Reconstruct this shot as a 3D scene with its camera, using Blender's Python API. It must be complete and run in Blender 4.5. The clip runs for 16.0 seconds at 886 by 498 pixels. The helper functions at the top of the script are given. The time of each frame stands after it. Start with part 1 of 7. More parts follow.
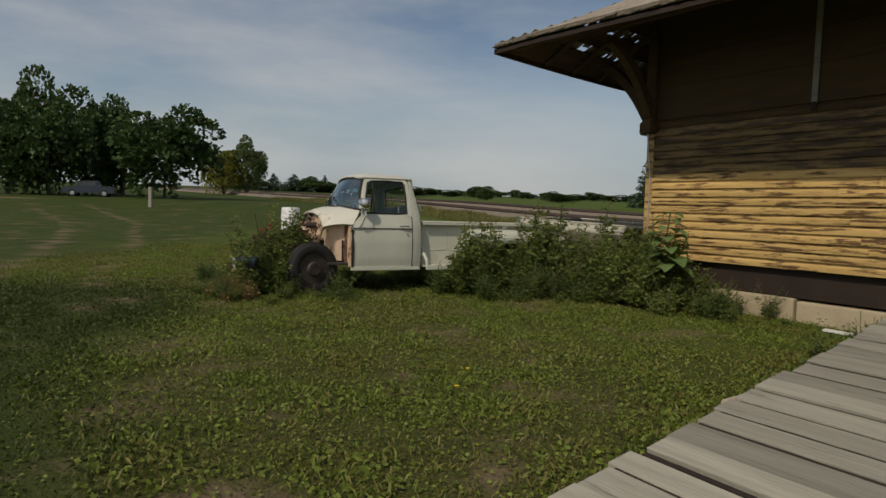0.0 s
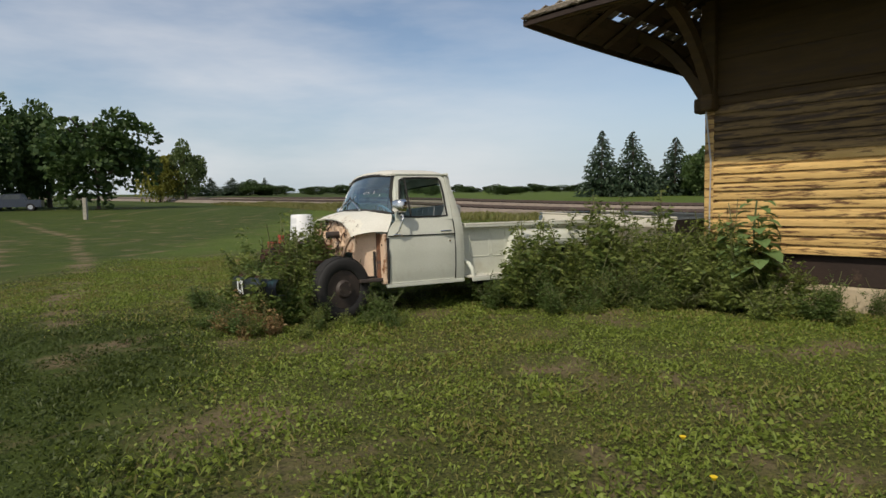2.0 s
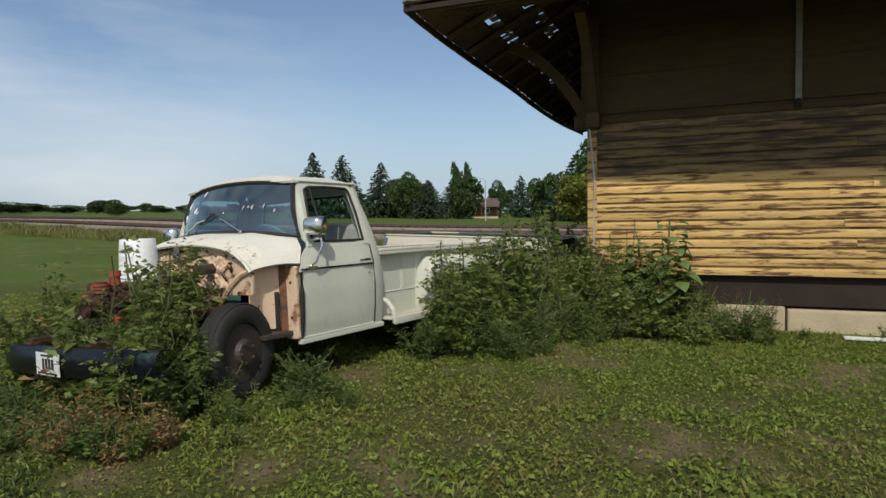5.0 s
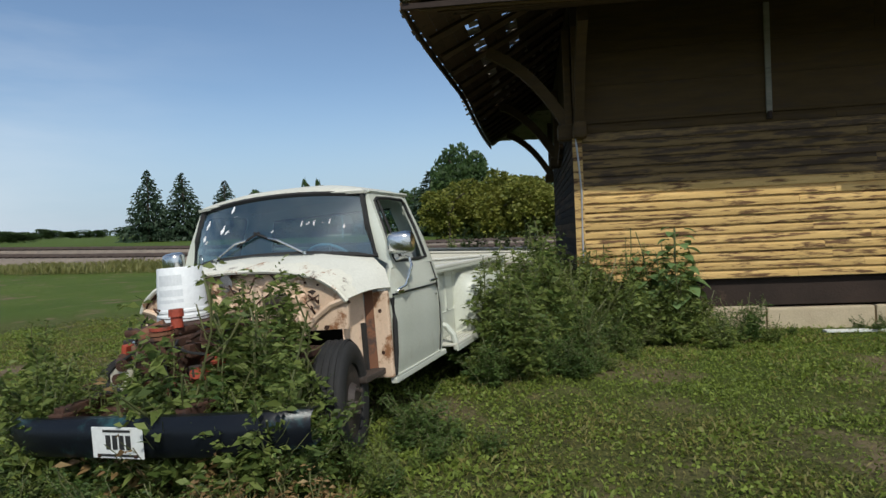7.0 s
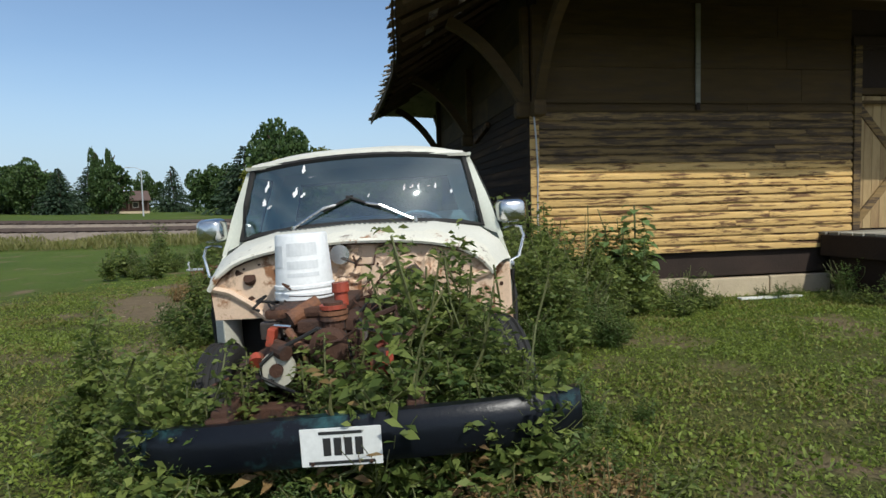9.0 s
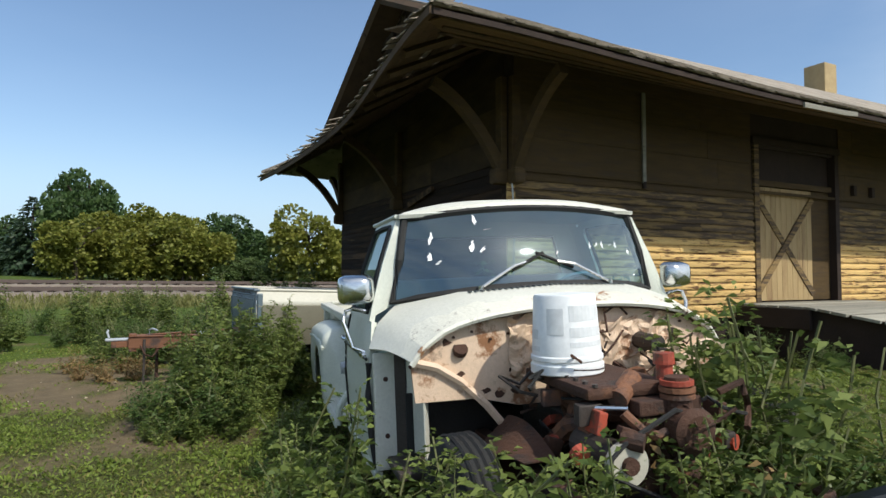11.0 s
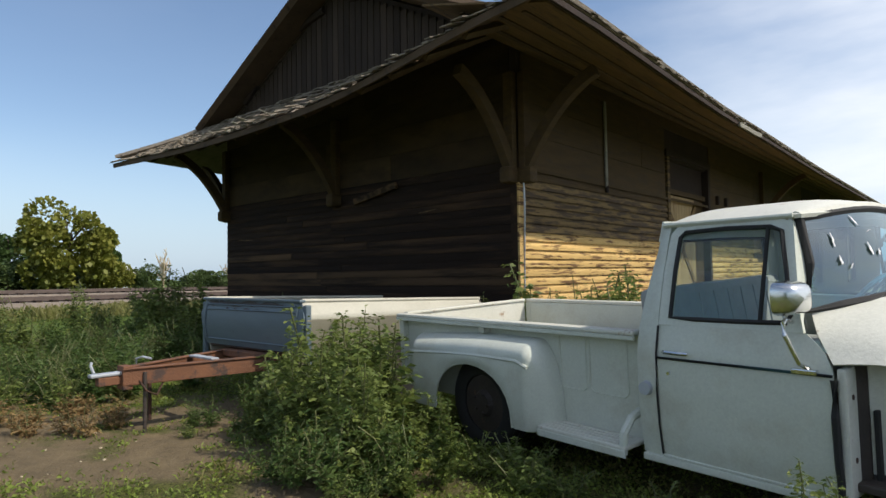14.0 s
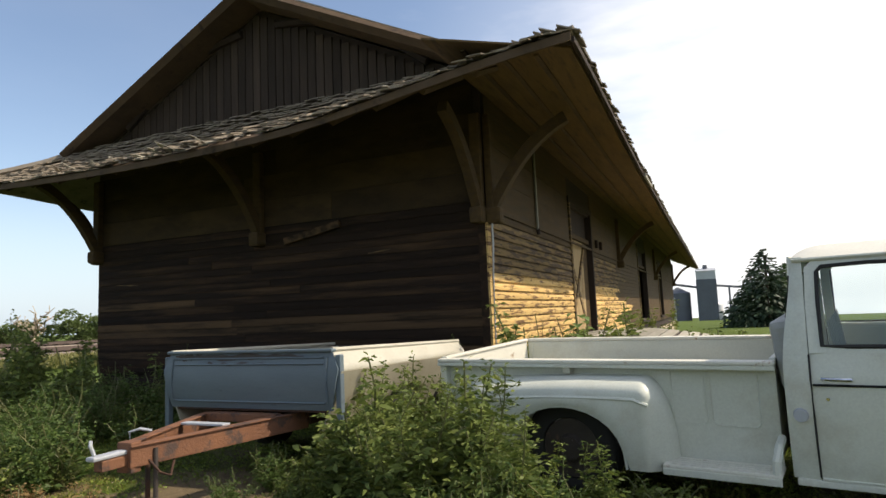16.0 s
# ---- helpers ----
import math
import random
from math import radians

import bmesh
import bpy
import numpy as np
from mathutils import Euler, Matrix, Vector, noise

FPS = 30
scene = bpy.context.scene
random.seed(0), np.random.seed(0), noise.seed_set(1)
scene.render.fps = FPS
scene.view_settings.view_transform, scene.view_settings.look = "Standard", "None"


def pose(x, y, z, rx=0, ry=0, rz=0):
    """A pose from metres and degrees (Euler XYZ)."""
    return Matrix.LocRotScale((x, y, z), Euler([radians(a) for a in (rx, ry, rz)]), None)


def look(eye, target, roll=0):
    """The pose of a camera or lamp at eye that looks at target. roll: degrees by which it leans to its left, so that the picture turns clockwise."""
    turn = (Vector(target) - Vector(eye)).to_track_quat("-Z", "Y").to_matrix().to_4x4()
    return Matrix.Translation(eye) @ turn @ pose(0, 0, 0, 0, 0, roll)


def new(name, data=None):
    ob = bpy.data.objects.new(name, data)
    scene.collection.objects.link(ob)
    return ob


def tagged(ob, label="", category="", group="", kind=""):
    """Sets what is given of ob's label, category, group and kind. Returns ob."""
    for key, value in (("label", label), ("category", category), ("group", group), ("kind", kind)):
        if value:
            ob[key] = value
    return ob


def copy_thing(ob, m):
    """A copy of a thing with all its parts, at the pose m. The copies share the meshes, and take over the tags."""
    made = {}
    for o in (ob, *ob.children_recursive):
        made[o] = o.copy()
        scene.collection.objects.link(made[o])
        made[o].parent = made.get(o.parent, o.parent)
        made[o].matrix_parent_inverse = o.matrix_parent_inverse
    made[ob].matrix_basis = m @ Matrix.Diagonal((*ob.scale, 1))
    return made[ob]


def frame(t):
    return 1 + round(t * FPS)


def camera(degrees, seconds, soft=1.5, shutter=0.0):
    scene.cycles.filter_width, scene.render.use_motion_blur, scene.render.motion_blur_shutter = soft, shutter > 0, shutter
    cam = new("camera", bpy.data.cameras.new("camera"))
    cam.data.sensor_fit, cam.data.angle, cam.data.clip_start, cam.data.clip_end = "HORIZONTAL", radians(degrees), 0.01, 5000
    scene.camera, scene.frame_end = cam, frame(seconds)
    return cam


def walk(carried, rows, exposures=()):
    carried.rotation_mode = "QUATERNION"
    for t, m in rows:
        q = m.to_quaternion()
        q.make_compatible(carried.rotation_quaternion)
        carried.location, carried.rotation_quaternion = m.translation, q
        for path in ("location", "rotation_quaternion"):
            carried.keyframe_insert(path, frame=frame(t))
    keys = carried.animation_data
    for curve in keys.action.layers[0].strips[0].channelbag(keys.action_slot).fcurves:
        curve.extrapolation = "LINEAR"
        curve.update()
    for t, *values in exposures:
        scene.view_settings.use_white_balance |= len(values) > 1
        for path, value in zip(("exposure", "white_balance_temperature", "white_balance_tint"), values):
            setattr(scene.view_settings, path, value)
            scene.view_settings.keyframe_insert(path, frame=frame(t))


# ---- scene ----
cam = camera(71.7, 16.0, soft=1.5)
METRES, EYE, TILT, LEAN, TURN = 16.4, 1.23, 0.0, 0.0, 0.0
ROWS = [
    (0.0, 0.0, 0.0, 0.0, 0.11, -3.78, -1.6),
    (0.5, -0.0183, 0.0213, 0.0011, 0.02, -1.69, 3.27),
    (1.0, -0.0368, 0.0457, 0.0005, -4.15, -5.34, 3.24),
    (1.5, -0.0571, 0.0669, 0.0015, -3.68, -4.81, 2.18),
    (2.0, -0.0772, 0.0914, 0.0022, -5.23, -4.09, 1.04),
    (2.5, -0.0987, 0.1113, 0.003, -9.91, -5.28, 0.92),
    (3.0, -0.1148, 0.1349, 0.0037, -17.2, -5.42, 2.69),
    (5.5, -0.1958, 0.2594, 0.0032, -34.81, -2.37, -0.05),
    (6.0, -0.2123, 0.2845, 0.0036, -37.45, -3.65, 0.21),
    (6.5, -0.2264, 0.3136, 0.0038, -41.44, -3.83, 2.98),
    (7.0, -0.2454, 0.3349, 0.0049, -47.11, -1.39, 2.63),
    (7.5, -0.2615, 0.3607, 0.0026, -48.9, -3.74, 3.86),
    (8.0, -0.278, 0.3864, 0.0034, -57.16, -2.45, 3.56),
    (8.5, -0.2905, 0.4118, 0.0026, -65.21, -3.52, -0.07),
    (9.0, -0.2994, 0.4461, 0.0036, -64.99, -3.78, 1.51),
    (11.5, -0.3079, 0.6115, -0.0, -86.42, 0.78, 0.93),
    (12.0, -0.3026, 0.6452, -0.0023, -87.53, -2.82, 3.32),
    (12.5, -0.2941, 0.6787, 0.0014, -89.17, 2.23, 5.77),
    (13.0, -0.2831, 0.7084, 0.0022, -93.3, 1.99, 3.48),
    (13.5, -0.2709, 0.7406, 0.004, -93.43, 2.78, 2.67),
    (14.0, -0.2609, 0.7691, 0.0052, -103.77, 2.37, 0.9),
    (14.5, -0.2456, 0.7984, 0.0072, -105.33, 1.6, 3.86),
    (15.0, -0.2321, 0.8256, 0.0076, -113.45, 2.68, 0.99),
    (15.5, -0.2144, 0.8495, 0.0068, -116.99, 2.82, 4.15),
    (16.0, -0.1975, 0.876, 0.0069, -121.18, 6.02, 2.48),
]
EXPOSE = [(0.0, -0.87, 7300, 10), (1.0, -0.48, 6350, 10), (2.0, -0.26, 7000, 11), (3.0, -0.06, 7300, 11), (5.5, -0.33, 6400, 8), (7.5, -0.26, 6200, 7), (8.5, -0.02, 6200, 7), (9.0, -0.08, 6200, 7), (11.5, 0.22, 6300, 7), (12.5, 0.26, 6400, 7), (13.2, 0.10, 6600, 8), (14.5, 0.16, 6500, 10), (15.1, 0.20, 6600, 10), (15.5, 0.40, 7000, 12), (16.0, 0.48, 7200, 12)]
walk(cam, [(t, pose(0, 0, EYE, TILT, LEAN, TURN) @ pose(METRES * x, METRES * y, METRES * z, 90 + pitch, roll, yaw)) for t, x, y, z, yaw, pitch, roll in ROWS], EXPOSE)

# ---- daylight ----
SUN_TO = Vector((-0.60, -0.80, 1.13)).normalized()
world = bpy.data.worlds.new("daylight")
scene.world = world
world.use_nodes = True
wn, wl = world.node_tree.nodes, world.node_tree.links
wn.clear()
sky = wn.new("ShaderNodeTexSky")
sky.sky_type, sky.sun_disc = "NISHITA", False
sky.sun_elevation = math.asin(SUN_TO.z)
sky.sun_rotation = math.atan2(SUN_TO.x, SUN_TO.y)
sky.air_density, sky.dust_density, sky.ozone_density = 1.0, 1.2, 2.0
# thin high cloud streaks drawn over the sky
tc = wn.new("ShaderNodeTexCoord")
mp = wn.new("ShaderNodeMapping")
mp.inputs["Rotation"].default_value = (0.35, 0.2, 0.5)
mp.inputs["Scale"].default_value = (1.1, 1.6, 5.0)
nz = wn.new("ShaderNodeTexNoise")
nz.inputs["Scale"].default_value, nz.inputs["Detail"].default_value, nz.inputs["Roughness"].default_value = 1.3, 6.0, 0.55
rp = wn.new("ShaderNodeValToRGB")
rp.color_ramp.elements[0].position, rp.color_ramp.elements[1].position = 0.42, 0.75
rp.color_ramp.elements[0].color, rp.color_ramp.elements[1].color = (0, 0, 0, 1), (0.30, 0.30, 0.30, 1)
mx = wn.new("ShaderNodeMixRGB")
mx.inputs["Color2"].default_value = (6.8, 7.0, 7.4, 1)
bg = wn.new("ShaderNodeBackground")
bg.inputs["Strength"].default_value = 0.145


def sky_side(towards, lo, hi):
    """How far a stretch of the sky lies towards a compass direction, from 0 to 1."""
    d = wn.new("ShaderNodeVectorMath"); d.operation = "DOT_PRODUCT"; d.inputs[1].default_value = towards
    r = wn.new("ShaderNodeMapRange"); r.interpolation_type = "SMOOTHSTEP"
    r.inputs["From Min"].default_value, r.inputs["From Max"].default_value = lo, hi
    wl.new(tc.outputs["Generated"], d.inputs[0]); wl.new(d.outputs["Value"], r.inputs["Value"])
    return r.outputs["Result"]


def sky_math(op, a, b):
    k = wn.new("ShaderNodeMath"); k.operation = op
    for i, v in enumerate((a, b)):
        if isinstance(v, float):
            k.inputs[i].default_value = v
        else:
            wl.new(v, k.inputs[i])
    return k.outputs[0]


# clear blue to the east; thin cloud elsewhere, thickening to white haze in the south
cloudy = sky_math("SUBTRACT", 1.0, sky_side((0.95, 0.31, 0.0), 0.25, 0.80))
streaks = sky_math("MULTIPLY", rp.outputs["Color"], sky_math("ADD", sky_math("MULTIPLY", cloudy, 2.1), 0.10))
haze = sky_math("MULTIPLY", sky_side((0.2, -0.98, 0.0), 0.55, 0.98), sky_math("ADD", sky_math("MULTIPLY", nz.outputs["Fac"], 0.5), 0.28))
veil = sky_math("MINIMUM", sky_math("ADD", streaks, haze), 0.9)
ow = wn.new("ShaderNodeOutputWorld")
wl.new(tc.outputs["Generated"], mp.inputs["Vector"]); wl.new(mp.outputs["Vector"], nz.inputs["Vector"])
wl.new(nz.outputs["Fac"], rp.inputs["Fac"]); wl.new(veil, mx.inputs["Fac"])
low = wn.new("ShaderNodeMixRGB")
low.inputs["Color2"].default_value = (3.5, 4.5, 5.7, 1)
wl.new(sky_math("MULTIPLY", sky_math("SUBTRACT", 1.0, sky_side((0.0, 0.0, 1.0), 0.02, 0.24)), 0.7), low.inputs["Fac"])
wl.new(sky.outputs["Color"], low.inputs["Color1"]); wl.new(low.outputs["Color"], mx.inputs["Color1"]); wl.new(mx.outputs["Color"], bg.inputs["Color"])
wl.new(bg.outputs["Background"], ow.inputs["Surface"])
sun = new("sun", bpy.data.lights.new("sun", "SUN"))
sun.data.energy, sun.data.angle, sun.data.color = 3.6, radians(0.6), (1.0, 0.94, 0.84)
sun.matrix_world = look(SUN_TO * 60, (0, 0, 0))

# ---- materials ----


def mat(name, c1, c2, scale=4.0, rough=0.7, metal=0.0, bump=0.3, c3=None, cover=0.4, wscale=3.0, stretch=(1, 1, 1), bscale=40.0, rand=0.0, edge=0.08, c4=None, cover4=0.2, w4=1.0, sheen=0.0, coat=0.0):
    """A worn surface: two mixed tones, up to two kinds of wear with shapes of their own, and a fine relief."""
    m = bpy.data.materials.new(name)
    m.use_nodes = True
    n, l = m.node_tree.nodes, m.node_tree.links
    b = n["Principled BSDF"]
    co = n.new("ShaderNodeTexCoord")
    info = n.new("ShaderNodeObjectInfo")
    off = n.new("ShaderNodeVectorMath"); off.operation = "SCALE"; off.inputs[0].default_value = (37.0, 17.0, 29.0)
    l.new(info.outputs["Random"], off.inputs["Scale"])
    add = n.new("ShaderNodeVectorMath"); add.operation = "ADD"
    l.new(co.outputs["Object"], add.inputs[0]); l.new(off.outputs["Vector"], add.inputs[1])
    mul = n.new("ShaderNodeVectorMath"); mul.operation = "MULTIPLY"; mul.inputs[1].default_value = stretch
    l.new(add.outputs["Vector"], mul.inputs[0])

    def tex(s, detail=5.0, r=0.6):
        t = n.new("ShaderNodeTexNoise")
        t.inputs["Scale"].default_value, t.inputs["Detail"].default_value, t.inputs["Roughness"].default_value = s, detail, r
        l.new(mul.outputs["Vector"], t.inputs["Vector"])
        return t

    def ramp(src, a, c):
        r = n.new("ShaderNodeMapRange")
        r.inputs["From Min"].default_value, r.inputs["From Max"].default_value = a, c
        l.new(src, r.inputs["Value"])
        return r.outputs["Result"]

    def mix(f, a, c):
        x = n.new("ShaderNodeMix"); x.data_type = "RGBA"
        l.new(f, x.inputs["Factor"])
        for v, k in ((a, 6), (c, 7)):
            if isinstance(v, tuple):
                x.inputs[k].default_value = (*v, 1)
            else:
                l.new(v, x.inputs[k])
        return x.outputs[2]

    fine = tex(bscale, 4.0)
    col = mix(ramp(tex(scale).outputs["Fac"], 0.3, 0.7), c1, c2)
    worn = None
    if c3:
        worn = ramp(tex(wscale, 9.0, 0.68).outputs["Fac"], 1 - cover, 1 - cover + edge)
        col = mix(worn, col, c3)
    if c4:
        col = mix(ramp(tex(w4, 8.0, 0.7).outputs["Fac"], 1 - cover4, 1 - cover4 + edge * 2), col, c4)
    hsv = n.new("ShaderNodeHueSaturation")
    val = n.new("ShaderNodeMath"); val.operation = "MULTIPLY_ADD"
    l.new(info.outputs["Random"], val.inputs[0]); val.inputs[1].default_value, val.inputs[2].default_value = rand, 1 - rand / 2
    grain = n.new("ShaderNodeMath"); grain.operation = "MULTIPLY_ADD"
    l.new(fine.outputs["Fac"], grain.inputs[0]); grain.inputs[1].default_value, grain.inputs[2].default_value = 0.3, 0.85
    vv = n.new("ShaderNodeMath"); vv.operation = "MULTIPLY"
    l.new(val.outputs[0], vv.inputs[0]); l.new(grain.outputs[0], vv.inputs[1])
    l.new(vv.outputs[0], hsv.inputs["Value"]); l.new(col, hsv.inputs["Color"])
    l.new(hsv.outputs["Color"], b.inputs["Base Color"])
    b.inputs["Roughness"].default_value, b.inputs["Metallic"].default_value = rough, metal
    b.inputs["Coat Weight"].default_value = coat
    if bump:
        bp = n.new("ShaderNodeBump")
        bp.inputs["Strength"].default_value, bp.inputs["Distance"].default_value = bump, 0.01
        l.new(fine.outputs["Fac"], bp.inputs["Height"]); l.new(bp.outputs["Normal"], b.inputs["Normal"])
    return m


def leafmat(name, c1, c2, trans=0.25, rough=0.55, scale=0.6):
    """Leaves: each island of the mesh takes its own tone, and some light goes through."""
    m = bpy.data.materials.new(name)
    m.use_nodes = True
    n, l = m.node_tree.nodes, m.node_tree.links
    b = n["Principled BSDF"]
    geo, info = n.new("ShaderNodeNewGeometry"), n.new("ShaderNodeObjectInfo")
    ad = n.new("ShaderNodeMath"); ad.operation = "MULTIPLY_ADD"; ad.inputs[1].default_value = 0.35
    l.new(info.outputs["Random"], ad.inputs[0]); l.new(geo.outputs["Random Per Island"], ad.inputs[2])
    md = n.new("ShaderNodeMath"); md.operation = "MULTIPLY"; md.inputs[1].default_value = 0.74
    l.new(ad.outputs[0], md.inputs[0])
    x = n.new("ShaderNodeMix"); x.data_type = "RGBA"
    l.new(md.outputs[0], x.inputs["Factor"])
    x.inputs[6].default_value, x.inputs[7].default_value = (*c1, 1), (*c2, 1)
    l.new(x.outputs[2], b.inputs["Base Color"])
    b.inputs["Roughness"].default_value = rough
    b.inputs["Specular IOR Level"].default_value = 0.3
    tr = n.new("ShaderNodeBsdfTranslucent")
    l.new(x.outputs[2], tr.inputs["Color"])
    ms = n.new("ShaderNodeMixShader"); ms.inputs["Fac"].default_value = trans
    l.new(b.outputs["BSDF"], ms.inputs[1]); l.new(tr.outputs["BSDF"], ms.inputs[2])
    l.new(ms.outputs["Shader"], n["Material Output"].inputs["Surface"])
    return m


def glassmat(name, tint, gloss=0.75, dust=0.0, floor=0.05):
    """A clear tinted pane: gloss that grows towards grazing angles, and a film of dust in streaks."""
    m = bpy.data.materials.new(name)
    m.use_nodes = True
    n, l = m.node_tree.nodes, m.node_tree.links
    n.remove(n["Principled BSDF"])
    tr, gl, lw = n.new("ShaderNodeBsdfTransparent"), n.new("ShaderNodeBsdfGlossy"), n.new("ShaderNodeLayerWeight")
    tr.inputs["Color"].default_value = (*tint, 1)
    gl.inputs["Roughness"].default_value = 0.04
    gl.inputs["Color"].default_value = (0.84, 0.96, 1.0, 1)
    lw.inputs["Blend"].default_value = 0.5
    pw = n.new("ShaderNodeMath"); pw.operation = "POWER"; pw.inputs[1].default_value = 3.0
    l.new(lw.outputs["Facing"], pw.inputs[0])
    ma = n.new("ShaderNodeMath"); ma.operation = "MULTIPLY_ADD"; ma.inputs[1].default_value, ma.inputs[2].default_value = gloss, floor
    l.new(pw.outputs[0], ma.inputs[0])
    ms = n.new("ShaderNodeMixShader")
    l.new(ma.outputs[0], ms.inputs["Fac"]); l.new(tr.outputs["BSDF"], ms.inputs[1]); l.new(gl.outputs["BSDF"], ms.inputs[2])
    out = ms.outputs["Shader"]
    if dust:
        co, nz = n.new("ShaderNodeTexCoord"), n.new("ShaderNodeTexNoise")
        nz.inputs["Scale"].default_value, nz.inputs["Detail"].default_value = 4.0, 7.0
        l.new(co.outputs["Object"], nz.inputs["Vector"])
        k = n.new("ShaderNodeMath"); k.operation = "MULTIPLY"; k.inputs[1].default_value = dust * 2
        l.new(nz.outputs["Fac"], k.inputs[0])
        df = n.new("ShaderNodeBsdfDiffuse"); df.inputs["Color"].default_value = (0.52, 0.66, 0.68, 1)
        m2 = n.new("ShaderNodeMixShader")
        l.new(k.outputs[0], m2.inputs["Fac"]); l.new(out, m2.inputs[1]); l.new(df.outputs["BSDF"], m2.inputs[2])
        out = m2.outputs["Shader"]
    l.new(out, n["Material Output"].inputs["Surface"])
    return m


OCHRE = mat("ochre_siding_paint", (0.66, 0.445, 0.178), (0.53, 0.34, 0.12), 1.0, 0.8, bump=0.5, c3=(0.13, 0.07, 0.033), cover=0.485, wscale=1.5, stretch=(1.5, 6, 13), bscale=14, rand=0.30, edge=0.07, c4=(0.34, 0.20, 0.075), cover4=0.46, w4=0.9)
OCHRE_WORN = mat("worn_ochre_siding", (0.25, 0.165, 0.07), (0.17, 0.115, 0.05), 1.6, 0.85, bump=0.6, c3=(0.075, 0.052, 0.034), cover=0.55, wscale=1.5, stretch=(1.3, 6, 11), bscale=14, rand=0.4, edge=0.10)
DOORPAINT = mat("pale_ochre_door_paint", (0.40, 0.285, 0.135), (0.34, 0.235, 0.105), 1.2, 0.8, bump=0.3, c3=(0.20, 0.12, 0.055), cover=0.52, wscale=1.2, stretch=(3, 2, 0.5), bscale=30, rand=0.15, edge=0.2)
CHIMNEYBRICK = mat("buff_chimney_brick", (0.44, 0.33, 0.17), (0.36, 0.26, 0.13), 5.0, 0.85, bump=0.4, c3=(0.22, 0.15, 0.08), cover=0.38, wscale=4, bscale=30, edge=0.2)
# ochre paint darkened to put the eaves' shade into its colour, plus wear
OCHRE_SHADED = mat("shade_darkened_ochre_paint", (0.090, 0.056, 0.021), (0.060, 0.038, 0.015), 1.5, 0.8, bump=0.4, c3=(0.06, 0.04, 0.023), cover=0.5, wscale=1.4, stretch=(1.3, 6, 10), bscale=30, rand=0.25, edge=0.15)
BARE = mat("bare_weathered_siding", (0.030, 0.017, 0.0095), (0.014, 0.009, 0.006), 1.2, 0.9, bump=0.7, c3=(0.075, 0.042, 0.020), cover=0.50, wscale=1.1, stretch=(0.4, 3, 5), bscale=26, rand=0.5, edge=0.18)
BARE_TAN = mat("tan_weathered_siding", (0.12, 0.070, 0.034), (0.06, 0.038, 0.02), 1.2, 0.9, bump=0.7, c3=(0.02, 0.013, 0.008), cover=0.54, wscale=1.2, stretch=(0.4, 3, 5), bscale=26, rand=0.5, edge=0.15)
BEAM = mat("dark_old_timber", (0.045, 0.030, 0.023), (0.028, 0.02, 0.016), 2.0, 0.85, bump=0.5, c3=(0.08, 0.052, 0.035), cover=0.36, bscale=30)
SHINGLE = mat("grey_weathered_shingle", (0.31, 0.265, 0.21), (0.19, 0.16, 0.125), 3.0, 0.9, bump=0.6, c3=(0.085, 0.07, 0.055), cover=0.42, wscale=6, bscale=30, rand=0.5)
SOFFIT = mat("brown_roof_boards", (0.115, 0.075, 0.043), (0.07, 0.047, 0.029), 2.0, 0.85, bump=0.5, c3=(0.04, 0.028, 0.02), cover=0.42, stretch=(1, 1, 1), bscale=30, rand=0.4)
EAVEBOARD = mat("ochre_brown_eave_boards", (0.17, 0.105, 0.042), (0.11, 0.07, 0.03), 1.5, 0.8, bump=0.4, c3=(0.06, 0.04, 0.023), cover=0.48, wscale=1.4, stretch=(1.3, 6, 10), bscale=30, rand=0.25, edge=0.15)
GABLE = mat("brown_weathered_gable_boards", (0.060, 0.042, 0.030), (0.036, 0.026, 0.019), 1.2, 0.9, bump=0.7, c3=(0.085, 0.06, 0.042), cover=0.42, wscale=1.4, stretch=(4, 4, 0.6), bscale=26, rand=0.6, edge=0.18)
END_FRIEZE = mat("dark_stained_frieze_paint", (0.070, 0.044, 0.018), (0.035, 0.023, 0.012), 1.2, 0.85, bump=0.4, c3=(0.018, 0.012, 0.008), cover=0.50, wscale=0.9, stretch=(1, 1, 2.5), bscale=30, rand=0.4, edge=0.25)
STONE = mat("pale_concrete_block", (0.52, 0.43, 0.29), (0.42, 0.34, 0.23), 3.0, 0.9, bump=0.6, c3=(0.20, 0.16, 0.12), cover=0.36, wscale=4, bscale=50, rand=0.15)
DECK = mat("grey_weathered_planks", (0.37, 0.345, 0.28), (0.26, 0.245, 0.20), 3.0, 0.85, bump=0.7, c3=(0.11, 0.095, 0.08), cover=0.40, wscale=4, stretch=(0.35, 5, 5), bscale=18, rand=0.5)
WHITE = mat("chalky_white_truck_paint", (0.60, 0.615, 0.53), (0.53, 0.545, 0.46), 1.6, 0.42, bump=0.08, c3=(0.45, 0.425, 0.33), cover=0.48, wscale=2.4, bscale=70, edge=0.26, c4=(0.20, 0.13, 0.07), cover4=0.31, w4=6)
WHITE_WORN = mat("flaking_white_paint", (0.66, 0.645, 0.56), (0.57, 0.555, 0.47), 1.6, 0.5, bump=0.2, c3=(0.30, 0.19, 0.10), cover=0.37, wscale=6, bscale=60, edge=0.06)
PEACH = mat("faded_peach_primer", (0.72, 0.54, 0.39), (0.62, 0.45, 0.31), 3.0, 0.65, bump=0.2, c3=(0.27, 0.125, 0.055), cover=0.47, wscale=4.5, bscale=60, edge=0.07, c4=(0.05, 0.035, 0.03), cover4=0.39, w4=6)
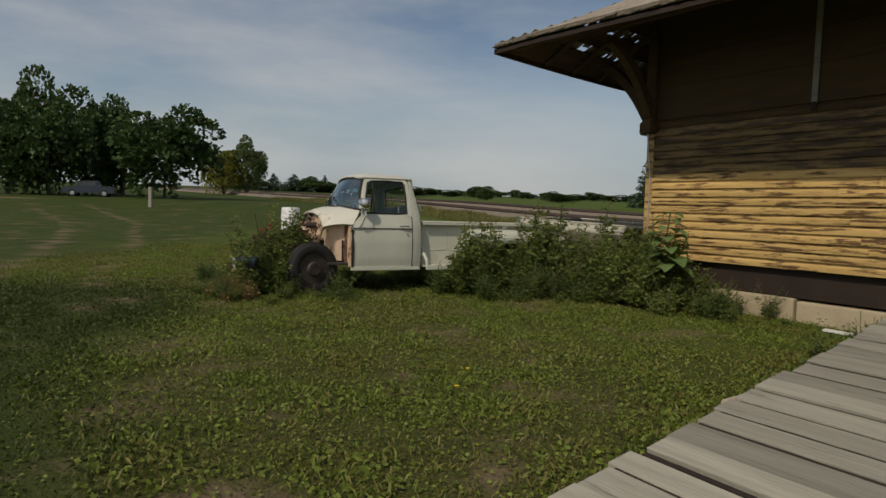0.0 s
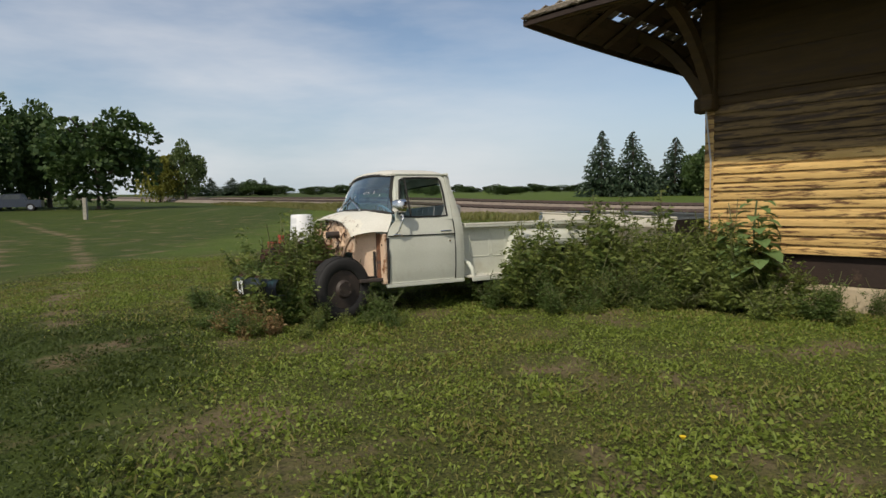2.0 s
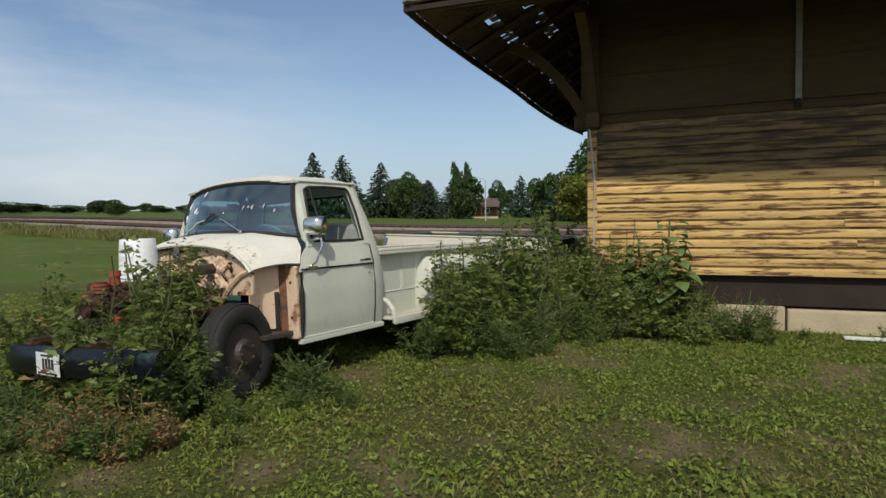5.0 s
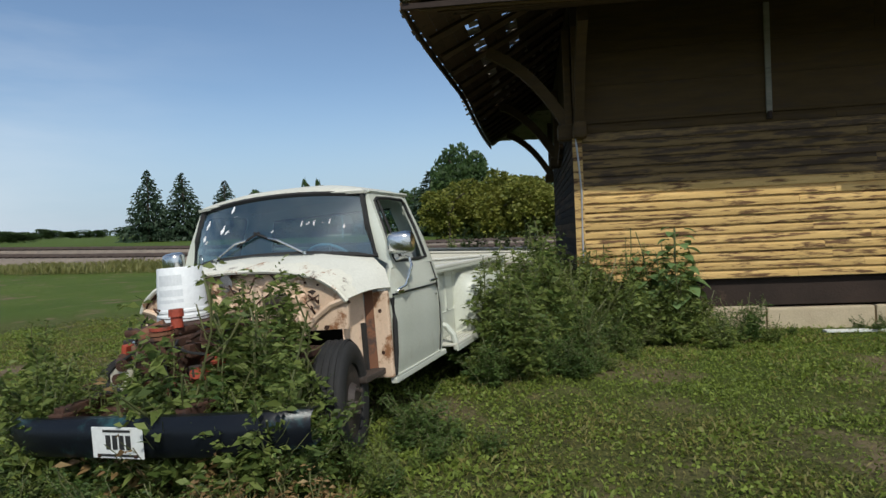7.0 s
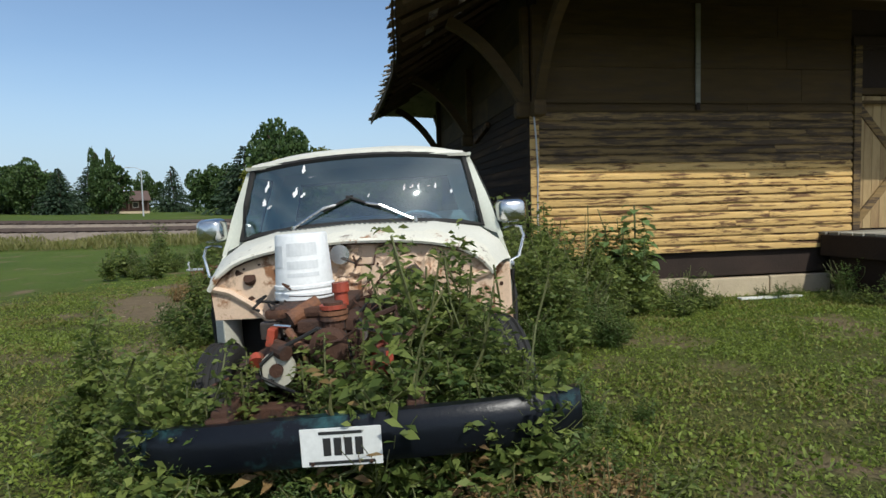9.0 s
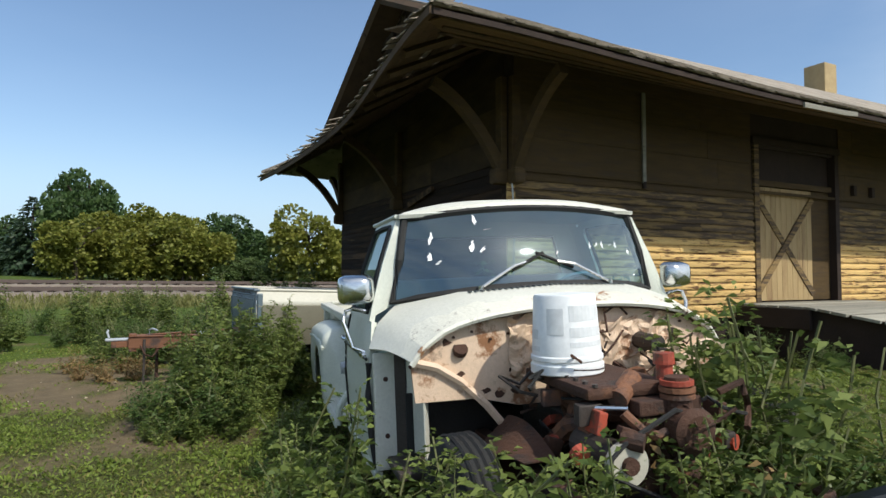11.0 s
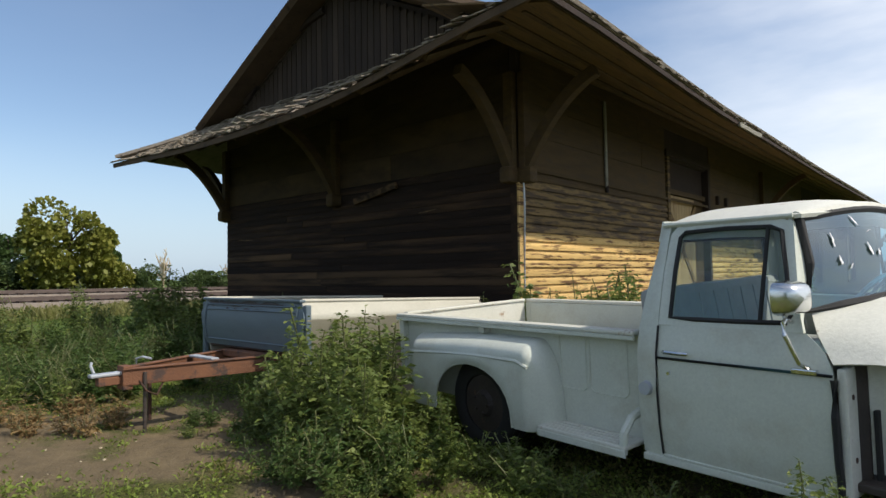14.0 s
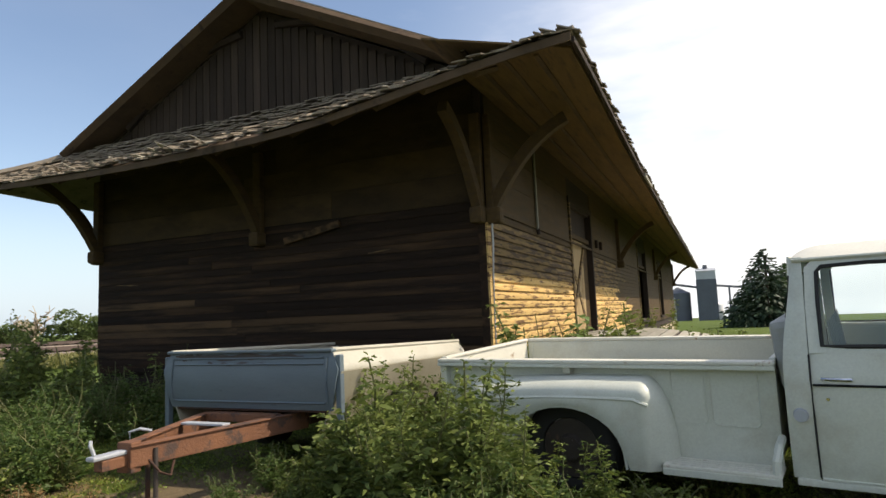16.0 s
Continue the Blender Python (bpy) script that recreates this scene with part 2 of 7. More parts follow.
PEEL = mat("peeling_cowl_paint", (0.74, 0.72, 0.62), (0.62, 0.59, 0.48), 1.6, 0.5, bump=0.3, c3=(0.30, 0.15, 0.065), cover=0.42, wscale=5, bscale=60, edge=0.04, c4=(0.10, 0.055, 0.035), cover4=0.41, w4=8)
RUST = mat("brown_rust", (0.078, 0.033, 0.017), (0.042, 0.020, 0.012), 5.0, 0.85, bump=0.6, c3=(0.035, 0.022, 0.017), cover=0.46, wscale=6, bscale=60, c4=(0.17, 0.075, 0.035), cover4=0.40, w4=9)
ORANGE_RUST = mat("orange_rusted_steel", (0.21, 0.09, 0.042), (0.14, 0.06, 0.03), 4.0, 0.8, bump=0.5, c3=(0.07, 0.042, 0.032), cover=0.48, wscale=5, bscale=60)
RED = mat("red_engine_paint", (0.40, 0.065, 0.03), (0.27, 0.05, 0.027), 6.0, 0.6, bump=0.3, c3=(0.13, 0.06, 0.035), cover=0.47, wscale=9, bscale=60)
GREASE = mat("greasy_black_metal", (0.035, 0.028, 0.024), (0.06, 0.045, 0.036), 5.0, 0.6, bump=0.4, c3=(0.13, 0.075, 0.045), cover=0.36, wscale=7, bscale=50)
NAVY = mat("chipped_navy_bumper_paint", (0.004, 0.005, 0.008), (0.008, 0.010, 0.014), 3.0, 0.30, bump=0.12, c3=(0.03, 0.085, 0.09), cover=0.46, wscale=2.6, bscale=50, edge=0.14, c4=(0.16, 0.18, 0.18), cover4=0.33, w4=8)
RUBBER = mat("dusty_black_rubber", (0.013, 0.0125, 0.012), (0.022, 0.021, 0.019), 4.0, 0.8, bump=0.3, bscale=60)
CHROME = mat("tarnished_chrome", (0.72, 0.72, 0.70), (0.62, 0.62, 0.60), 4.0, 0.22, 1.0, bump=0.03, bscale=60)
GREYPAINT = mat("flat_grey_trailer_paint", (0.125, 0.165, 0.185), (0.095, 0.125, 0.145), 2.0, 0.45, bump=0.1, c3=(0.03, 0.033, 0.036), cover=0.38, wscale=4, stretch=(1, 0.6, 3), bscale=60)
CREAM = mat("cream_bed_paint", (0.50, 0.475, 0.385), (0.42, 0.395, 0.315), 2.0, 0.5, bump=0.15, c3=(0.30, 0.22, 0.14), cover=0.36, wscale=5, bscale=60)
PLASTIC = mat("white_bucket_plastic", (0.82, 0.83, 0.82), (0.74, 0.75, 0.74), 3.0, 0.45, bump=0.05, c3=(0.5, 0.49, 0.45), cover=0.30, wscale=5)
INKGREY = mat("faded_grey_print", (0.64, 0.66, 0.66), (0.71, 0.72, 0.72), 9.0, 0.6, bump=0.0)
BLACK = mat("black_print", (0.02, 0.02, 0.02), (0.03, 0.03, 0.03), 5.0, 0.5, bump=0.0)
PLATE = mat("white_plate_paint", (0.76, 0.77, 0.74), (0.66, 0.67, 0.64), 8.0, 0.4, bump=0.05, c3=(0.35, 0.32, 0.27), cover=0.33, wscale=14)
VINYL = mat("grey_vinyl_seat", (0.36, 0.37, 0.35), (0.28, 0.29, 0.28), 4.0, 0.6, bump=0.03)
TANPAINT = mat("faded_tan_bed_paint", (0.34, 0.31, 0.225), (0.27, 0.245, 0.175), 2.0, 0.6, bump=0.15, c3=(0.20, 0.15, 0.09), cover=0.42, wscale=4, bscale=60, edge=0.15)
DARK = mat("dark_interior_paint", (0.075, 0.09, 0.095), (0.05, 0.06, 0.065), 4.0, 0.6, bump=0.1)
BARK = mat("grey_brown_bark", (0.10, 0.075, 0.055), (0.065, 0.05, 0.038), 3.0, 0.9, bump=0.8, stretch=(3, 3, 0.7), bscale=12)
BALLAST = mat("pale_ballast_stone", (0.235, 0.19, 0.145), (0.165, 0.135, 0.105), 1.2, 0.95, bump=0.9, c3=(0.14, 0.115, 0.095), cover=0.45, wscale=3, bscale=9)
STEEL = mat("brown_rail_steel", (0.10, 0.07, 0.055), (0.07, 0.05, 0.04), 2.0, 0.6, 0.3, bump=0.2)
GALV = mat("galvanised_silo_steel", (0.46, 0.48, 0.50), (0.38, 0.40, 0.43), 0.2, 0.5, 0.2, bump=0.1, bscale=2)
SLATE = mat("dark_blue_grey_cladding", (0.10, 0.115, 0.14), (0.08, 0.09, 0.11), 0.2, 0.7, bump=0.1, bscale=2)
HOUSEWALL = mat("red_brown_house_siding", (0.12, 0.07, 0.055), (0.10, 0.06, 0.045), 0.6, 0.8, bump=0.2, bscale=6)
HOUSEROOF = mat("brown_house_roofing", (0.12, 0.075, 0.06), (0.09, 0.06, 0.05), 0.8, 0.9, bump=0.3, bscale=6)
CARPAINT = mat("dark_blue_car_paint", (0.03, 0.04, 0.06), (0.04, 0.05, 0.07), 1.0, 0.3, bump=0.0)
# old dry wood and chalky paint hardly shine
for m in (OCHRE, OCHRE_WORN, OCHRE_SHADED, EAVEBOARD, END_FRIEZE, GABLE, BARE, BARE_TAN, BEAM, SHINGLE, SOFFIT, DECK, NAVY):
    m.node_tree.nodes["Principled BSDF"].inputs["Specular IOR Level"].default_value = 0.25
GLASS = glassmat("window_glass", (0.80, 0.88, 0.86), 0.5, 0.008)
WINDSHIELD = glassmat("tinted_windshield_glass", (0.22, 0.42, 0.50), 0.62, 0.022, 0.15)
WEED = leafmat("weed_leaf", (0.050, 0.088, 0.018), (0.25, 0.295, 0.075), 0.38)
WEED_DARK = leafmat("dark_weed_leaf", (0.042, 0.082, 0.017), (0.125, 0.180, 0.046), 0.34)
WEED_DRY = leafmat("dry_weed_leaf", (0.17, 0.10, 0.042), (0.32, 0.22, 0.09), 0.25)
STALK = leafmat("weed_stalk", (0.09, 0.11, 0.04), (0.15, 0.15, 0.06), 0.1)
BURDOCK = leafmat("broad_leaf", (0.13, 0.21, 0.07), (0.22, 0.31, 0.12), 0.35)
LAWN = leafmat("lawn_blade", (0.066, 0.108, 0.016), (0.265, 0.325, 0.060), 0.36)
LAWN_DARK = leafmat("dark_lawn_blade", (0.024, 0.044, 0.007), (0.085, 0.110, 0.022), 0.30)
LAWN_PALE = leafmat("pale_lawn_blade", (0.11, 0.115, 0.028), (0.27, 0.235, 0.075), 0.34)
STRAW = leafmat("tall_dry_grass", (0.13, 0.145, 0.035), (0.24, 0.22, 0.08), 0.3)
LEAF_GREEN = leafmat("tree_leaf_green", (0.032, 0.066, 0.018), (0.082, 0.128, 0.036), 0.25)
LEAF_PALE = leafmat("tree_leaf_pale", (0.07, 0.11, 0.03), (0.13, 0.17, 0.06), 0.3)
LEAF_YELLOW = leafmat("tree_leaf_yellow_green", (0.115, 0.14, 0.022), (0.25, 0.24, 0.045), 0.3)
NEEDLE = leafmat("spruce_needle", (0.018, 0.038, 0.018), (0.045, 0.072, 0.036), 0.1)

# ---- mesh helpers ----


def part(name, bm, material, parent=None, label="", smooth=False):
    """One mesh object out of a bmesh, under its thing or part."""
    me = bpy.data.meshes.new(name)
    bm.to_mesh(me)
    bm.free()
    if material:
        me.materials.append(material)
    if smooth:
        me.shade_smooth()
        me.set_sharp_from_angle(angle=radians(38))
    ob = new(name, me)
    ob.parent = parent
    if label:
        tagged(ob, label)
    return ob


def raw(name, verts, faces, material, parent=None):
    me = bpy.data.meshes.new(name)
    me.from_pydata(verts, [], faces)
    me.materials.append(material)
    ob = new(name, me)
    ob.parent = parent
    return ob


def thing(name, m, label, category, group="", kind=""):
    ob = new(name)
    ob.empty_display_size = 0.2
    ob.matrix_world = m
    return tagged(ob, label, category, group, kind)


def box(x0, x1, y0, y1, z0, z1, bevel=0.0, bm=None, m=None):
    bm = bm or bmesh.new()
    r = bmesh.ops.create_cube(bm, size=1.0)["verts"]
    bmesh.ops.scale(bm, vec=(x1 - x0, y1 - y0, z1 - z0), verts=r)
    bmesh.ops.translate(bm, vec=((x0 + x1) / 2, (y0 + y1) / 2, (z0 + z1) / 2), verts=r)
    if bevel:
        es = list({e for v in r for e in v.link_edges})
        r = list({v for f in bmesh.ops.bevel(bm, geom=es, offset=bevel, segments=2, profile=0.6, affect="EDGES")["faces"] for v in f.verts} | {v for v in r if v.is_valid})
    if m:
        bmesh.ops.transform(bm, matrix=m, verts=r)
    return bm


def cyl(p0, p1, r0, r1=None, seg=12, bm=None):
    bm = bm or bmesh.new()
    p0, p1 = Vector(p0), Vector(p1)
    d = p1 - p0
    m = Matrix.Translation((p0 + p1) / 2) @ d.to_track_quat("Z", "Y").to_matrix().to_4x4()
    bmesh.ops.create_cone(bm, cap_ends=True, segments=seg, radius1=r0, radius2=r0 if r1 is None else r1, depth=d.length, matrix=m)
    return bm


def tube(points, r, seg=8, bm=None, closed=False):
    """A bent rod along the points."""
    bm = bm or bmesh.new()
    ps = [Vector(p) for p in points]
    rings, n = [], len(ps)
    for i, p in enumerate(ps):
        a = ps[i - 1] if (i or closed) else p
        b = ps[(i + 1) % n] if (i < n - 1 or closed) else p
        q = (b - a).to_track_quat("Z", "Y") if (b - a).length else Vector((0, 0, 1)).to_track_quat("Z", "Y")
        rings.append([bm.verts.new(p + q @ Vector((r * math.cos(k * math.tau / seg), r * math.sin(k * math.tau / seg), 0))) for k in range(seg)])
    for i in range(n if closed else n - 1):
        a, b = rings[i], rings[(i + 1) % n]
        for k in range(seg):
            bm.faces.new((a[k], a[(k + 1) % seg], b[(k + 1) % seg], b[k]))
    if not closed:
        bm.faces.new(rings[0][::-1]); bm.faces.new(rings[-1])
    return bm


def sheet(fn, nu, nv, thick=0.0, bm=None, axis=None):
    """A curved panel from fn(a, b), a and b from 0 to 1; thick gives it a back face."""
    bm = bm or bmesh.new()
    g = [[bm.verts.new(fn(i / nu, j / nv)) for j in range(nv + 1)] for i in range(nu + 1)]
    fs = [bm.faces.new((g[i][j], g[i + 1][j], g[i + 1][j + 1], g[i][j + 1])) for i in range(nu) for j in range(nv)]
    bmesh.ops.recalc_face_normals(bm, faces=fs)
    if thick:
        bmesh.ops.solidify(bm, geom=fs, thickness=thick)
    return bm


def prism(outline, depth, axis="y", at=0.0, bm=None):
    """A plate of an outline in two axes, with the depth along the third."""
    bm = bm or bmesh.new()

    def put(a, b, d):
        return {"y": (a, d, b), "x": (d, a, b), "z": (a, b, d)}[axis]
    f = bm.faces.new([bm.verts.new(put(a, b, at)) for a, b in outline])
    g = bm.faces.new([bm.verts.new(put(a, b, at + depth)) for a, b in outline][::-1])
    n = len(outline)
    v, w = list(f.verts), list(g.verts)[::-1]
    for i in range(n):
        bm.faces.new((v[i], w[i], w[(i + 1) % n], v[(i + 1) % n]))
    bmesh.ops.recalc_face_normals(bm, faces=bm.faces)
    return bm


def smoothstep(a, b, x):
    x = min(1.0, max(0.0, (x - a) / (b - a)))
    return x * x * (3 - 2 * x)


DEPOT = pose(3.22, 9.75, 0, 0, 0, -55.3)
TRUCK = pose(-0.69, 9.80, 0, 0, 0, 203.8)
DEPOT_INV = DEPOT.inverted()

# ---- ground ----


def ground_z(x, y):
    r = math.hypot(x, y - 8)
    far = 0.024 * (-0.26 * x + 0.97 * (y - 8)) * smoothstep(15, 60, r)
    u, v, _ = DEPOT_INV @ Vector((x, y, 0))
    dip = -0.10 * smoothstep(-2.6, -0.8, v) * smoothstep(-3, 1, u) * (1 - smoothstep(9, 14, v))
    return far + dip + 0.025 * noise.noise((x * 0.5, y * 0.5, 3.0)) * (1 - smoothstep(30, 80, r))


def seg_dist(x, y, line):
    best = 99.0
    for (ax, ay), (bx, by) in zip(line, line[1:]):
        dx, dy = bx - ax, by - ay
        k = max(0.0, min(1.0, ((x - ax) * dx + (y - ay) * dy) / (dx * dx + dy * dy)))
        best = min(best, math.hypot(x - ax - k * dx, y - ay - k * dy))
    return best


YARD = [(0, 0), (-3.2, 4.2), (-4.9, 7.3), (-5.0, 10.6), (-3.2, 14.4)]
RUT_A = [(-6.2, 8.0), (-7.5, 10.4), (-11.2, 17.9), (-18, 29), (-30, 44)]
RUT_B = [(-4.6, 8.0), (-5.4, 9.8), (-8.9, 17.6), (-15.3, 30.4), (-27, 46)]
PATCHES = ((2.1, 13.8, 1.6), (1.6, 13.5, 0.8), (0.9, 14.2, 0.7), (-2.7, 8.2, 0.5), (1.7, 15.0, 1.25), (0.7, 13.7, 0.6), (3.0, 16.2, 1.0), (-2.4, 5.3, 0.4), (0.1, 5.5, 0.16), (-1.8, 4.3, 0.35), (2.4, 6.3, 0.3),
           (0.3, 7.3, 0.35), (1.2, 7.6, 0.35), (-0.4, 12.4, 0.8), (-2.4, 13.6, 0.5), (-0.8, 2.3, 0.4), (-3.4, 14.6, 0.7))


def bareness(x, y):
    """How bare the earth lies: worn spots, wheel ruts and a general thinness."""
    n1 = noise.fractal((x * 0.9, y * 0.9, 0.0), 1.0, 2.0, 4)
    n2 = noise.fractal((x * 3.1, y * 3.1, 5.0), 1.0, 2.0, 3)
    b = 0.30 + 0.45 * n1 + 0.45 * n2
    for px, py, r in PATCHES:
        d = math.hypot(x - px, y - py) / r
        if d < 1.6:
            b += 0.55 * (1 - smoothstep(0.25, 1.3, d + 1.5 * n2))
    rut = min(seg_dist(x, y, RUT_A), seg_dist(x, y, RUT_B)) if x < -2 else 9.0
    b += 0.32 * (1 - smoothstep(0.1, 0.4, rut + 0.1 * n2))
    return max(0.0, min(1.0, b))


def mown(x, y):
    """How far the ground belongs to the dense dark mown lawn west of the yard."""
    w = 1.2 * noise.noise((x * 0.5, y * 0.5, 7.0))
    return max(smoothstep(0.0, 1.4, -(x + 1.05 + 0.28 * (y - 2.3) + 0.5 * w)) * (1 - smoothstep(7.5, 10.5, y)), smoothstep(6.5, 10.0, -(x + w)))


def axis(lo, hi, step, out):
    a = list(np.arange(lo, hi + 1e-6, step))
    k, w = [], step
    while lo - sum(k, 0.0) > -out and len(k) < 60:
        w = min(w * 1.3, 400.0)
        k.append(w)
    c = np.cumsum(k)
    return [float(q) for q in np.concatenate([(lo - c)[::-1], a, hi + c])]


def ground():
    xs, ys = axis(-25, 8, 0.25, 2600), axis(-1, 42, 0.25, 2600)
    verts = [(x, y, ground_z(x, y)) for x in xs for y in ys]
    ny = len(ys)
    faces = [(i * ny + j, (i + 1) * ny + j, (i + 1) * ny + j + 1, i * ny + j + 1) for i in range(len(xs) - 1) for j in range(ny - 1)]
    m = bpy.data.materials.new("patchy_lawn_earth")
    m.use_nodes = True
    n, l = m.node_tree.nodes, m.node_tree.links
    b = n["Principled BSDF"]
    b.inputs["Roughness"].default_value = 0.95
    b.inputs["Specular IOR Level"].default_value = 0.15
    at = n.new("ShaderNodeAttribute"); at.attribute_name = "bare"
    co = n.new("ShaderNodeTexCoord")

    def tex(s, d=6.0):
        t = n.new("ShaderNodeTexNoise")
        t.inputs["Scale"].default_value, t.inputs["Detail"].default_value, t.inputs["Roughness"].default_value = s, d, 0.65
        l.new(co.outputs["Object"], t.inputs["Vector"])
        return t.outputs["Fac"]

    def mix(f, a, c):
        x = n.new("ShaderNodeMix"); x.data_type = "RGBA"
        l.new(f, x.inputs["Factor"])
        for v, k in ((a, 6), (c, 7)):
            if isinstance(v, tuple):
                x.inputs[k].default_value = (*v, 1)
            else:
                l.new(v, x.inputs[k])
        return x.outputs[2]

    def rng(src, a, c):
        r = n.new("ShaderNodeMapRange")
        r.inputs["From Min"].default_value, r.inputs["From Max"].default_value = a, c
        l.new(src, r.inputs["Value"])
        return r.outputs["Result"]
    ay = n.new("ShaderNodeAttribute"); ay.attribute_name = "yard"
    grass = mix(rng(tex(0.35), 0.35, 0.65), (0.072, 0.080, 0.020), (0.112, 0.112, 0.030))
    grass = mix(rng(tex(7.0), 0.45, 0.75), grass, (0.045, 0.056, 0.014))
    grass = mix(rng(tex(55.0, 3.0), 0.48, 0.60), grass, (0.030, 0.034, 0.012))
    grass = mix(rng(tex(38.0, 3.0), 0.56, 0.68), grass, (0.15, 0.145, 0.055))
    far = mix(rng(tex(0.25), 0.35, 0.65), (0.062, 0.098, 0.014), (0.095, 0.130, 0.022))
    far = mix(rng(tex(9.0), 0.45, 0.75), far, (0.050, 0.072, 0.014))
    grass = mix(ay.outputs["Fac"], far, grass)
    am = n.new("ShaderNodeAttribute"); am.attribute_name = "mown"
    grass = mix(am.outputs["Fac"], grass, mix(rng(tex(0.5), 0.35, 0.65), (0.036, 0.056, 0.010), (0.053, 0.073, 0.013)))
    earth = mix(rng(tex(5.0), 0.35, 0.65), (0.185, 0.138, 0.078), (0.125, 0.095, 0.056))
    earth = mix(rng(tex(45.0), 0.55, 0.7), earth, (0.23, 0.18, 0.115))
    sm = n.new("ShaderNodeMath"); sm.operation = "MULTIPLY_ADD"
    l.new(tex(14.0), sm.inputs[0]); sm.inputs[1].default_value = 0.7
    l.new(at.outputs["Fac"], sm.inputs[2])
    l.new(mix(rng(sm.outputs[0], 0.78, 1.12), grass, earth), b.inputs["Base Color"])
    bp = n.new("ShaderNodeBump"); bp.inputs["Strength"].default_value, bp.inputs["Distance"].default_value = 0.8, 0.03
    l.new(tex(30.0), bp.inputs["Height"]); l.new(bp.outputs["Normal"], b.inputs["Normal"])
    ob = raw("ground", verts, faces, m)
    ob.data.shade_smooth()
    a = ob.data.attributes.new("bare", "FLOAT", "POINT")
    a.data.foreach_set("value", [bareness(x, y) if (abs(x) < 60 and -10 < y < 70) else 0.25 for x, y, _ in verts])
    a = ob.data.attributes.new("yard", "FLOAT", "POINT")
    a.data.foreach_set("value", [1 - smoothstep(3.5, 7.5, seg_dist(x, y, YARD)) for x, y, _ in verts])
    a = ob.data.attributes.new("mown", "FLOAT", "POINT")
    a.data.foreach_set("value", [mown(x, y) for x, y, _ in verts])
    return tagged(ob, "patchy green lawn with bare earth and wheel ruts", "ground", kind="structure")


ground()

# ---- depot ----
LENGTH, WIDTH = 36.0, 7.35
EAVE, RIDGE = 3.80, 6.42
OVER, OVER_END, RAKE = 1.63, 1.93, -0.45
PITCH = (RIDGE - EAVE) / (WIDTH / 2 + OVER)
SKIRT = 0.42
DOORS = ((5.02, 7.30, 0.80, 3.48), (16.6, 19.4, 0.80, 3.48), (25.0, 27.0, 0.80, 3.3))
ROW = 0.117
FOOT = 0.57
TOP = 4.45

depot = thing("train_depot", DEPOT, "weathered wooden railway depot with peeling ochre clapboards and shingled roof", "building")


def sag(u, v):
    """The old roof hangs lower midway along its eaves."""
    s = -0.21 * math.sin(math.pi * min(1, max(0, (v + 1.6) / 10.5))) * (1 - smoothstep(-1.9, 0.4, u))
    s += -0.13 * (v + 1.6) / 10.5 * (1 - smoothstep(-1.9, 1.5, u))
    s += (-0.13 * smoothstep(-1.0, 4.0, u) - 0.07 * smoothstep(4.0, 11.0, u)) * (1 - smoothstep(-1.6, 1.5, v))
    return s + 0.05 * (1 - smoothstep(-1.9, 1.0, u)) * (1 - smoothstep(-1.6, 2.0, v))


def skew(u, v):
    """The end eave has been drawn in towards the wall past its near corner."""
    return u + 0.30 * smoothstep(-1.6, 2.5, v) * max(0.0, min(1.0, -u / 1.93))


def roof_z(u, v):
    return min(EAVE + PITCH * (min(v, WIDTH - v) + OVER), EAVE + SKIRT * (u + OVER_END) if u < RAKE + 0.45 else 99.0) + sag(u, v)


def wall_core():
    bm = bmesh.new()
    edges = sorted({0.0, LENGTH, *(q for d in DOORS for q in d[:2])})
    for a, b in zip(edges, edges[1:]):
        d = next((d for d in DOORS if d[0] == a), None)
        spans = ((FOOT, d[2]), (d[3], TOP)) if d else ((FOOT, TOP),)
        for z0, z1 in spans:
            if z1 - z0 > 0.02:
                box(a, b, 0.002, 0.12, z0, z1, bm=bm)
    return bm


part("front_wall", wall_core(), BEAM, depot)
part("end_wall", box(0.002, 0.12, 0.12, WIDTH - 0.12, FOOT, TOP + 0.05), BEAM, depot)
part("rear_wall", box(0.0, LENGTH, WIDTH - 0.12, WIDTH, FOOT, TOP), OCHRE_SHADED, depot)
part("far_end_wall", box(LENGTH - 0.12, LENGTH, 0.12, WIDTH - 0.12, FOOT, TOP), OCHRE_SHADED, depot)
part("floor_deck", box(0.15, LENGTH - 0.15, 0.15, WIDTH - 0.15, 0.66, 0.74), BEAM, depot)
part("sill_beam", box(0.03, LENGTH - 0.03, 0.05, 0.30, 0.20, FOOT + 0.02, 0.01), BEAM, depot, "dark timber sill beam")
part("sill_beam", box(0.05, 0.30, 0.31, WIDTH - 0.05, 0.20, FOOT + 0.02, 0.01), BEAM, depot, "dark timber sill beam")
part("sill_beam", box(0.31, LENGTH - 0.1, WIDTH - 0.30, WIDTH - 0.05, 0.20, FOOT + 0.02, 0.01), BEAM, depot, "dark timber sill beam")

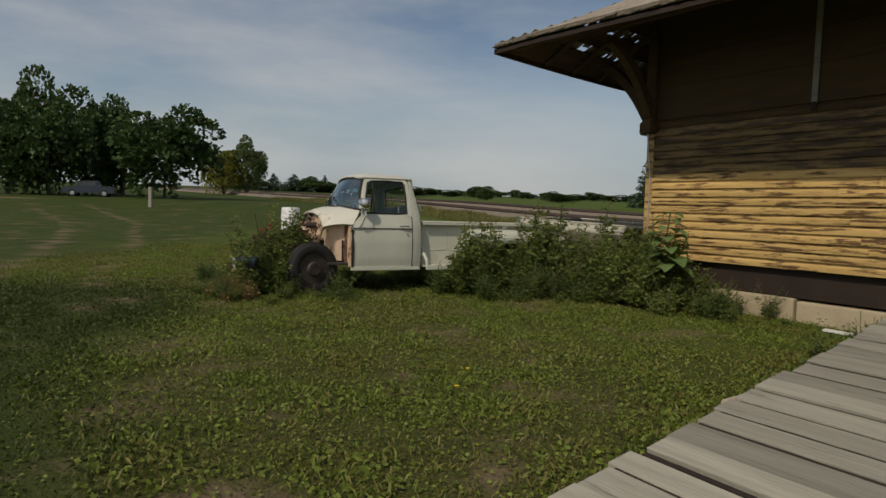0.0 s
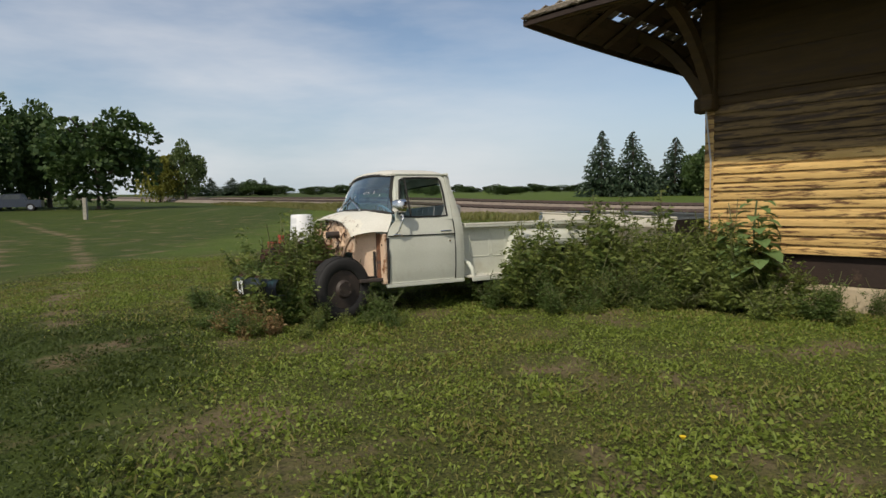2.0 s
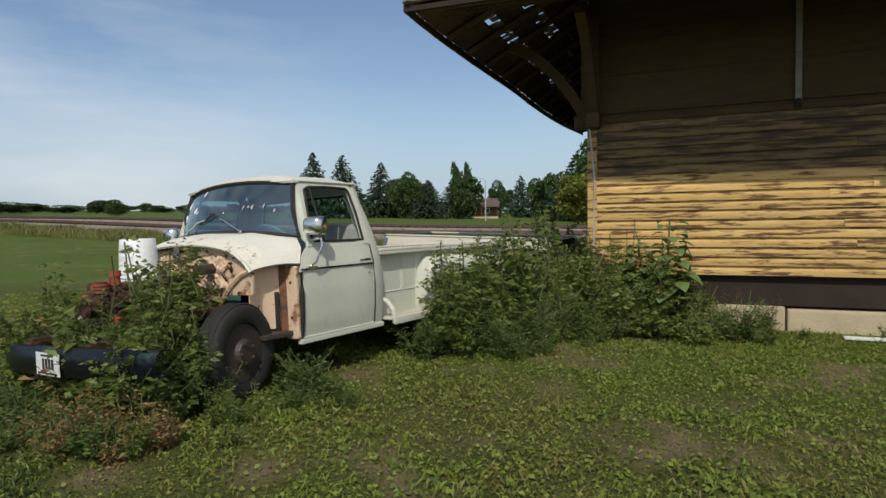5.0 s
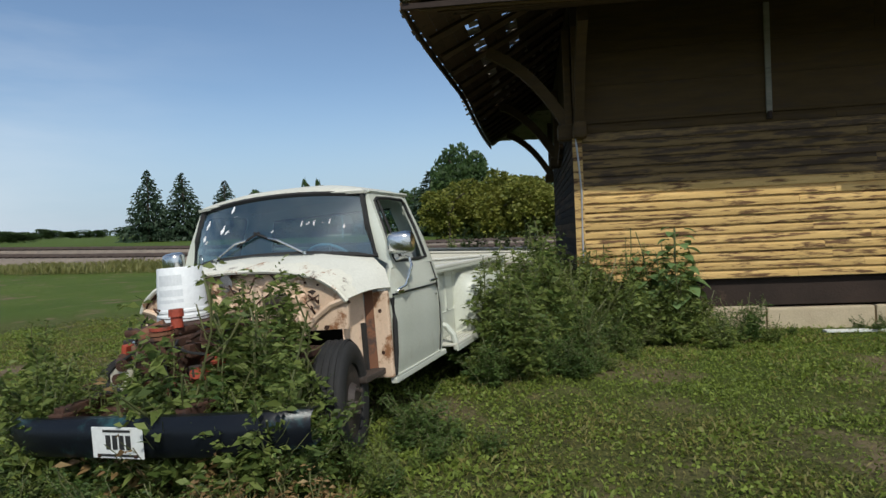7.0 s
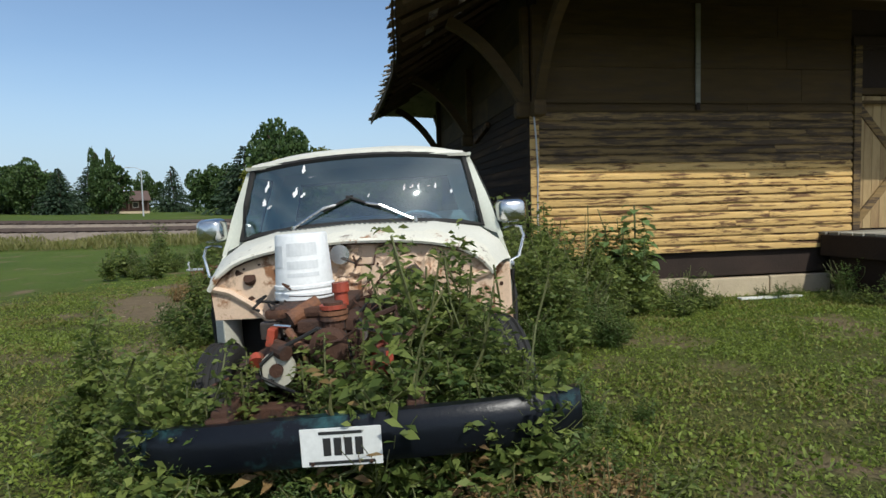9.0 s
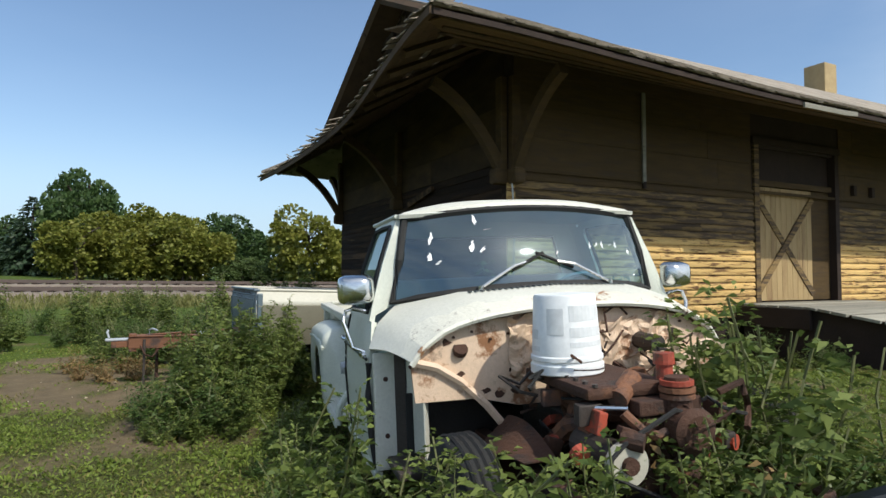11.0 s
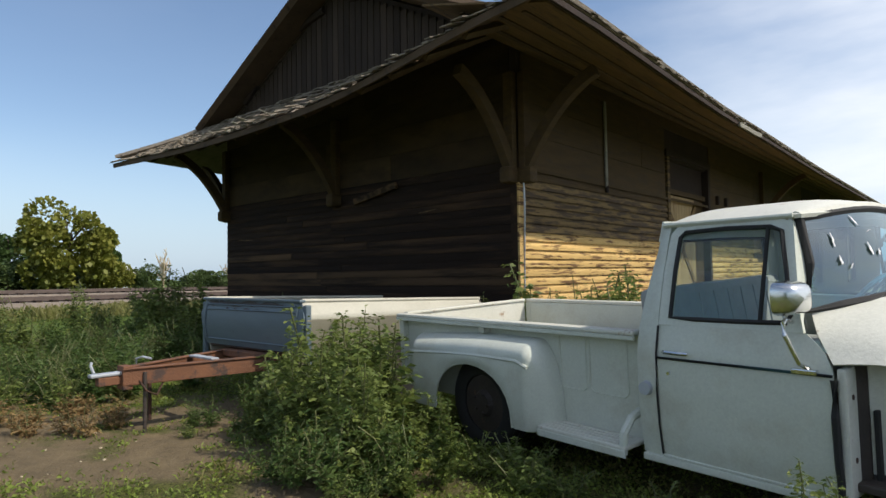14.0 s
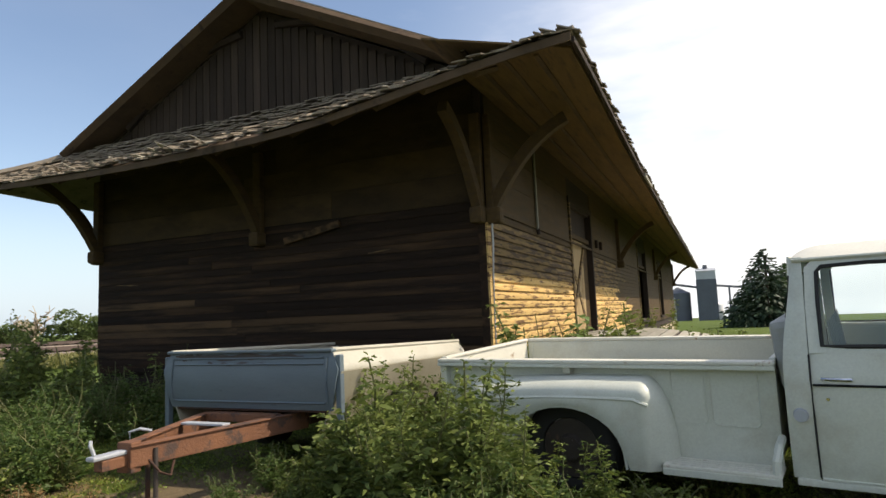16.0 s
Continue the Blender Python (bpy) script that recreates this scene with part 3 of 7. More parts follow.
# gable wall with upright boards over the end skirt roof
part("gable_wall", prism([(-0.2, 4.40), (WIDTH + 0.2, 4.40), (WIDTH / 2, 6.34)], 0.1, "x", 0.06), BEAM, depot)
rnd = random.Random(5)
v = 0.5
while v < WIDTH - 0.5:
    top = 4.42 + (min(v, WIDTH - v) + 0.2) * 0.50
    if top > 4.75:
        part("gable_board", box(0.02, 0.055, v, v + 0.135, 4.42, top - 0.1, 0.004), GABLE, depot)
    v += 0.152
for k in (-1, 1):
    part("gable_brace", tube([(0.0, WIDTH / 2 + k * (0.35 + 2.6 * s), 6.0 - 1.15 * s + 0.28 * math.sin(math.pi * s)) for s in (0, .2, .4, .6, .8, 1)], 0.07, 6), BEAM, depot)


def roof_slopes():
    """Shingled slopes as one slab with the hips and the flared skirt at the end."""
    def front(side):
        def fn(a, b):
            # a runs up the slope, b along the ridge
            zmax = WIDTH / 2
            vv = -OVER + a * (zmax + OVER)
            z0 = PITCH * (vv + OVER)
            u0 = max(-OVER_END, min(RAKE, -OVER_END + z0 / SKIRT))
            uu = u0 + (LENGTH + 1.6 - u0) * b ** 1.5
            zz = EAVE + z0 + sag(uu, vv) * (1 - a) ** 2
            return (uu if side else skew(uu, WIDTH - vv), vv if side else WIDTH - vv, zz)
        return fn
    bm = sheet(front(True), 16, 40, -0.07)
    return bm, sheet(front(False), 16, 40, 0.07)


fb, rb = roof_slopes()
for bm in (fb, rb):
    bmesh.ops.translate(bm, verts=bm.verts, vec=(0, 0, 0.06))
roof = part("roof", fb, SHINGLE, depot, "curling grey wood-shingle roof")
part("rear_roof_slope", rb, SHINGLE, roof)


def shingle_rows():
    """Shingles of the skirt and the front eave, each a thin lifted wedge, some slipped or missing."""
    r = random.Random(11)
    vs, fs, single = [], [], [0]

    def put(o, du, dv, nrm, w, ln, th, near=False):
        lift = nrm * (0.004 + r.random() * (0.006 if abs(du.x) > 0.5 else 0.022))
        a, b = du * (w / 2), dv * ln
        tilt = du * r.uniform(-0.02, 0.02)
        base = [o - a + lift, o + a + lift, o + a + b + tilt, o - a + b + tilt]
        if near and single[0] < 290:
            single[0] += 1
            raw("shingle", [tuple(p) for p in base] + [tuple(p + nrm * th) for p in base], [(0, 1, 2, 3), (7, 6, 5, 4), (0, 4, 5, 1), (1, 5, 6, 2), (2, 6, 7, 3), (3, 7, 4, 0)], SHINGLE, roof)
            return
        k = len(vs)
        vs.extend([tuple(p) for p in base] + [tuple(p + nrm * th) for p in base])
        fs.extend([(k, k + 1, k + 2, k + 3), (k + 7, k + 6, k + 5, k + 4), (k, k + 4, k + 5, k + 1), (k + 1, k + 5, k + 6, k + 2), (k + 2, k + 6, k + 7, k + 3), (k + 3, k + 7, k + 4, k)])
    # end skirt
    for row in range(13):
        u = -OVER_END - 0.05 + row * 0.15
        lo = -OVER + max(0, (u + OVER_END) * SKIRT / PITCH) - 0.03
        hi = WIDTH - lo
        v = lo + 0.05 * (row > 0)
        while v < hi:
            w = r.uniform(0.07, 0.17)
            damaged = 2.4 < v < 5.2 and row < 3
            if r.random() > (0.4 if damaged else 0.04):
                o = Vector((skew(u, v) + r.uniform(-0.05, 0.03), v + w / 2, EAVE + 0.075 + SKIRT * (u + OVER_END) + sag(u, v)))
                if damaged and r.random() < 0.4:
                    o += Vector((-0.05, 0, r.uniform(0, 0.09)))
                put(o, Vector((0, 1, 0)), Vector((0.92, r.uniform(-0.08, 0.08), 0.92 * SKIRT)), Vector((-SKIRT, 0, 1)).normalized(), w * 0.95, 0.24, 0.012, row < 3 and v < 6.5)
            v += w
    # front eave rows
    for row in range(5):
        v = -OVER - 0.05 + row * 0.15
        u = -OVER_END + max(0, (v + OVER) * PITCH / SKIRT)
        while u < 26:
            w = r.uniform(0.08, 0.18)
            if r.random() > 0.05:
                o = Vector((u + w / 2, v + r.uniform(-0.03, 0.02), EAVE + 0.075 + PITCH * (v + OVER) + sag(u, v) + (0.012 if r.random() < 0.12 else 0)))
                put(o, Vector((1, 0, 0)), Vector((r.uniform(-0.05, 0.05), 0.9, 0.9 * PITCH)), Vector((0, -PITCH, 1)).normalized(), w * 0.95, 0.24, 0.012, row < 1 and u < 10)
            u += w
    return raw("shingle_rest", vs, fs, SHINGLE, roof)


tagged(shingle_rows(), kind="stuff")


def skirt_boards():
    """Roof boards under the end skirt, spaced, with splits that let the sky through."""
    r = random.Random(3)
    n = 0
    for k in range(12):
        u0 = -OVER_END + 0.02 + k * 0.163
        lo = -OVER + (u0 + OVER_END) * SKIRT / PITCH
        hi = WIDTH - lo
        cuts = [lo, lo + 1.4 + r.random(), 3.3 + r.random(), 6 + r.random(), hi]
        for a, b in zip(cuts, cuts[1:]):
            w = 0.161 if r.random() > 0.2 else 0.148

            def fn(p, q, a=a, b=b, u0=u0, w=w):
                uu, vv = u0 + w * p, a + (b - a - 0.01) * q
                return (skew(uu, vv), vv, EAVE + 0.055 + SKIRT * (uu + OVER_END) + sag(uu, vv))
            if k in (3, 6) and a < 0.5 or k == 9 and 3 < a < 5:
                continue
            part("roof_board", sheet(fn, 1, 6, 0.022), SOFFIT, roof)


def loose_shingles():
    """Splintered shingles that lie loose over the broken middle of the end eave."""
    r = random.Random(17)
    for k in range(34):
        v = r.gauss(4.1, 0.7) if k < 22 else r.uniform(-1.2, 6.8)
        u = -OVER_END + r.uniform(-0.05, 0.25)
        w, ln = r.uniform(0.03, 0.10), r.uniform(0.10, 0.34) * (1.0 if k < 22 else 0.6)
        c = Vector((skew(u, v), v, EAVE + 0.04 + SKIRT * (u + OVER_END) + sag(u, v)))
        bend = r.uniform(-0.05, 0.05)
        m = Matrix.Translation(c + Vector((0.1, 0, 0.11))) @ Matrix.Rotation(r.uniform(-0.7, 0.7), 4, "Z") @ Matrix.Rotation(math.pi + r.uniform(-0.55, 0.35), 4, "Y")
        ends = [r.uniform(-0.3, 0.3) * w for _ in range(4)]
        part("loose_shingle", sheet(lambda a, b, m=m, w=w, ln=ln, bend=bend, ends=ends: m @ Vector((ln * a + ends[round(b * 3)] * a, w * (b - 0.5) * (1 - 0.35 * a), bend * a * a)), 3, 3, 0.009), DECK if k % 3 else SHINGLE, roof)


skirt_boards()
loose_shingles()


def rafters():
    for v in np.arange(-0.6, WIDTH + 0.7, 0.62):
        v = float(v)
        u1 = 0.0
        pts = []
        for s in (0.0, 0.5, 1.0):
            u = -OVER_END + 0.1 + (OVER_END - 0.1) * s
            pts.append((skew(u, v), v, EAVE - 0.03 + SKIRT * (u + OVER_END) + sag(u, v)))
        lo = -OVER + 0.1
        if min(v, WIDTH - v) < 0:
            pts = [p for p in pts if EAVE + PITCH * (min(v, WIDTH - v) + OVER) > EAVE + SKIRT * (p[0] + OVER_END)]
        if len(pts) > 1:
            part("rafter", tube(pts, 0.05, 4), SOFFIT, roof)


rafters()


def fascia(points, name="fascia_board", h=0.15, material=OCHRE_SHADED):
    bm = bmesh.new()
    rows = []
    for x, y, z, nx, ny in points:
        rows.append([bm.verts.new((x + nx * t, y + ny * t, z + dz)) for t, dz in ((0, 0), (0.03, 0), (0.03, h), (0, h))])
    for a, b in zip(rows, rows[1:]):
        for k in range(4):
            bm.faces.new((a[k], b[k], b[(k + 1) % 4], a[(k + 1) % 4]))
    bm.faces.new(rows[0]); bm.faces.new(rows[-1][::-1])
    bmesh.ops.recalc_face_normals(bm, faces=bm.faces)
    return part(name, bm, material, roof)


fascia([(skew(-OVER_END, -OVER + (WIDTH + 2 * OVER) * s / 24), -OVER + (WIDTH + 2 * OVER) * s / 24, EAVE - 0.03 + sag(-OVER_END, -OVER + (WIDTH + 2 * OVER) * s / 24), -1, 0) for s in range(25)], h=0.085, material=SOFFIT)
fascia([(-OVER_END + (LENGTH + 3.5) * s / 40, -OVER, EAVE - 0.04 + sag(-OVER_END + (LENGTH + 3.5) * s / 40, -OVER), 0, -1) for s in range(41)], h=0.06, material=BEAM)
for u0, u1 in ((3.8, 5.05),):
    fascia([(u0 + (u1 - u0) * s / 4, -OVER - 0.034, EAVE - 0.07 + sag(u0 + (u1 - u0) * s / 4, -OVER) + 0.02 * (s == 4), 0, -1) for s in range(5)], name="loose_fascia_board", h=0.07, material=DECK)
# boarded soffit under the front overhang
part("soffit", sheet(lambda a, b: (float(-1.8 + (LENGTH + 3.2) * a), -OVER + 0.03 + (OVER - 0.05) * b, EAVE - 0.02 + PITCH * (OVER * b) * 0.62 + sag(-1.8 + (LENGTH + 3.2) * a, -OVER) * (1 - b)), 40, 6, 0.02), EAVEBOARD, roof)
for v in (-OVER + 0.4, -OVER + 0.8, -OVER + 1.2):
    part("soffit_batten", sheet(lambda a, b, v=v: (-1.6 + (LENGTH + 2.8) * a, v + 0.05 * b, EAVE - 0.045 + PITCH * (v + OVER) * 0.62 + sag(-1.8 + (LENGTH + 3.2) * a, -OVER) * (1 - (v + OVER) / OVER)), 40, 1, 0.02), SOFFIT, roof)
# rakes of the gable
for k, v0 in ((1, -0.36), (-1, WIDTH + 0.36)):
    part("rake_board", tube([(RAKE, v0 + k * (WIDTH / 2 + 0.36) * s, EAVE + 0.03 + PITCH * (1.24 + (WIDTH / 2 + 0.36) * s)) for s in (0, 0.5, 1)], 0.085, 4), SOFFIT, roof)
    part("rake_soffit", sheet(lambda a, b, k=k, v0=v0: (RAKE + 0.48 * b, v0 + k * (WIDTH / 2 + 0.36) * a, EAVE - 0.02 + PITCH * (1.24 + (WIDTH / 2 + 0.36) * a)), 4, 1, 0.03), SOFFIT, roof)
part("ridge_cap", tube([(RAKE, WIDTH / 2, RIDGE + 0.07), (LENGTH + 1.5, WIDTH / 2, RIDGE + 0.07)], 0.07, 6), SHINGLE, roof)
part("chimney", box(12.6, 13.15, 3.3, 3.9, 5.9, 7.22, 0.02), CHIMNEYBRICK, depot, "square pale brick chimney stub")


def bracket(at, out):
    """A curved knee brace from the wall to the eave, with a corbel foot and a strut along the wall."""
    x, y = at
    ox, oy = out
    n = math.hypot(ox, oy)
    ox, oy = ox / n, oy / n
    reach = 1.05 * n
    nx, ny = -oy * 0.06, ox * 0.06
    bm = bmesh.new()
    rows = []
    for i in range(11):
        s = i / 10
        r = 0.05 + reach * (0.72 * s + 0.28 * s ** 2.2)
        z = 2.66 + 1.08 * (1.25 * s - 0.25 * s ** 3)
        tx, tz = reach * (0.72 + 0.62 * s ** 1.2), 1.08 * (1.25 - 0.75 * s * s)
        ln = math.hypot(tx, tz)
        px, pz = -tz / ln * 0.07, tx / ln * 0.07
        rows.append([bm.verts.new((x + ox * (r + a * px) + c * nx, y + oy * (r + a * px) + c * ny, z + a * pz)) for a, c in ((-1, -1), (1, -1), (1, 1), (-1, 1))])
    for a, b in zip(rows, rows[1:]):
        for k in range(4):
            bm.faces.new((a[k], b[k], b[(k + 1) % 4], a[(k + 1) % 4]))
    bm.faces.new(rows[0]); bm.faces.new(rows[-1][::-1])
    bmesh.ops.recalc_face_normals(bm, faces=bm.faces)
    br = part("eave_bracket", bm, OCHRE_SHADED, depot, "curved timber knee bracket")
    part("bracket_post", box(-0.07, 0.07, -0.05, 0.05, 2.55, 3.95, 0.012, m=Matrix.Translation((x + ox * 0.05, y + oy * 0.05, 0)) @ Matrix.Rotation(math.atan2(ox, -oy), 4, "Z")), OCHRE_SHADED, br)
    part("corbel", box(-0.09, 0.09, -0.12, 0.12, 2.48, 2.70, 0.05, m=Matrix.Translation((x + ox * 0.08, y + oy * 0.08, 0)) @ Matrix.Rotation(math.atan2(ox, -oy), 4, "Z")), OCHRE_SHADED, br)


bracket((0.06, -0.02), (0, -1)); bracket((-0.02, 0.06), (-1, 0))
bracket((-0.02, WIDTH / 2), (-1, 0)); bracket((-0.02, WIDTH - 0.06), (-1, 0)); bracket((0.06, WIDTH + 0.02), (0, 1))
for u in (11.5, 23.0, LENGTH - 0.1):
    bracket((u, -0.02), (0, -1))
part("corner_board", box(-0.035, 0.09, -0.036, -0.004, FOOT - 0.02, 2.5, 0.005), OCHRE, depot)
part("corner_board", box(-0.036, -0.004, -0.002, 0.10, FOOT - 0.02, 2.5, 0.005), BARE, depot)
part("conduit", tube([(0.0, -0.09, 2.55), (0.03, -0.08, 2.2), (0.06, -0.05, 1.8), (0.05, -0.045, 1.2), (0.05, -0.045, 0.7)], 0.012, 6), GALV, depot, "loose grey cable")
part("strut", box(-0.09, -0.03, 2.2, 3.2, 2.56, 2.66, 0.006, m=Matrix.Translation((0, 2.7, 2.6)) @ Matrix.Rotation(radians(-10), 4, "X") @ Matrix.Translation((0, -2.7, -2.6))), BARE_TAN, depot, "loose hanging timber strut")
down = part("hanging_board", box(2.39, 2.46, -0.06, -0.034, 2.66, 4.05, 0.006), DECK, depot, "pale narrow board on the wall")
part("board_end", cyl((2.425, -0.05, 2.58), (2.425, -0.05, 2.68), 0.035, 0.03), BEAM, down)


def door_unit(u0, u1, z0, z1, leaf):
    d = part("freight_door", box(u0 - 0.06, u0 + 0.06, -0.05, 0.14, z0, z1 + 0.04, 0.006), OCHRE_WORN, depot, "tall cross-braced freight door in faded ochre")
    part("jamb", box(u1 - 0.06, u1 + 0.06, -0.05, 0.14, z0, z1 + 0.04, 0.006), BEAM, d)
    part("lintel", box(u0 - 0.10, u1 + 0.10, -0.055, 0.14, z1 + 0.045, z1 + 0.17, 0.006), BEAM, d)
    part("threshold", box(u0 - 0.1, u1 + 0.1, -0.10, 0.16, z0 - 0.10, z0 - 0.004, 0.006), BEAM, d)
    lt = 2.82
    part("transom_rail", box(u0 + 0.06, u1 - 0.06, 0.02, 0.10, lt, lt + 0.10, 0.005), OCHRE_SHADED, d)
    part("transom_panel", box(u0 + 0.06, u1 - 0.06, 0.09, 0.12, lt + 0.104, z1, 0.003), BEAM, d)
    if leaf:
        w = 0.145
        n = int((leaf - u0 - 0.08) / w)
        for k in range(n):
            a = u0 + 0.08 + k * w
            part("door_plank", box(a, a + w - 0.006, 0.075, 0.105, z0 + 0.02, lt - 0.01, 0.003), DOORPAINT, d)
        a, b = u0 + 0.09, u0 + 0.08 + n * w
        part("door_post", box(b + 0.01, u1 - 0.065, 0.085, 0.115, z0 + 0.02, lt - 0.01, 0.004), OCHRE_SHADED, d)
        for p, q in (((a, z0 + 0.12), (b, lt - 0.15)), ((a, lt - 0.15), (b, z0 + 0.12))):
            ang = math.atan2(q[1] - p[1], q[0] - p[0])
            ln = math.hypot(q[0] - p[0], q[1] - p[1])
            dy = 0.0 if ang > 0 else 0.012
            part("cross_brace", box(-ln / 2, ln / 2, 0.045 + dy, 0.074, -0.06, 0.06, 0.004, m=Matrix.Translation(((p[0] + q[0]) / 2, 0, (p[1] + q[1]) / 2)) @ Matrix.Rotation(-ang, 4, "Y")), OCHRE_WORN, d)
    # dark sheet added behind the opening, standing in for the unlit room
    part("dark_backing_board", box(u0 + 0.02, u1 - 0.02, 0.5, 0.53, z0, z1), BEAM, d)


door_unit(*DOORS[0], 6.72); door_unit(*DOORS[1], None); door_unit(*DOORS[2], 26.5)
for u in (7.8, 8.4):
    h = part("insulator_block", box(u - 0.05, u + 0.05, -0.10, -0.03, 2.78, 2.98, 0.012), BEAM, depot, "small dark wall-mounted insulator block")

# foundation blocks
rnd = random.Random(8)
u = 0.0
while u < LENGTH:
    w = rnd.uniform(1.2, 2.0) if u > 2.3 else (2.33 if u < 0.1 else 1.9)
    part("foundation_block", box(u + 0.012, min(LENGTH, u + w) - 0.012, 0.0 + rnd.uniform(-0.03, 0.02), 0.28, -0.35, 0.185 + rnd.uniform(-0.02, 0.012), 0.025), STONE, depot)
    u += w
v = 0.3
while v < WIDTH:
    w = rnd.uniform(1.2, 1.9)
    part("foundation_block", box(0.0 + rnd.uniform(-0.02, 0.02), 0.28, v + 0.012, min(WIDTH, v + w) - 0.012, -0.35, 0.18, 0.025), STONE, depot)
    v += w

# platform and plank ramp before the freight door
ramp = thing("plank_ramp", DEPOT, "grey weathered plank loading ramp rising to the freight door", "ramp")
R0, R1 = 4.42, 7.9
RAMP_FOOT, RAMP_HEAD, RAMP_TOP = -6.45, -1.25, 0.80


def ramp_z(v):
    return RAMP_TOP if v > RAMP_HEAD else 0.05 + (RAMP_TOP - 0.05) * (v - RAMP_FOOT) / (RAMP_HEAD - RAMP_FOOT)


rnd = random.Random(21)
v = RAMP_FOOT
while v < -0.12:
    w = rnd.choice((0.185, 0.19, 0.2, 0.235))
    ang = 0 if v > RAMP_HEAD else math.atan2(RAMP_TOP - 0.05, RAMP_HEAD - RAMP_FOOT)
    zc = ramp_z(v + w / 2)
    e0 = rnd.uniform(-0.018, 0.018)
    part("plank", box(R0 + e0, R1 + rnd.uniform(-0.05, 0.05), -w / 2 + 0.013, w / 2 - 0.013, -0.04, 0.0 + rnd.uniform(-0.006, 0.006), 0.005, m=Matrix.Translation((0, v + w / 2, zc)) @ Matrix.Rotation(ang, 4, "X") @ Matrix.Rotation(radians(rnd.uniform(-0.35, 0.35)), 4, "Z")), DECK, ramp)
    if v > RAMP_FOOT:
        # dark strip added in each plank gap, in place of the gap's shade
        part("joint_dirt", box(R0 + 0.03, R1 - 0.06, -0.016, 0.016, -0.035, -0.009, m=Matrix.Translation((0, v, ramp_z(v))) @ Matrix.Rotation(ang, 4, "X")), BEAM, ramp)
    v += w
for u in (R0 + 0.12, (R0 + R1) / 2, R1 - 0.12):
    part("stringer", prism([(RAMP_FOOT + 0.5, -0.1), (-0.1, -0.1), (-0.1, RAMP_TOP - 0.05), (RAMP_HEAD, RAMP_TOP - 0.05), (RAMP_FOOT + 0.5, 0.07)], 0.07, "x", u), BEAM, ramp)
part("fascia_timber", box(R0 - 0.02, R0 + 0.05, -1.3, -0.06, 0.45, RAMP_TOP - 0.045, 0.01), BEAM, ramp)
part("support_block", box(R0 - 0.14, R0 + 0.25, -4.95, -4.62, -0.15, 0.20, 0.03), STONE, ramp, "pale concrete support block")

# siding boards
rnd = random.Random(31)


def board_mesh(length, material, end):
    bm = bmesh.new()
    d = 0.45 if end else 1.0
    pr = ((0.0, 0.0), (-0.030 * d, 0.002), (-0.031 * d, 0.045), (-0.026 * d, 0.072), (-0.006, ROW - (0.012 if end else 0.026)), (0.0, ROW - 0.002))
    a = [bm.verts.new((0.0, p[0], p[1])) for p in pr]
    b = [bm.verts.new((length, p[0], p[1])) for p in pr]
    for k in range(6):
        bm.faces.new((a[k], b[k], b[(k + 1) % 6], a[(k + 1) % 6]))
    bm.faces.new(a[::-1]); bm.faces.new(b)
    bmesh.ops.recalc_face_normals(bm, faces=bm.faces)
    me = bpy.data.meshes.new("clapboard")
    bm.to_mesh(me)
    bm.free()
    me.materials.append(material)
    return me


rows = int((TOP - FOOT) / ROW)
far_v, far_f = [], []
for r in range(rows):
    z = FOOT + r * ROW
    cuts = [0.09]
    while cuts[-1] < LENGTH:
        cuts.append(min(LENGTH, cuts[-1] + rnd.uniform(2.6, 4.6)))
    if z > 2.60:
        break
    # the top rows take the ochre with eave shade in its colour
    m = OCHRE if z < 1.75 else (OCHRE_WORN if z < 2.45 else OCHRE_SHADED)
    for a, b in zip(cuts, cuts[1:]):
        pieces = [(a, b)]
        for u0, u1, z0, z1 in DOORS:
            if z1 + 0.1 > z > z0 - 0.12:
                pieces = [q for p in pieces for q in ((p[0], min(p[1], u0 - 0.065)), (max(p[0], u1 + 0.065), p[1])) if q[1] - q[0] > 0.03]
        for p, q in pieces:
            if p < 10.5:
                ob = new("clapboard", board_mesh(q - p - 0.004, m, False))
                ob.parent = depot
                ob.location = (p, -0.0 - rnd.random() * 0.004, z)
                ob.rotation_euler = (0, radians(rnd.uniform(-0.06, 0.06)), 0)
            else:
                k = len(far_v)
                pr = ((0.0, 0.0), (-0.022, 0.0), (-0.009, ROW - 0.006), (0.0, ROW - 0.006))
                far_v += [(x, y, z + zz) for x in (p, q - 0.004) for y, zz in pr]
                far_f += [(k, k + 1, k + 2, k + 3), (k + 4, k + 7, k + 6, k + 5), (k, k + 4, k + 5, k + 1), (k + 1, k + 5, k + 6, k + 2), (k + 2, k + 6, k + 7, k + 3), (k + 3, k + 7, k + 4, k)]
# smooth painted boards over the clapboards, up to the eaves
FRIEZE = FOOT + ROW * (int((2.60 - FOOT) / ROW) + 1)
part("frieze_rail", box(0.09, LENGTH, -0.036, -0.002, FRIEZE, FRIEZE + 0.05, 0.006), OCHRE_SHADED, depot)
for k in range(4):
    z0 = FRIEZE + 0.052 + k * 0.44
    z1 = min(TOP, z0 + 0.436)
    u = 0.09
    while u < LENGTH:
        e = min(LENGTH, u + rnd.uniform(3.2, 4.8))
        spans = [(u, e)]
        for d in DOORS:
            if z0 < d[3] + 0.18:
                spans = [q for p in spans for q in ((p[0], min(p[1], d[0] - 0.11)), (max(p[0], d[1] + 0.11), p[1])) if q[1] - q[0] > 0.05]
        for a, b in spans:
            part("frieze_board", box(a, b - 0.004, -0.020 - 0.004 * rnd.random(), -0.001, z0, z1, 0.003), OCHRE_SHADED, depot)
        u = e
tagged(raw("clapboard_rest", far_v, far_f, OCHRE_SHADED, depot), kind="stuff")
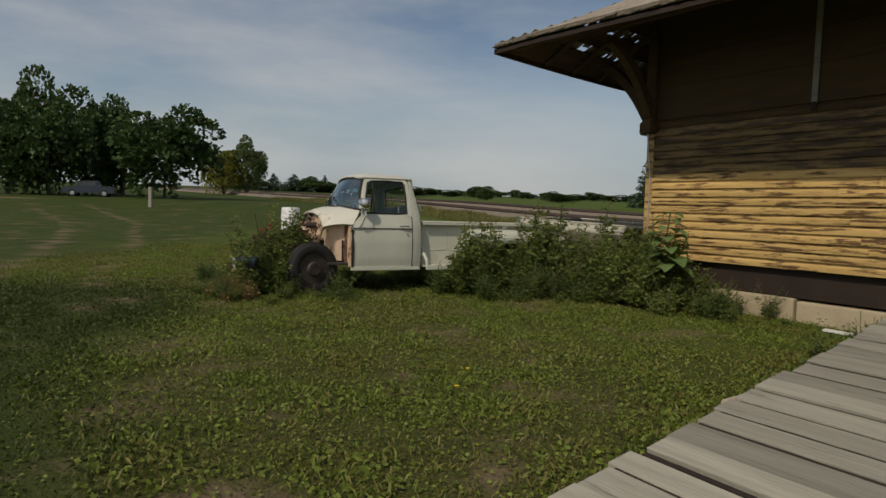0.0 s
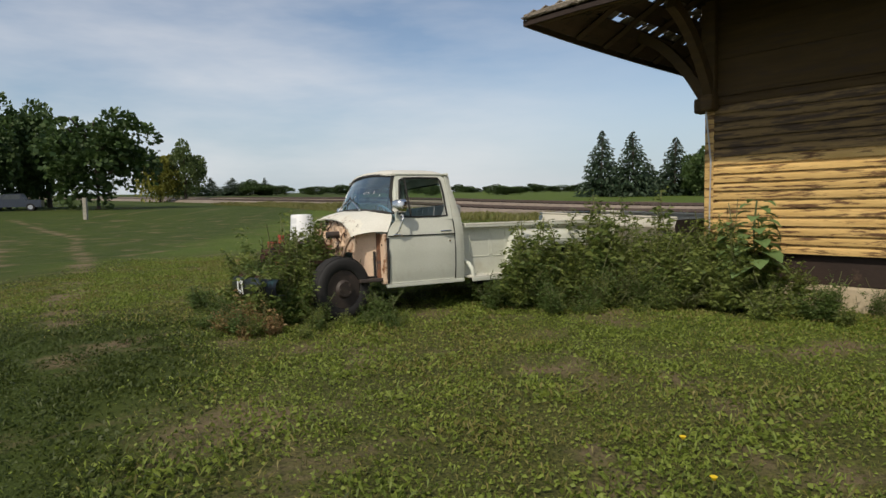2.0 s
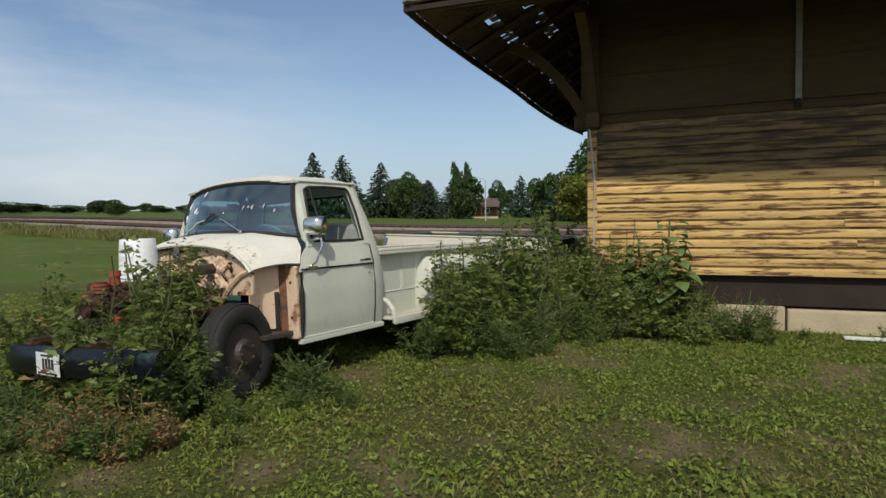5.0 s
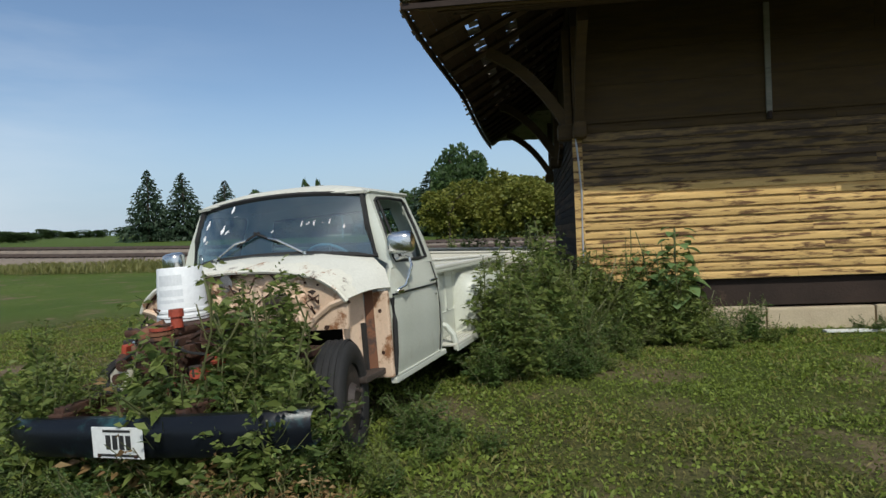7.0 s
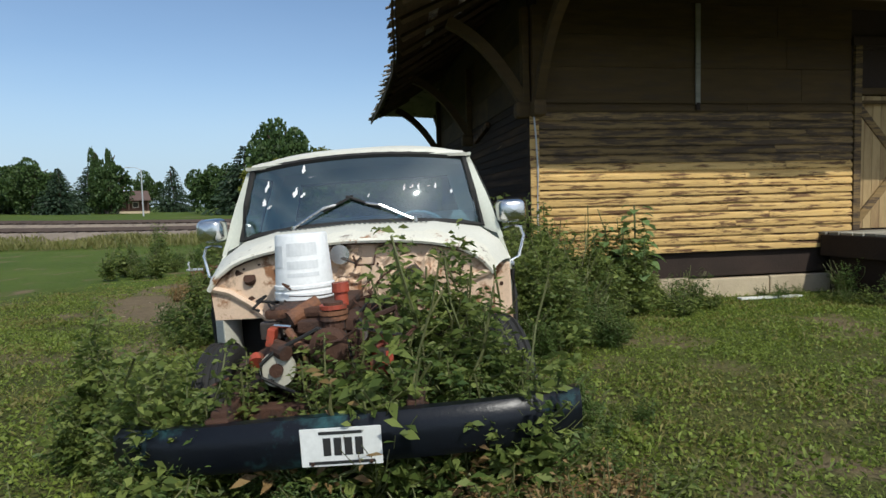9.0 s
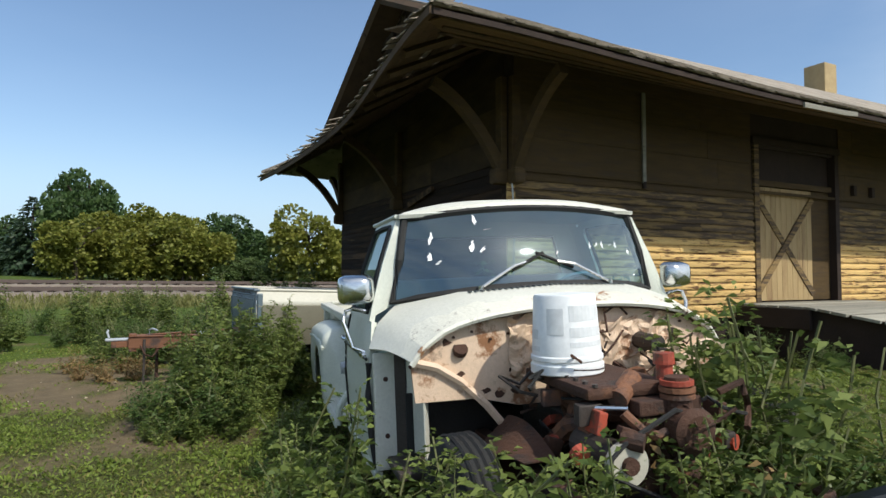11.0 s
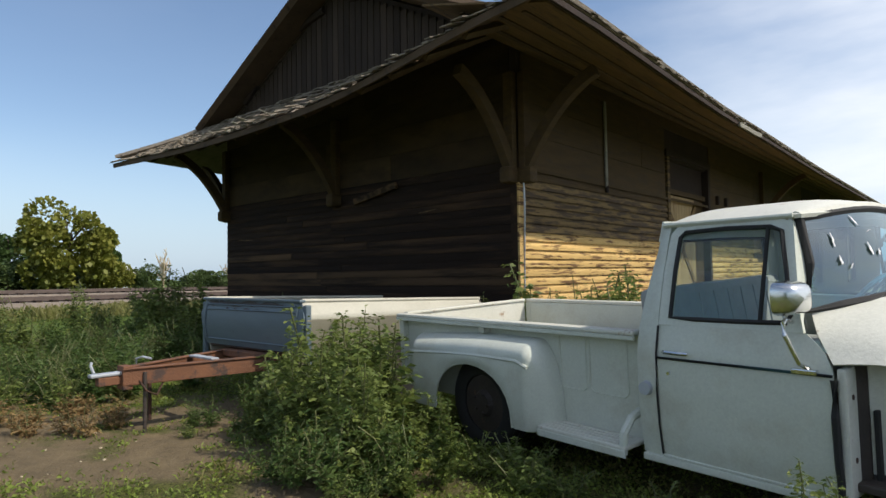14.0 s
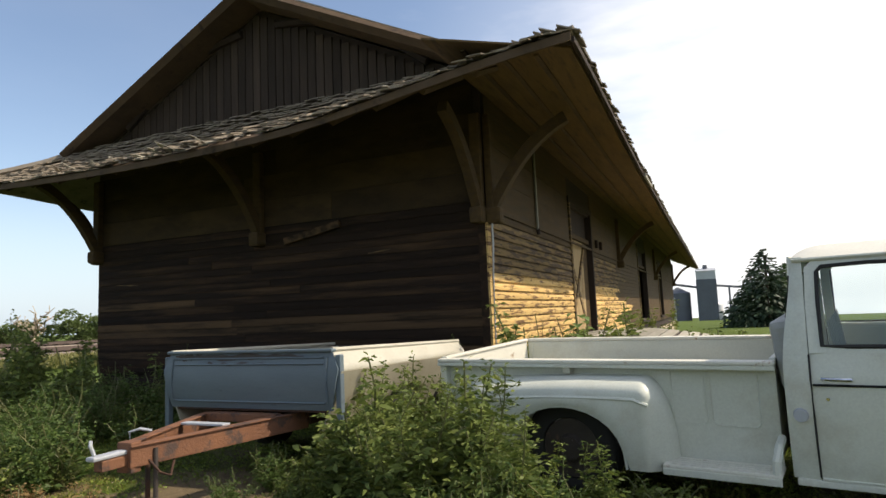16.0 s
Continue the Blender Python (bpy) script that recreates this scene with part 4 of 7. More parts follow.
for r in range(rows):
    z = FOOT + r * ROW
    if z > 2.75:
        break
    cut = rnd.uniform(2.2, 5.2)
    for a, b in ((0.10, cut), (cut, WIDTH - 0.02)):
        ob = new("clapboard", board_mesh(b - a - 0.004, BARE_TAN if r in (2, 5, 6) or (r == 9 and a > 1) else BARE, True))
        ob.parent = depot
        ob.matrix_local = pose(-0.0 - rnd.random() * 0.005, b, z, 0, 0, -90) @ pose(0, 0, 0, 0, rnd.uniform(-0.12, 0.12), 0)
for k in range(4):
    z0 = FOOT + ROW * (int((2.75 - FOOT) / ROW) + 1) + k * 0.40
    cut = rnd.uniform(2.2, 5.2)
    for a, b in ((0.10, cut), (cut, WIDTH - 0.02)):
        if z0 < TOP - 0.05:
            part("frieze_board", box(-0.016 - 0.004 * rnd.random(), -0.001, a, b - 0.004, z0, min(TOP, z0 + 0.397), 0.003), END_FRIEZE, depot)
for v, z, ln in ((6.6, 2.06, 0.5), (1.6, 2.25, 0.35)):
    part("split_board", box(-0.022, -0.012, -ln / 2, ln / 2, -0.005, 0.006, 0.002, m=Matrix.Translation((0, v, z)) @ Matrix.Rotation(radians(4 if v > 3 else -5), 4, "X")), OCHRE_WORN, depot, "pale split in a weathered board")

# ---- pickup truck: x ahead, y to its left ----
TRUCK_BODY = TRUCK @ pose(0, 0, 0, 2.5, 0, 0)
truck = thing("pickup_truck", TRUCK_BODY, "derelict white stepside pickup with stripped rusty engine bay, standing in weeds", "truck")


def side_y(z):
    return float(np.interp(z, (0.30, 0.45, 0.7, 0.9, 1.06, 1.3, 1.64), (0.925, 0.95, 0.962, 0.953, 0.915, 0.845, 0.715)))


def rear_x(z):
    return 0.07 * smoothstep(0.95, 1.6, z)


def cab():
    shell = bmesh.new()
    for s in (-1, 1):
        sheet(lambda a, b, s=s: (rear_x(0.32 + 1.31 * b) * (1 - a) + 0.14 * a, s * (side_y(0.32 + 1.31 * b) - 0.03 * (1 - a) ** 2), 0.32 + 1.31 * b), 3, 14, 0.012, bm=shell)
    # back panel round the rear window
    def back(y0, y1, z0, z1):
        def fn(a, b):
            z = z0 + (z1 - z0) * b
            w = side_y(z) - 0.03
            return (rear_x(z), w * (y0 + (y1 - y0) * a), z)
        sheet(fn, 6, 4, 0.012, bm=shell)
    back(-1, 1, 0.36, 1.12); back(-1, 1, 1.52, 1.64); back(-1, -0.78, 1.12, 1.52); back(0.78, 1, 1.12, 1.52)
    body = part("cab_shell", shell, WHITE, truck, smooth=True)
    part("floor_pan", box(0.02, 1.36, -0.88, 0.88, 0.36, 0.40, 0.01), GREASE, body)
    part("rear_window", sheet(lambda a, b: (rear_x(1.12 + 0.40 * b) - 0.004, (side_y(1.12 + 0.40 * b) - 0.03) * (-0.78 + 1.56 * a), 1.12 + 0.40 * b), 4, 2), GLASS, body)
    part("rear_window_gasket", tube([(rear_x(z) - 0.01, (side_y(z) - 0.03) * y, z) for y, z in ((-0.78, 1.12), (0, 1.115), (0.78, 1.12), (0.78, 1.52), (0, 1.525), (-0.78, 1.52))], 0.014, 6, closed=True), RUBBER, body)
    for s in (-1, 1):
        part("sill", box(0.02, 1.05, s * 0.90, s * 0.945, 0.285, 0.325, 0.008), WHITE, body)
        part("hinge_post", box(1.035, 1.075, min(s * 0.80, s * 0.935), max(s * 0.80, s * 0.935), 0.33, 0.91, 0.012), WHITE_WORN if s < 0 else PEACH, body, "rust-pitted hinge flange")
        for z in (0.50, 0.78):
            part("hinge_hole", cyl((1.074, s * 0.875, z), (1.078, s * 0.875, z), 0.013, seg=9), RUST, body)
        part("hinge_recess", sheet(lambda a, b, s=s: (1.075 + 0.03 * a, s * (0.83 - 0.05 * a), 0.40 + 0.52 * b), 4, 4, 0.006), GREASE if s < 0 else ORANGE_RUST, body, "dark rusted recess behind the door hinge")
        part("inner_panel", sheet(lambda a, b, s=s: (1.105 + 0.28 * a, s * (0.775 - 0.05 * math.sin(a * 3.1) - 0.01 * a), 0.42 + 0.51 * b), 6, 6, 0.008), WHITE_WORN if s < 0 else PEACH, body, "pale rust-stained kick panel", smooth=True)

    def roof_fn(a, b):
        xn, yn = 2 * a - 1, 2 * b - 1
        sx = math.copysign(abs(xn) ** 0.8, xn)
        w = 0.745 * (1 - 0.05 * max(0, abs(xn) - 0.5))
        rx = 0.425 * (1 - 0.10 * abs(yn) ** 3)
        return (0.465 + rx * sx + (0.02 if xn > 0 else 0) * (1 - yn * yn) * xn, w * yn, 1.618 + 0.085 * (1 - abs(yn) ** 3.2) * (1 - abs(xn) ** 5) + 0.012 * (1 - yn * yn))
    part("cab_roof", sheet(roof_fn, 16, 16, 0.02), WHITE_WORN, truck, "domed roof with stained chipped paint", smooth=True)
    for s in (-1, 1):
        part("drip_rail", tube([(0.10 + 0.71 * k / 6, s * 0.735, 1.614) for k in range(7)], 0.012, 6), WHITE, body)
    # windshield, wrapped round to upright side pillars
    def ws(a, b):
        y = 2 * a - 1
        k = abs(y)
        bot = Vector((1.135 - 0.265 * k ** 2.6, 0.785 * math.copysign(k ** 0.93, y), 1.212 - 0.065 * k ** 2.2))
        top = Vector((0.905 - 0.085 * k ** 2.2, 0.692 * y, 1.645 - 0.05 * y * y))
        return bot.lerp(top, b) + Vector((0.03, 0, 0)) * math.sin(math.pi * b)
    g = part("windshield", sheet(ws, 16, 6), WINDSHIELD, truck, "dusty windshield smeared with white marks", smooth=True)
    rim = [ws(k / 12, 0) for k in range(13)] + [ws(1, .5)] + [ws(1 - k / 12, 1) for k in range(13)] + [ws(0, .5)]
    part("windshield_gasket", tube(rim, 0.023, 6, closed=True), RUBBER, g)
    part("roof_visor", tube([ws(k / 14, 1.0) + Vector((-0.012, 0, 0.014)) for k in range(15)], 0.027, 8), WHITE_WORN, g, "painted roof edge over the windshield", smooth=True)
    for s in (-1, 1):
        def corner(a, b, s=s):
            z = 1.07 + 0.54 * b
            out = Vector((float(np.interp(z, (1.058, 1.13, 1.35, 1.585, 1.612), (0.903, 0.885, 0.852, 0.812, 0.79))), s * (side_y(z) + 0.002), z))
            inn = ws(0.5 + 0.5 * s, b) + Vector((-0.012, s * 0.006, -0.02))
            return out.lerp(inn, a)
        part("windshield_pillar", sheet(corner, 3, 10, 0.010), WHITE, body, smooth=True)
    # smeared white marks, plain strokes
    r = random.Random(4)

    def smear(a0, b0, da, db, w):
        """A streak of white paint on the glass, ragged along its edges."""
        bm = bmesh.new()
        rows = []
        for k in range(7):
            s = k / 6
            c = ws(a0 + da * s + 0.003 * r.uniform(-1, 1), b0 + db * s) + Vector((0.005, 0, 0.003))
            h = w * (0.35 + 0.65 * math.sin(math.pi * min(1, s + 0.12))) * r.uniform(0.5, 1.2)
            rows.append([bm.verts.new(c + Vector((o, q * h, 0))) for o, q in ((0, -1), (0.0015, 0), (0, 1))])
        for p, q in zip(rows, rows[1:]):
            for k in range(2):
                bm.faces.new((p[k], p[k + 1], q[k + 1], q[k]))
        part("paint_mark", bm, PLASTIC, g)
    for a0, b0, da, db, w in ((0.10, .62, .004, .16, .012), (0.105, .42, -.004, .10, .014), (0.27, .80, -.006, .13, .012), (0.30, .72, .03, .012, .010), (0.25, .46, .006, .14, .016), (0.285, .44, .012, .07, .010), (0.13, .36, .016, .05, .012),
                              (0.70, .44, .010, .09, .007), (0.73, .47, .016, .06, .006), (0.765, .45, .002, .10, .007), (0.80, .50, .018, .02, .006), (0.835, .48, .004, .09, .006), (0.90, .42, .004, .07, .008), (0.55, .36, .01, .05, .005)):
        smear(a0, b0, da, db, w)
    for y0 in (0.36, -0.36):
        p0, p1 = ws(0.5 + y0 / 1.6, 0.0) + Vector((0.03, 0, 0.01)), ws(0.5 + (y0 - 0.40) / 1.6 if y0 > 0 else 0.5 + (y0 + 0.36) / 1.6, 0.36) + Vector((0.02, 0, 0.015))
        w = part("wiper", tube([p0, p0.lerp(p1, 0.5) + Vector((0.02, 0, 0.02)), p0.lerp(p1, 0.72)], 0.008, 6), CHROME, truck)
        part("wiper_blade", tube([p0.lerp(p1, 0.5), p1], 0.009, 5), RUBBER, w)
        part("wiper_pivot", cyl(p0 - Vector((0, 0, 0.03)), p0 + Vector((0, 0, 0.012)), 0.016), CHROME, w)

    def cowl(a, b):
        s = 2 * a - 1
        k = abs(s)
        yb, zb = np.interp(k, (0, .5, .75, .87, 1), (0, .49, .765, .88, .948)), np.interp(k, (0, .5, .75, .87, 1), (1.215, 1.195, 1.140, 1.055, .93))
        yf, zf = np.interp(k, (0, .3, .5, .65, .75, .87, 1), (0, .26, .44, .58, .68, .77, .815)), np.interp(k, (0, .3, .5, .65, .75, .87, 1), (1.135, 1.125, 1.105, 1.075, 1.035, .965, .90))
        xb = 1.145 - 0.265 * (yb / 0.765) ** 2.8 if k < 0.75 else float(np.interp(k, (.75, .87, 1), (0.88, 0.945, 1.03)))
        xf = 1.445 - 0.04 * k * k
        z = zb + (zf - zb) * b + 0.02 * math.sin(math.pi * b)
        return (xb + (xf - xb) * b, math.copysign(yb + (yf - yb) * b, s), float(z))
    c = part("cowl", sheet(cowl, 32, 8, 0.012), WHITE_WORN, truck, "peeling white cowl panel with vent slots", smooth=True)
    part("cowl_lip", tube([Vector(cowl(k / 30, 1.0)) + Vector((0.004, 0, -0.012)) for k in range(31)], 0.016, 6), PEEL, c)
    part("cowl_edge", sheet(lambda a, b: Vector(cowl(a, 0.72 + 0.285 * b + 0.05 * math.sin(a * 47) * (1 - b) + 0.03 * math.sin(a * 121) * (1 - b))) + Vector((0, 0, 0.0025)), 60, 3, 0.002), PEEL, c, "flaking rust-streaked cowl edge")
    # rust-coloured rod drawn as the line of shadow under the lip
    part("cowl_lip_shadow_gap", tube([Vector(cowl(k / 30, 0.97)) + Vector((-0.012, 0, -0.03)) for k in range(31)], 0.01, 5), RUST, c)
    for k in range(30):
        p = Vector(cowl(0.27 + 0.46 * k / 29, 0.20))
        part("vent_slot", box(p.x - 0.022, p.x + 0.022, p.y - 0.006, p.y + 0.006, p.z + 0.002, p.z + 0.008, 0), DARK, c)
    # firewall with its pressed wheel-arch ribs
    top = [(y, z) for y, z in ((0.815, .90), (.77, .965), (.68, 1.03), (.58, 1.07), (.44, 1.10), (.26, 1.12), (0, 1.13))]
    out = [(y, z) for y, z in top] + [(-y, z) for y, z in top[-2::-1]] + [(-0.80, 0.715), (-0.50, 0.71), (-0.30, 0.66), (0.30, 0.66), (0.50, 0.71), (0.80, 0.715)]
    fw = part("firewall", prism(out, 0.02, "x", 1.37), PEACH, truck, "peach primer firewall with rust holes")
    for s in (-1, 1):
        part("wheel_arch_rib", tube([(1.40, s * (0.80 - 0.10 * k - 0.004 * k * k), 0.90 - 0.008 * k - 0.022 * k * k) for k in range(5)], 0.02, 6), PEACH, fw)
        part("splash_panel", sheet(lambda a, b, s=s: (1.40 + 0.50 * a, s * (0.36 + (0.24 - 0.10 * a) * b), 0.62 - 0.20 * b * (1 - a) + 0.03 * math.sin(math.pi * a) - 0.06 * a * a), 10, 6, 0.006), RUST, fw, "torn rusty inner fender", smooth=True)
        # set back and coloured black, so the opening's shade is partly painted
        part("toe_board", box(1.12, 1.14, min(s * 0.34, s * 0.79), max(s * 0.34, s * 0.79), 0.36, 0.712, 0.006), RUBBER, fw)
        for k in range(7):
            part("bolt", cyl((1.385, s * (0.70 - 0.09 * k), 0.98 + 0.02 * (k % 3)), (1.40, s * (0.70 - 0.09 * k), 0.98 + 0.02 * (k % 3)), 0.007, seg=8), RUST, fw)
    r = random.Random(9)
    for _ in range(16):
        s = r.choice((-1, 1))
        y, z = s * r.uniform(0.12, 0.72), r.uniform(0.72, 1.0)
        pts = [(y + 0.022 * r.uniform(0.4, 1.5) * math.cos(k * math.tau / 9), z + 0.018 * r.uniform(0.4, 1.5) * math.sin(k * math.tau / 9)) for k in range(9)]
        part("rust_spot", prism(pts, 0.003, "x", 1.3905), RUST, fw, "ragged dark rust spot")
    for y0, y1, z0, z1, seed in ((-0.34, 0.06, 0.80, 1.08, 2.0), (0.16, 0.52, 0.74, 1.03, 7.0)):
        part("firewall_pad", sheet(lambda a, b, y0=y0, y1=y1, z0=z0, z1=z1, seed=seed: (1.394 + 0.05 * abs(noise.fractal((a * 3.1 + seed, b * 3.3, seed), 1.0, 2.0, 3)), y0 + (y1 - y0) * a + 0.03 * noise.noise((b * 5, seed, 1.0)), z0 + (z1 - z0) * b + 0.05 * noise.noise((a * 5, seed, 4.0))), 18, 14, 0.004), PEACH, fw, "crumpled torn peach pad on the firewall")
    part("heater_motor", cyl((1.39, -0.04, 1.05), (1.46, -0.04, 1.05), 0.062, 0.055, 18), CHROME, fw, "round heater motor cap")
    part("grommet", cyl((1.385, -0.58, 0.93), (1.405, -0.58, 0.95), 0.035, seg=12), RUST, fw)
    part("brake_cylinder", cyl((1.39, 0.36, 0.92), (1.56, 0.36, 0.92), 0.045, 0.04, 12), GREASE, fw)
    for k in range(7):
        r = random.Random(40 + k)
        p = [Vector((1.40, r.uniform(0.05, 0.6), r.uniform(0.85, 1.08)))]
        for _ in range(5):
            p.append(p[-1] + Vector((r.uniform(-0.01, 0.05), r.uniform(-0.12, 0.12), r.uniform(-0.09, 0.06))))
        part("wire", tube(p, 0.006, 5), GREASE if k % 2 else RUST, fw)
    # doors
    for s in (-1, 1):
        name = "driver_door" if s > 0 else "passenger_door"
        def skin(a, b, s=s):
            z = 0.335 + 0.725 * b
            x = 0.145 + (float(np.interp(z, (0.335, 0.90, 0.98, 1.06), (1.025, 1.025, 0.99, 0.905))) - 0.145) * a
            return (x, s * (side_y(z) + 0.004 - 0.012 * (2 * a - 1) ** 8), z)
        d = part(name, sheet(skin, 10, 16, 0.03), WHITE, truck, smooth=True)
        outer = [(0.145, 1.058), (0.145, 1.35), (0.152, 1.56), (0.20, 1.612), (0.48, 1.618), (0.72, 1.612), (0.812, 1.585), (0.852, 1.35), (0.885, 1.13), (0.903, 1.058), (0.60, 1.058), (0.35, 1.058)]
        inner = [(0.215, 1.10), (0.212, 1.35), (0.215, 1.535), (0.242, 1.565), (0.48, 1.572), (0.705, 1.565), (0.765, 1.54), (0.806, 1.35), (0.842, 1.13), (0.825, 1.10), (0.60, 1.095), (0.35, 1.095)]
        ring = bmesh.new()
        rows = [[ring.verts.new((x, s * (side_y(z) + 0.004), z)) for x, z in lp] for lp in (outer, [((p[0] + q[0]) / 2, (p[1] + q[1]) / 2) for p, q in zip(outer, inner)], inner)]
        fs = [ring.faces.new((p[k], p[(k + 1) % 12], q[(k + 1) % 12], q[k])) for p, q in zip(rows, rows[1:]) for k in range(12)]
        bmesh.ops.recalc_face_normals(ring, faces=fs)
        bmesh.ops.solidify(ring, geom=fs, thickness=0.028)
        part("window_frame", ring, WHITE, d, smooth=True)
        part("window_gasket", tube([(x, s * (side_y(z) + 0.004), z) for x, z in inner], 0.013, 5, closed=True), RUBBER, d)
        part("vent_divider", tube([(0.70, s * (side_y(1.1) + 0.002), 1.10), (0.695, s * (side_y(1.56) + 0.002), 1.565)], 0.011, 6), RUBBER, d)
        if s < 0:
            part("window_glass", sheet(lambda a, b, s=s: (0.22 + (0.61 - 0.06 * b) * a, s * (side_y(1.09 + 0.475 * b) - 0.004), 1.09 + 0.475 * b), 2, 4), GLASS, d)
        part("trim_strip", box(0.15, 1.03, min(s * 0.955, s * 0.967), max(s * 0.955, s * 0.967), 0.872, 0.886, 0.003), NAVY, d)
        part("door_edge_gasket", tube([(1.03, s * (side_y(z) - 0.004), z) for z in (0.34, 0.5, 0.7, 0.86)], 0.018, 6), RUBBER, d)
        part("door_edge_gasket", tube([(0.142, s * (side_y(z) + 0.001), z) for z in (0.34, 0.5, 0.7, 0.9, 1.05)], 0.006, 5), RUBBER, d)
        h = part("door_handle", tube([(0.20, s * 0.968, 0.915), (0.22, s * 0.985, 0.918), (0.30, s * 0.99, 0.917), (0.345, s * 0.975, 0.915)], 0.011, 6), CHROME, d, "chrome pull handle")
        part("key_lock", cyl((0.22, s * 0.955, 0.80), (0.22, s * 0.972, 0.80), 0.010), CHROME, d)
        part("sill_hem", box(0.15, 1.02, min(s * 0.905, s * 0.945), max(s * 0.905, s * 0.945), 0.325, 0.34, 0.004), WHITE, d)
        def head(a, b, s=s):
            k, t = a * math.tau, b * math.pi / 2
            r = (math.cos(t) ** 0.45 if b < 1 else 0.0)
            y, z = math.copysign(abs(math.cos(k)) ** 0.5, math.cos(k)) * 0.098 * r, math.copysign(abs(math.sin(k)) ** 0.5, math.sin(k)) * 0.08 * r
            return Matrix.Translation((0.85, s * 0.975, 1.225)) @ Matrix.Rotation(s * radians(12), 4, "Z") @ Vector((0.10 * math.sin(t), y, z))
        m = part("side_mirror", sheet(head, 24, 7), CHROME, d, "rounded chrome side mirror", smooth=True)
        part("mirror_arm", tube([(0.93, s * 0.945, 0.90), (0.915, s * 1.01, 0.93), (0.875, s * 1.05, 1.06), (0.865, s * 1.035, 1.115), (0.86, s * 1.00, 1.125), (0.86, s * 0.93, 1.11)], 0.011, 8), CHROME, m)
        part("mirror_foot", box(0.86, 0.97, min(s * 0.94, s * 0.975), max(s * 0.94, s * 0.975), 0.875, 0.90, 0.006), CHROME, m)
        part("mirror_glass", box(-0.045, -0.036, -0.08, 0.08, -0.06, 0.06, 0, m=Matrix.Translation((0.888, s * 0.975, 1.225)) @ Matrix.Rotation(s * radians(12), 4, "Z")), CHROME, m)
    cap = part("fuel_cap", cyl((0.075, -0.95, 0.70), (0.075, -0.985, 0.70), 0.042, 0.036, 18), GALV, body, "round grey fuel cap")
    # inside
    s = part("bench_seat", box(0.10, 0.62, -0.78, 0.78, 0.62, 0.82, 0.05), VINYL, truck, "grey vinyl bench seat")
    part("seat_back", box(0.05, 0.20, -0.78, 0.78, 0.80, 1.24, 0.05, m=Matrix.Rotation(radians(-6), 4, "Y")), VINYL, s)
    for k in range(-4, 5):
        part("seat_piping", tube([(0.29, k * 0.16, 0.86), (0.265, k * 0.16, 1.06), (0.24, k * 0.16, 1.22)], 0.004, 5), VINYL, s)
    part("dashboard", box(0.86, 1.02, -0.66, 0.66, 0.96, 1.13, 0.03), DARK, truck)
    w = part("steering_wheel", tube([Vector((0.74, 0.36, 1.10)) + Matrix.Rotation(radians(-52), 3, "Y") @ Vector((0.2 * math.cos(k * math.tau / 24), 0.2 * math.sin(k * math.tau / 24), 0)) for k in range(24)], 0.014, 6, closed=True), PLASTIC, truck)
    part("steering_column", cyl((0.74, 0.36, 1.10), (1.0, 0.36, 0.95), 0.022), DARK, w)
    for a in (0.3, 2.4, 4.5):
        part("spoke", tube([(0.74, 0.36, 1.10), Vector((0.74, 0.36, 1.10)) + Matrix.Rotation(radians(-52), 3, "Y") @ Vector((0.19 * math.cos(a), 0.19 * math.sin(a), 0))], 0.01, 6), PLASTIC, w)


cab()


def wheel(x, y, z, steer=0.0, r=0.355, w=0.19):
    s = 1 if y > 0 else -1
    e = part("wheel", cyl((0, -w / 2 + 0.04, 0), (0, w / 2 - 0.04, 0), 0.05, seg=12), GREASE, truck)
    e.matrix_local = Matrix.Translation((x, y, z)) @ Matrix.Rotation(steer, 4, "Z")
    prof = [(0.62, -0.42), (0.72, -0.50), (0.90, -0.5), (0.97, -0.42), (1.0, -0.28), (1.0, 0.28), (0.97, 0.42), (0.90, 0.5), (0.72, 0.5), (0.62, 0.42)]
    bm = bmesh.new()
    n = 36
    rings = [[bm.verts.new((r * p * math.cos(k * math.tau / n), w * q, r * p * math.sin(k * math.tau / n))) for p, q in prof] for k in range(n)]
    for k in range(n):
        a, b = rings[k], rings[(k + 1) % n]
        for j in range(len(prof)):
            jj = (j + 1) % len(prof)
            bm.faces.new((a[j], a[jj], b[jj], b[j]))
    bmesh.ops.recalc_face_normals(bm, faces=bm.faces)
    t = part("tyre", bm, RUBBER, e, "bald dusty black tyre", smooth=True)
    for q in (-0.3, -0.1, 0.1, 0.3):
        part("tread_rib", tube([(r * 1.004 * math.cos(k * math.tau / 40), w * q, r * 1.004 * math.sin(k * math.tau / 40)) for k in range(40)], 0.009, 4, closed=True), RUBBER, t)
    bm = cyl((0, -w * 0.35, 0), (0, w * 0.35, 0), r * 0.60, seg=28)
    part("rim", bm, GREASE, e, "rusty steel rim")
    part("hub", cyl((0, s * w * 0.34, 0), (0, s * w * 0.52, 0), r * 0.30, r * 0.24, 20), GREASE, e)
    for k in range(5):
        a = k * math.tau / 5
        part("lug_nut", cyl((0.07 * math.cos(a), s * w * 0.5, 0.07 * math.sin(a)), (0.07 * math.cos(a), s * w * 0.62, 0.07 * math.sin(a)), 0.012, seg=6), GREASE, e)


wheel(1.68, -0.67, 0.30, radians(4), 0.325, 0.17); wheel(1.57, 0.81, 0.31, radians(14))
wheel(-1.44, -0.80, 0.36); wheel(-1.44, 0.80, 0.32)


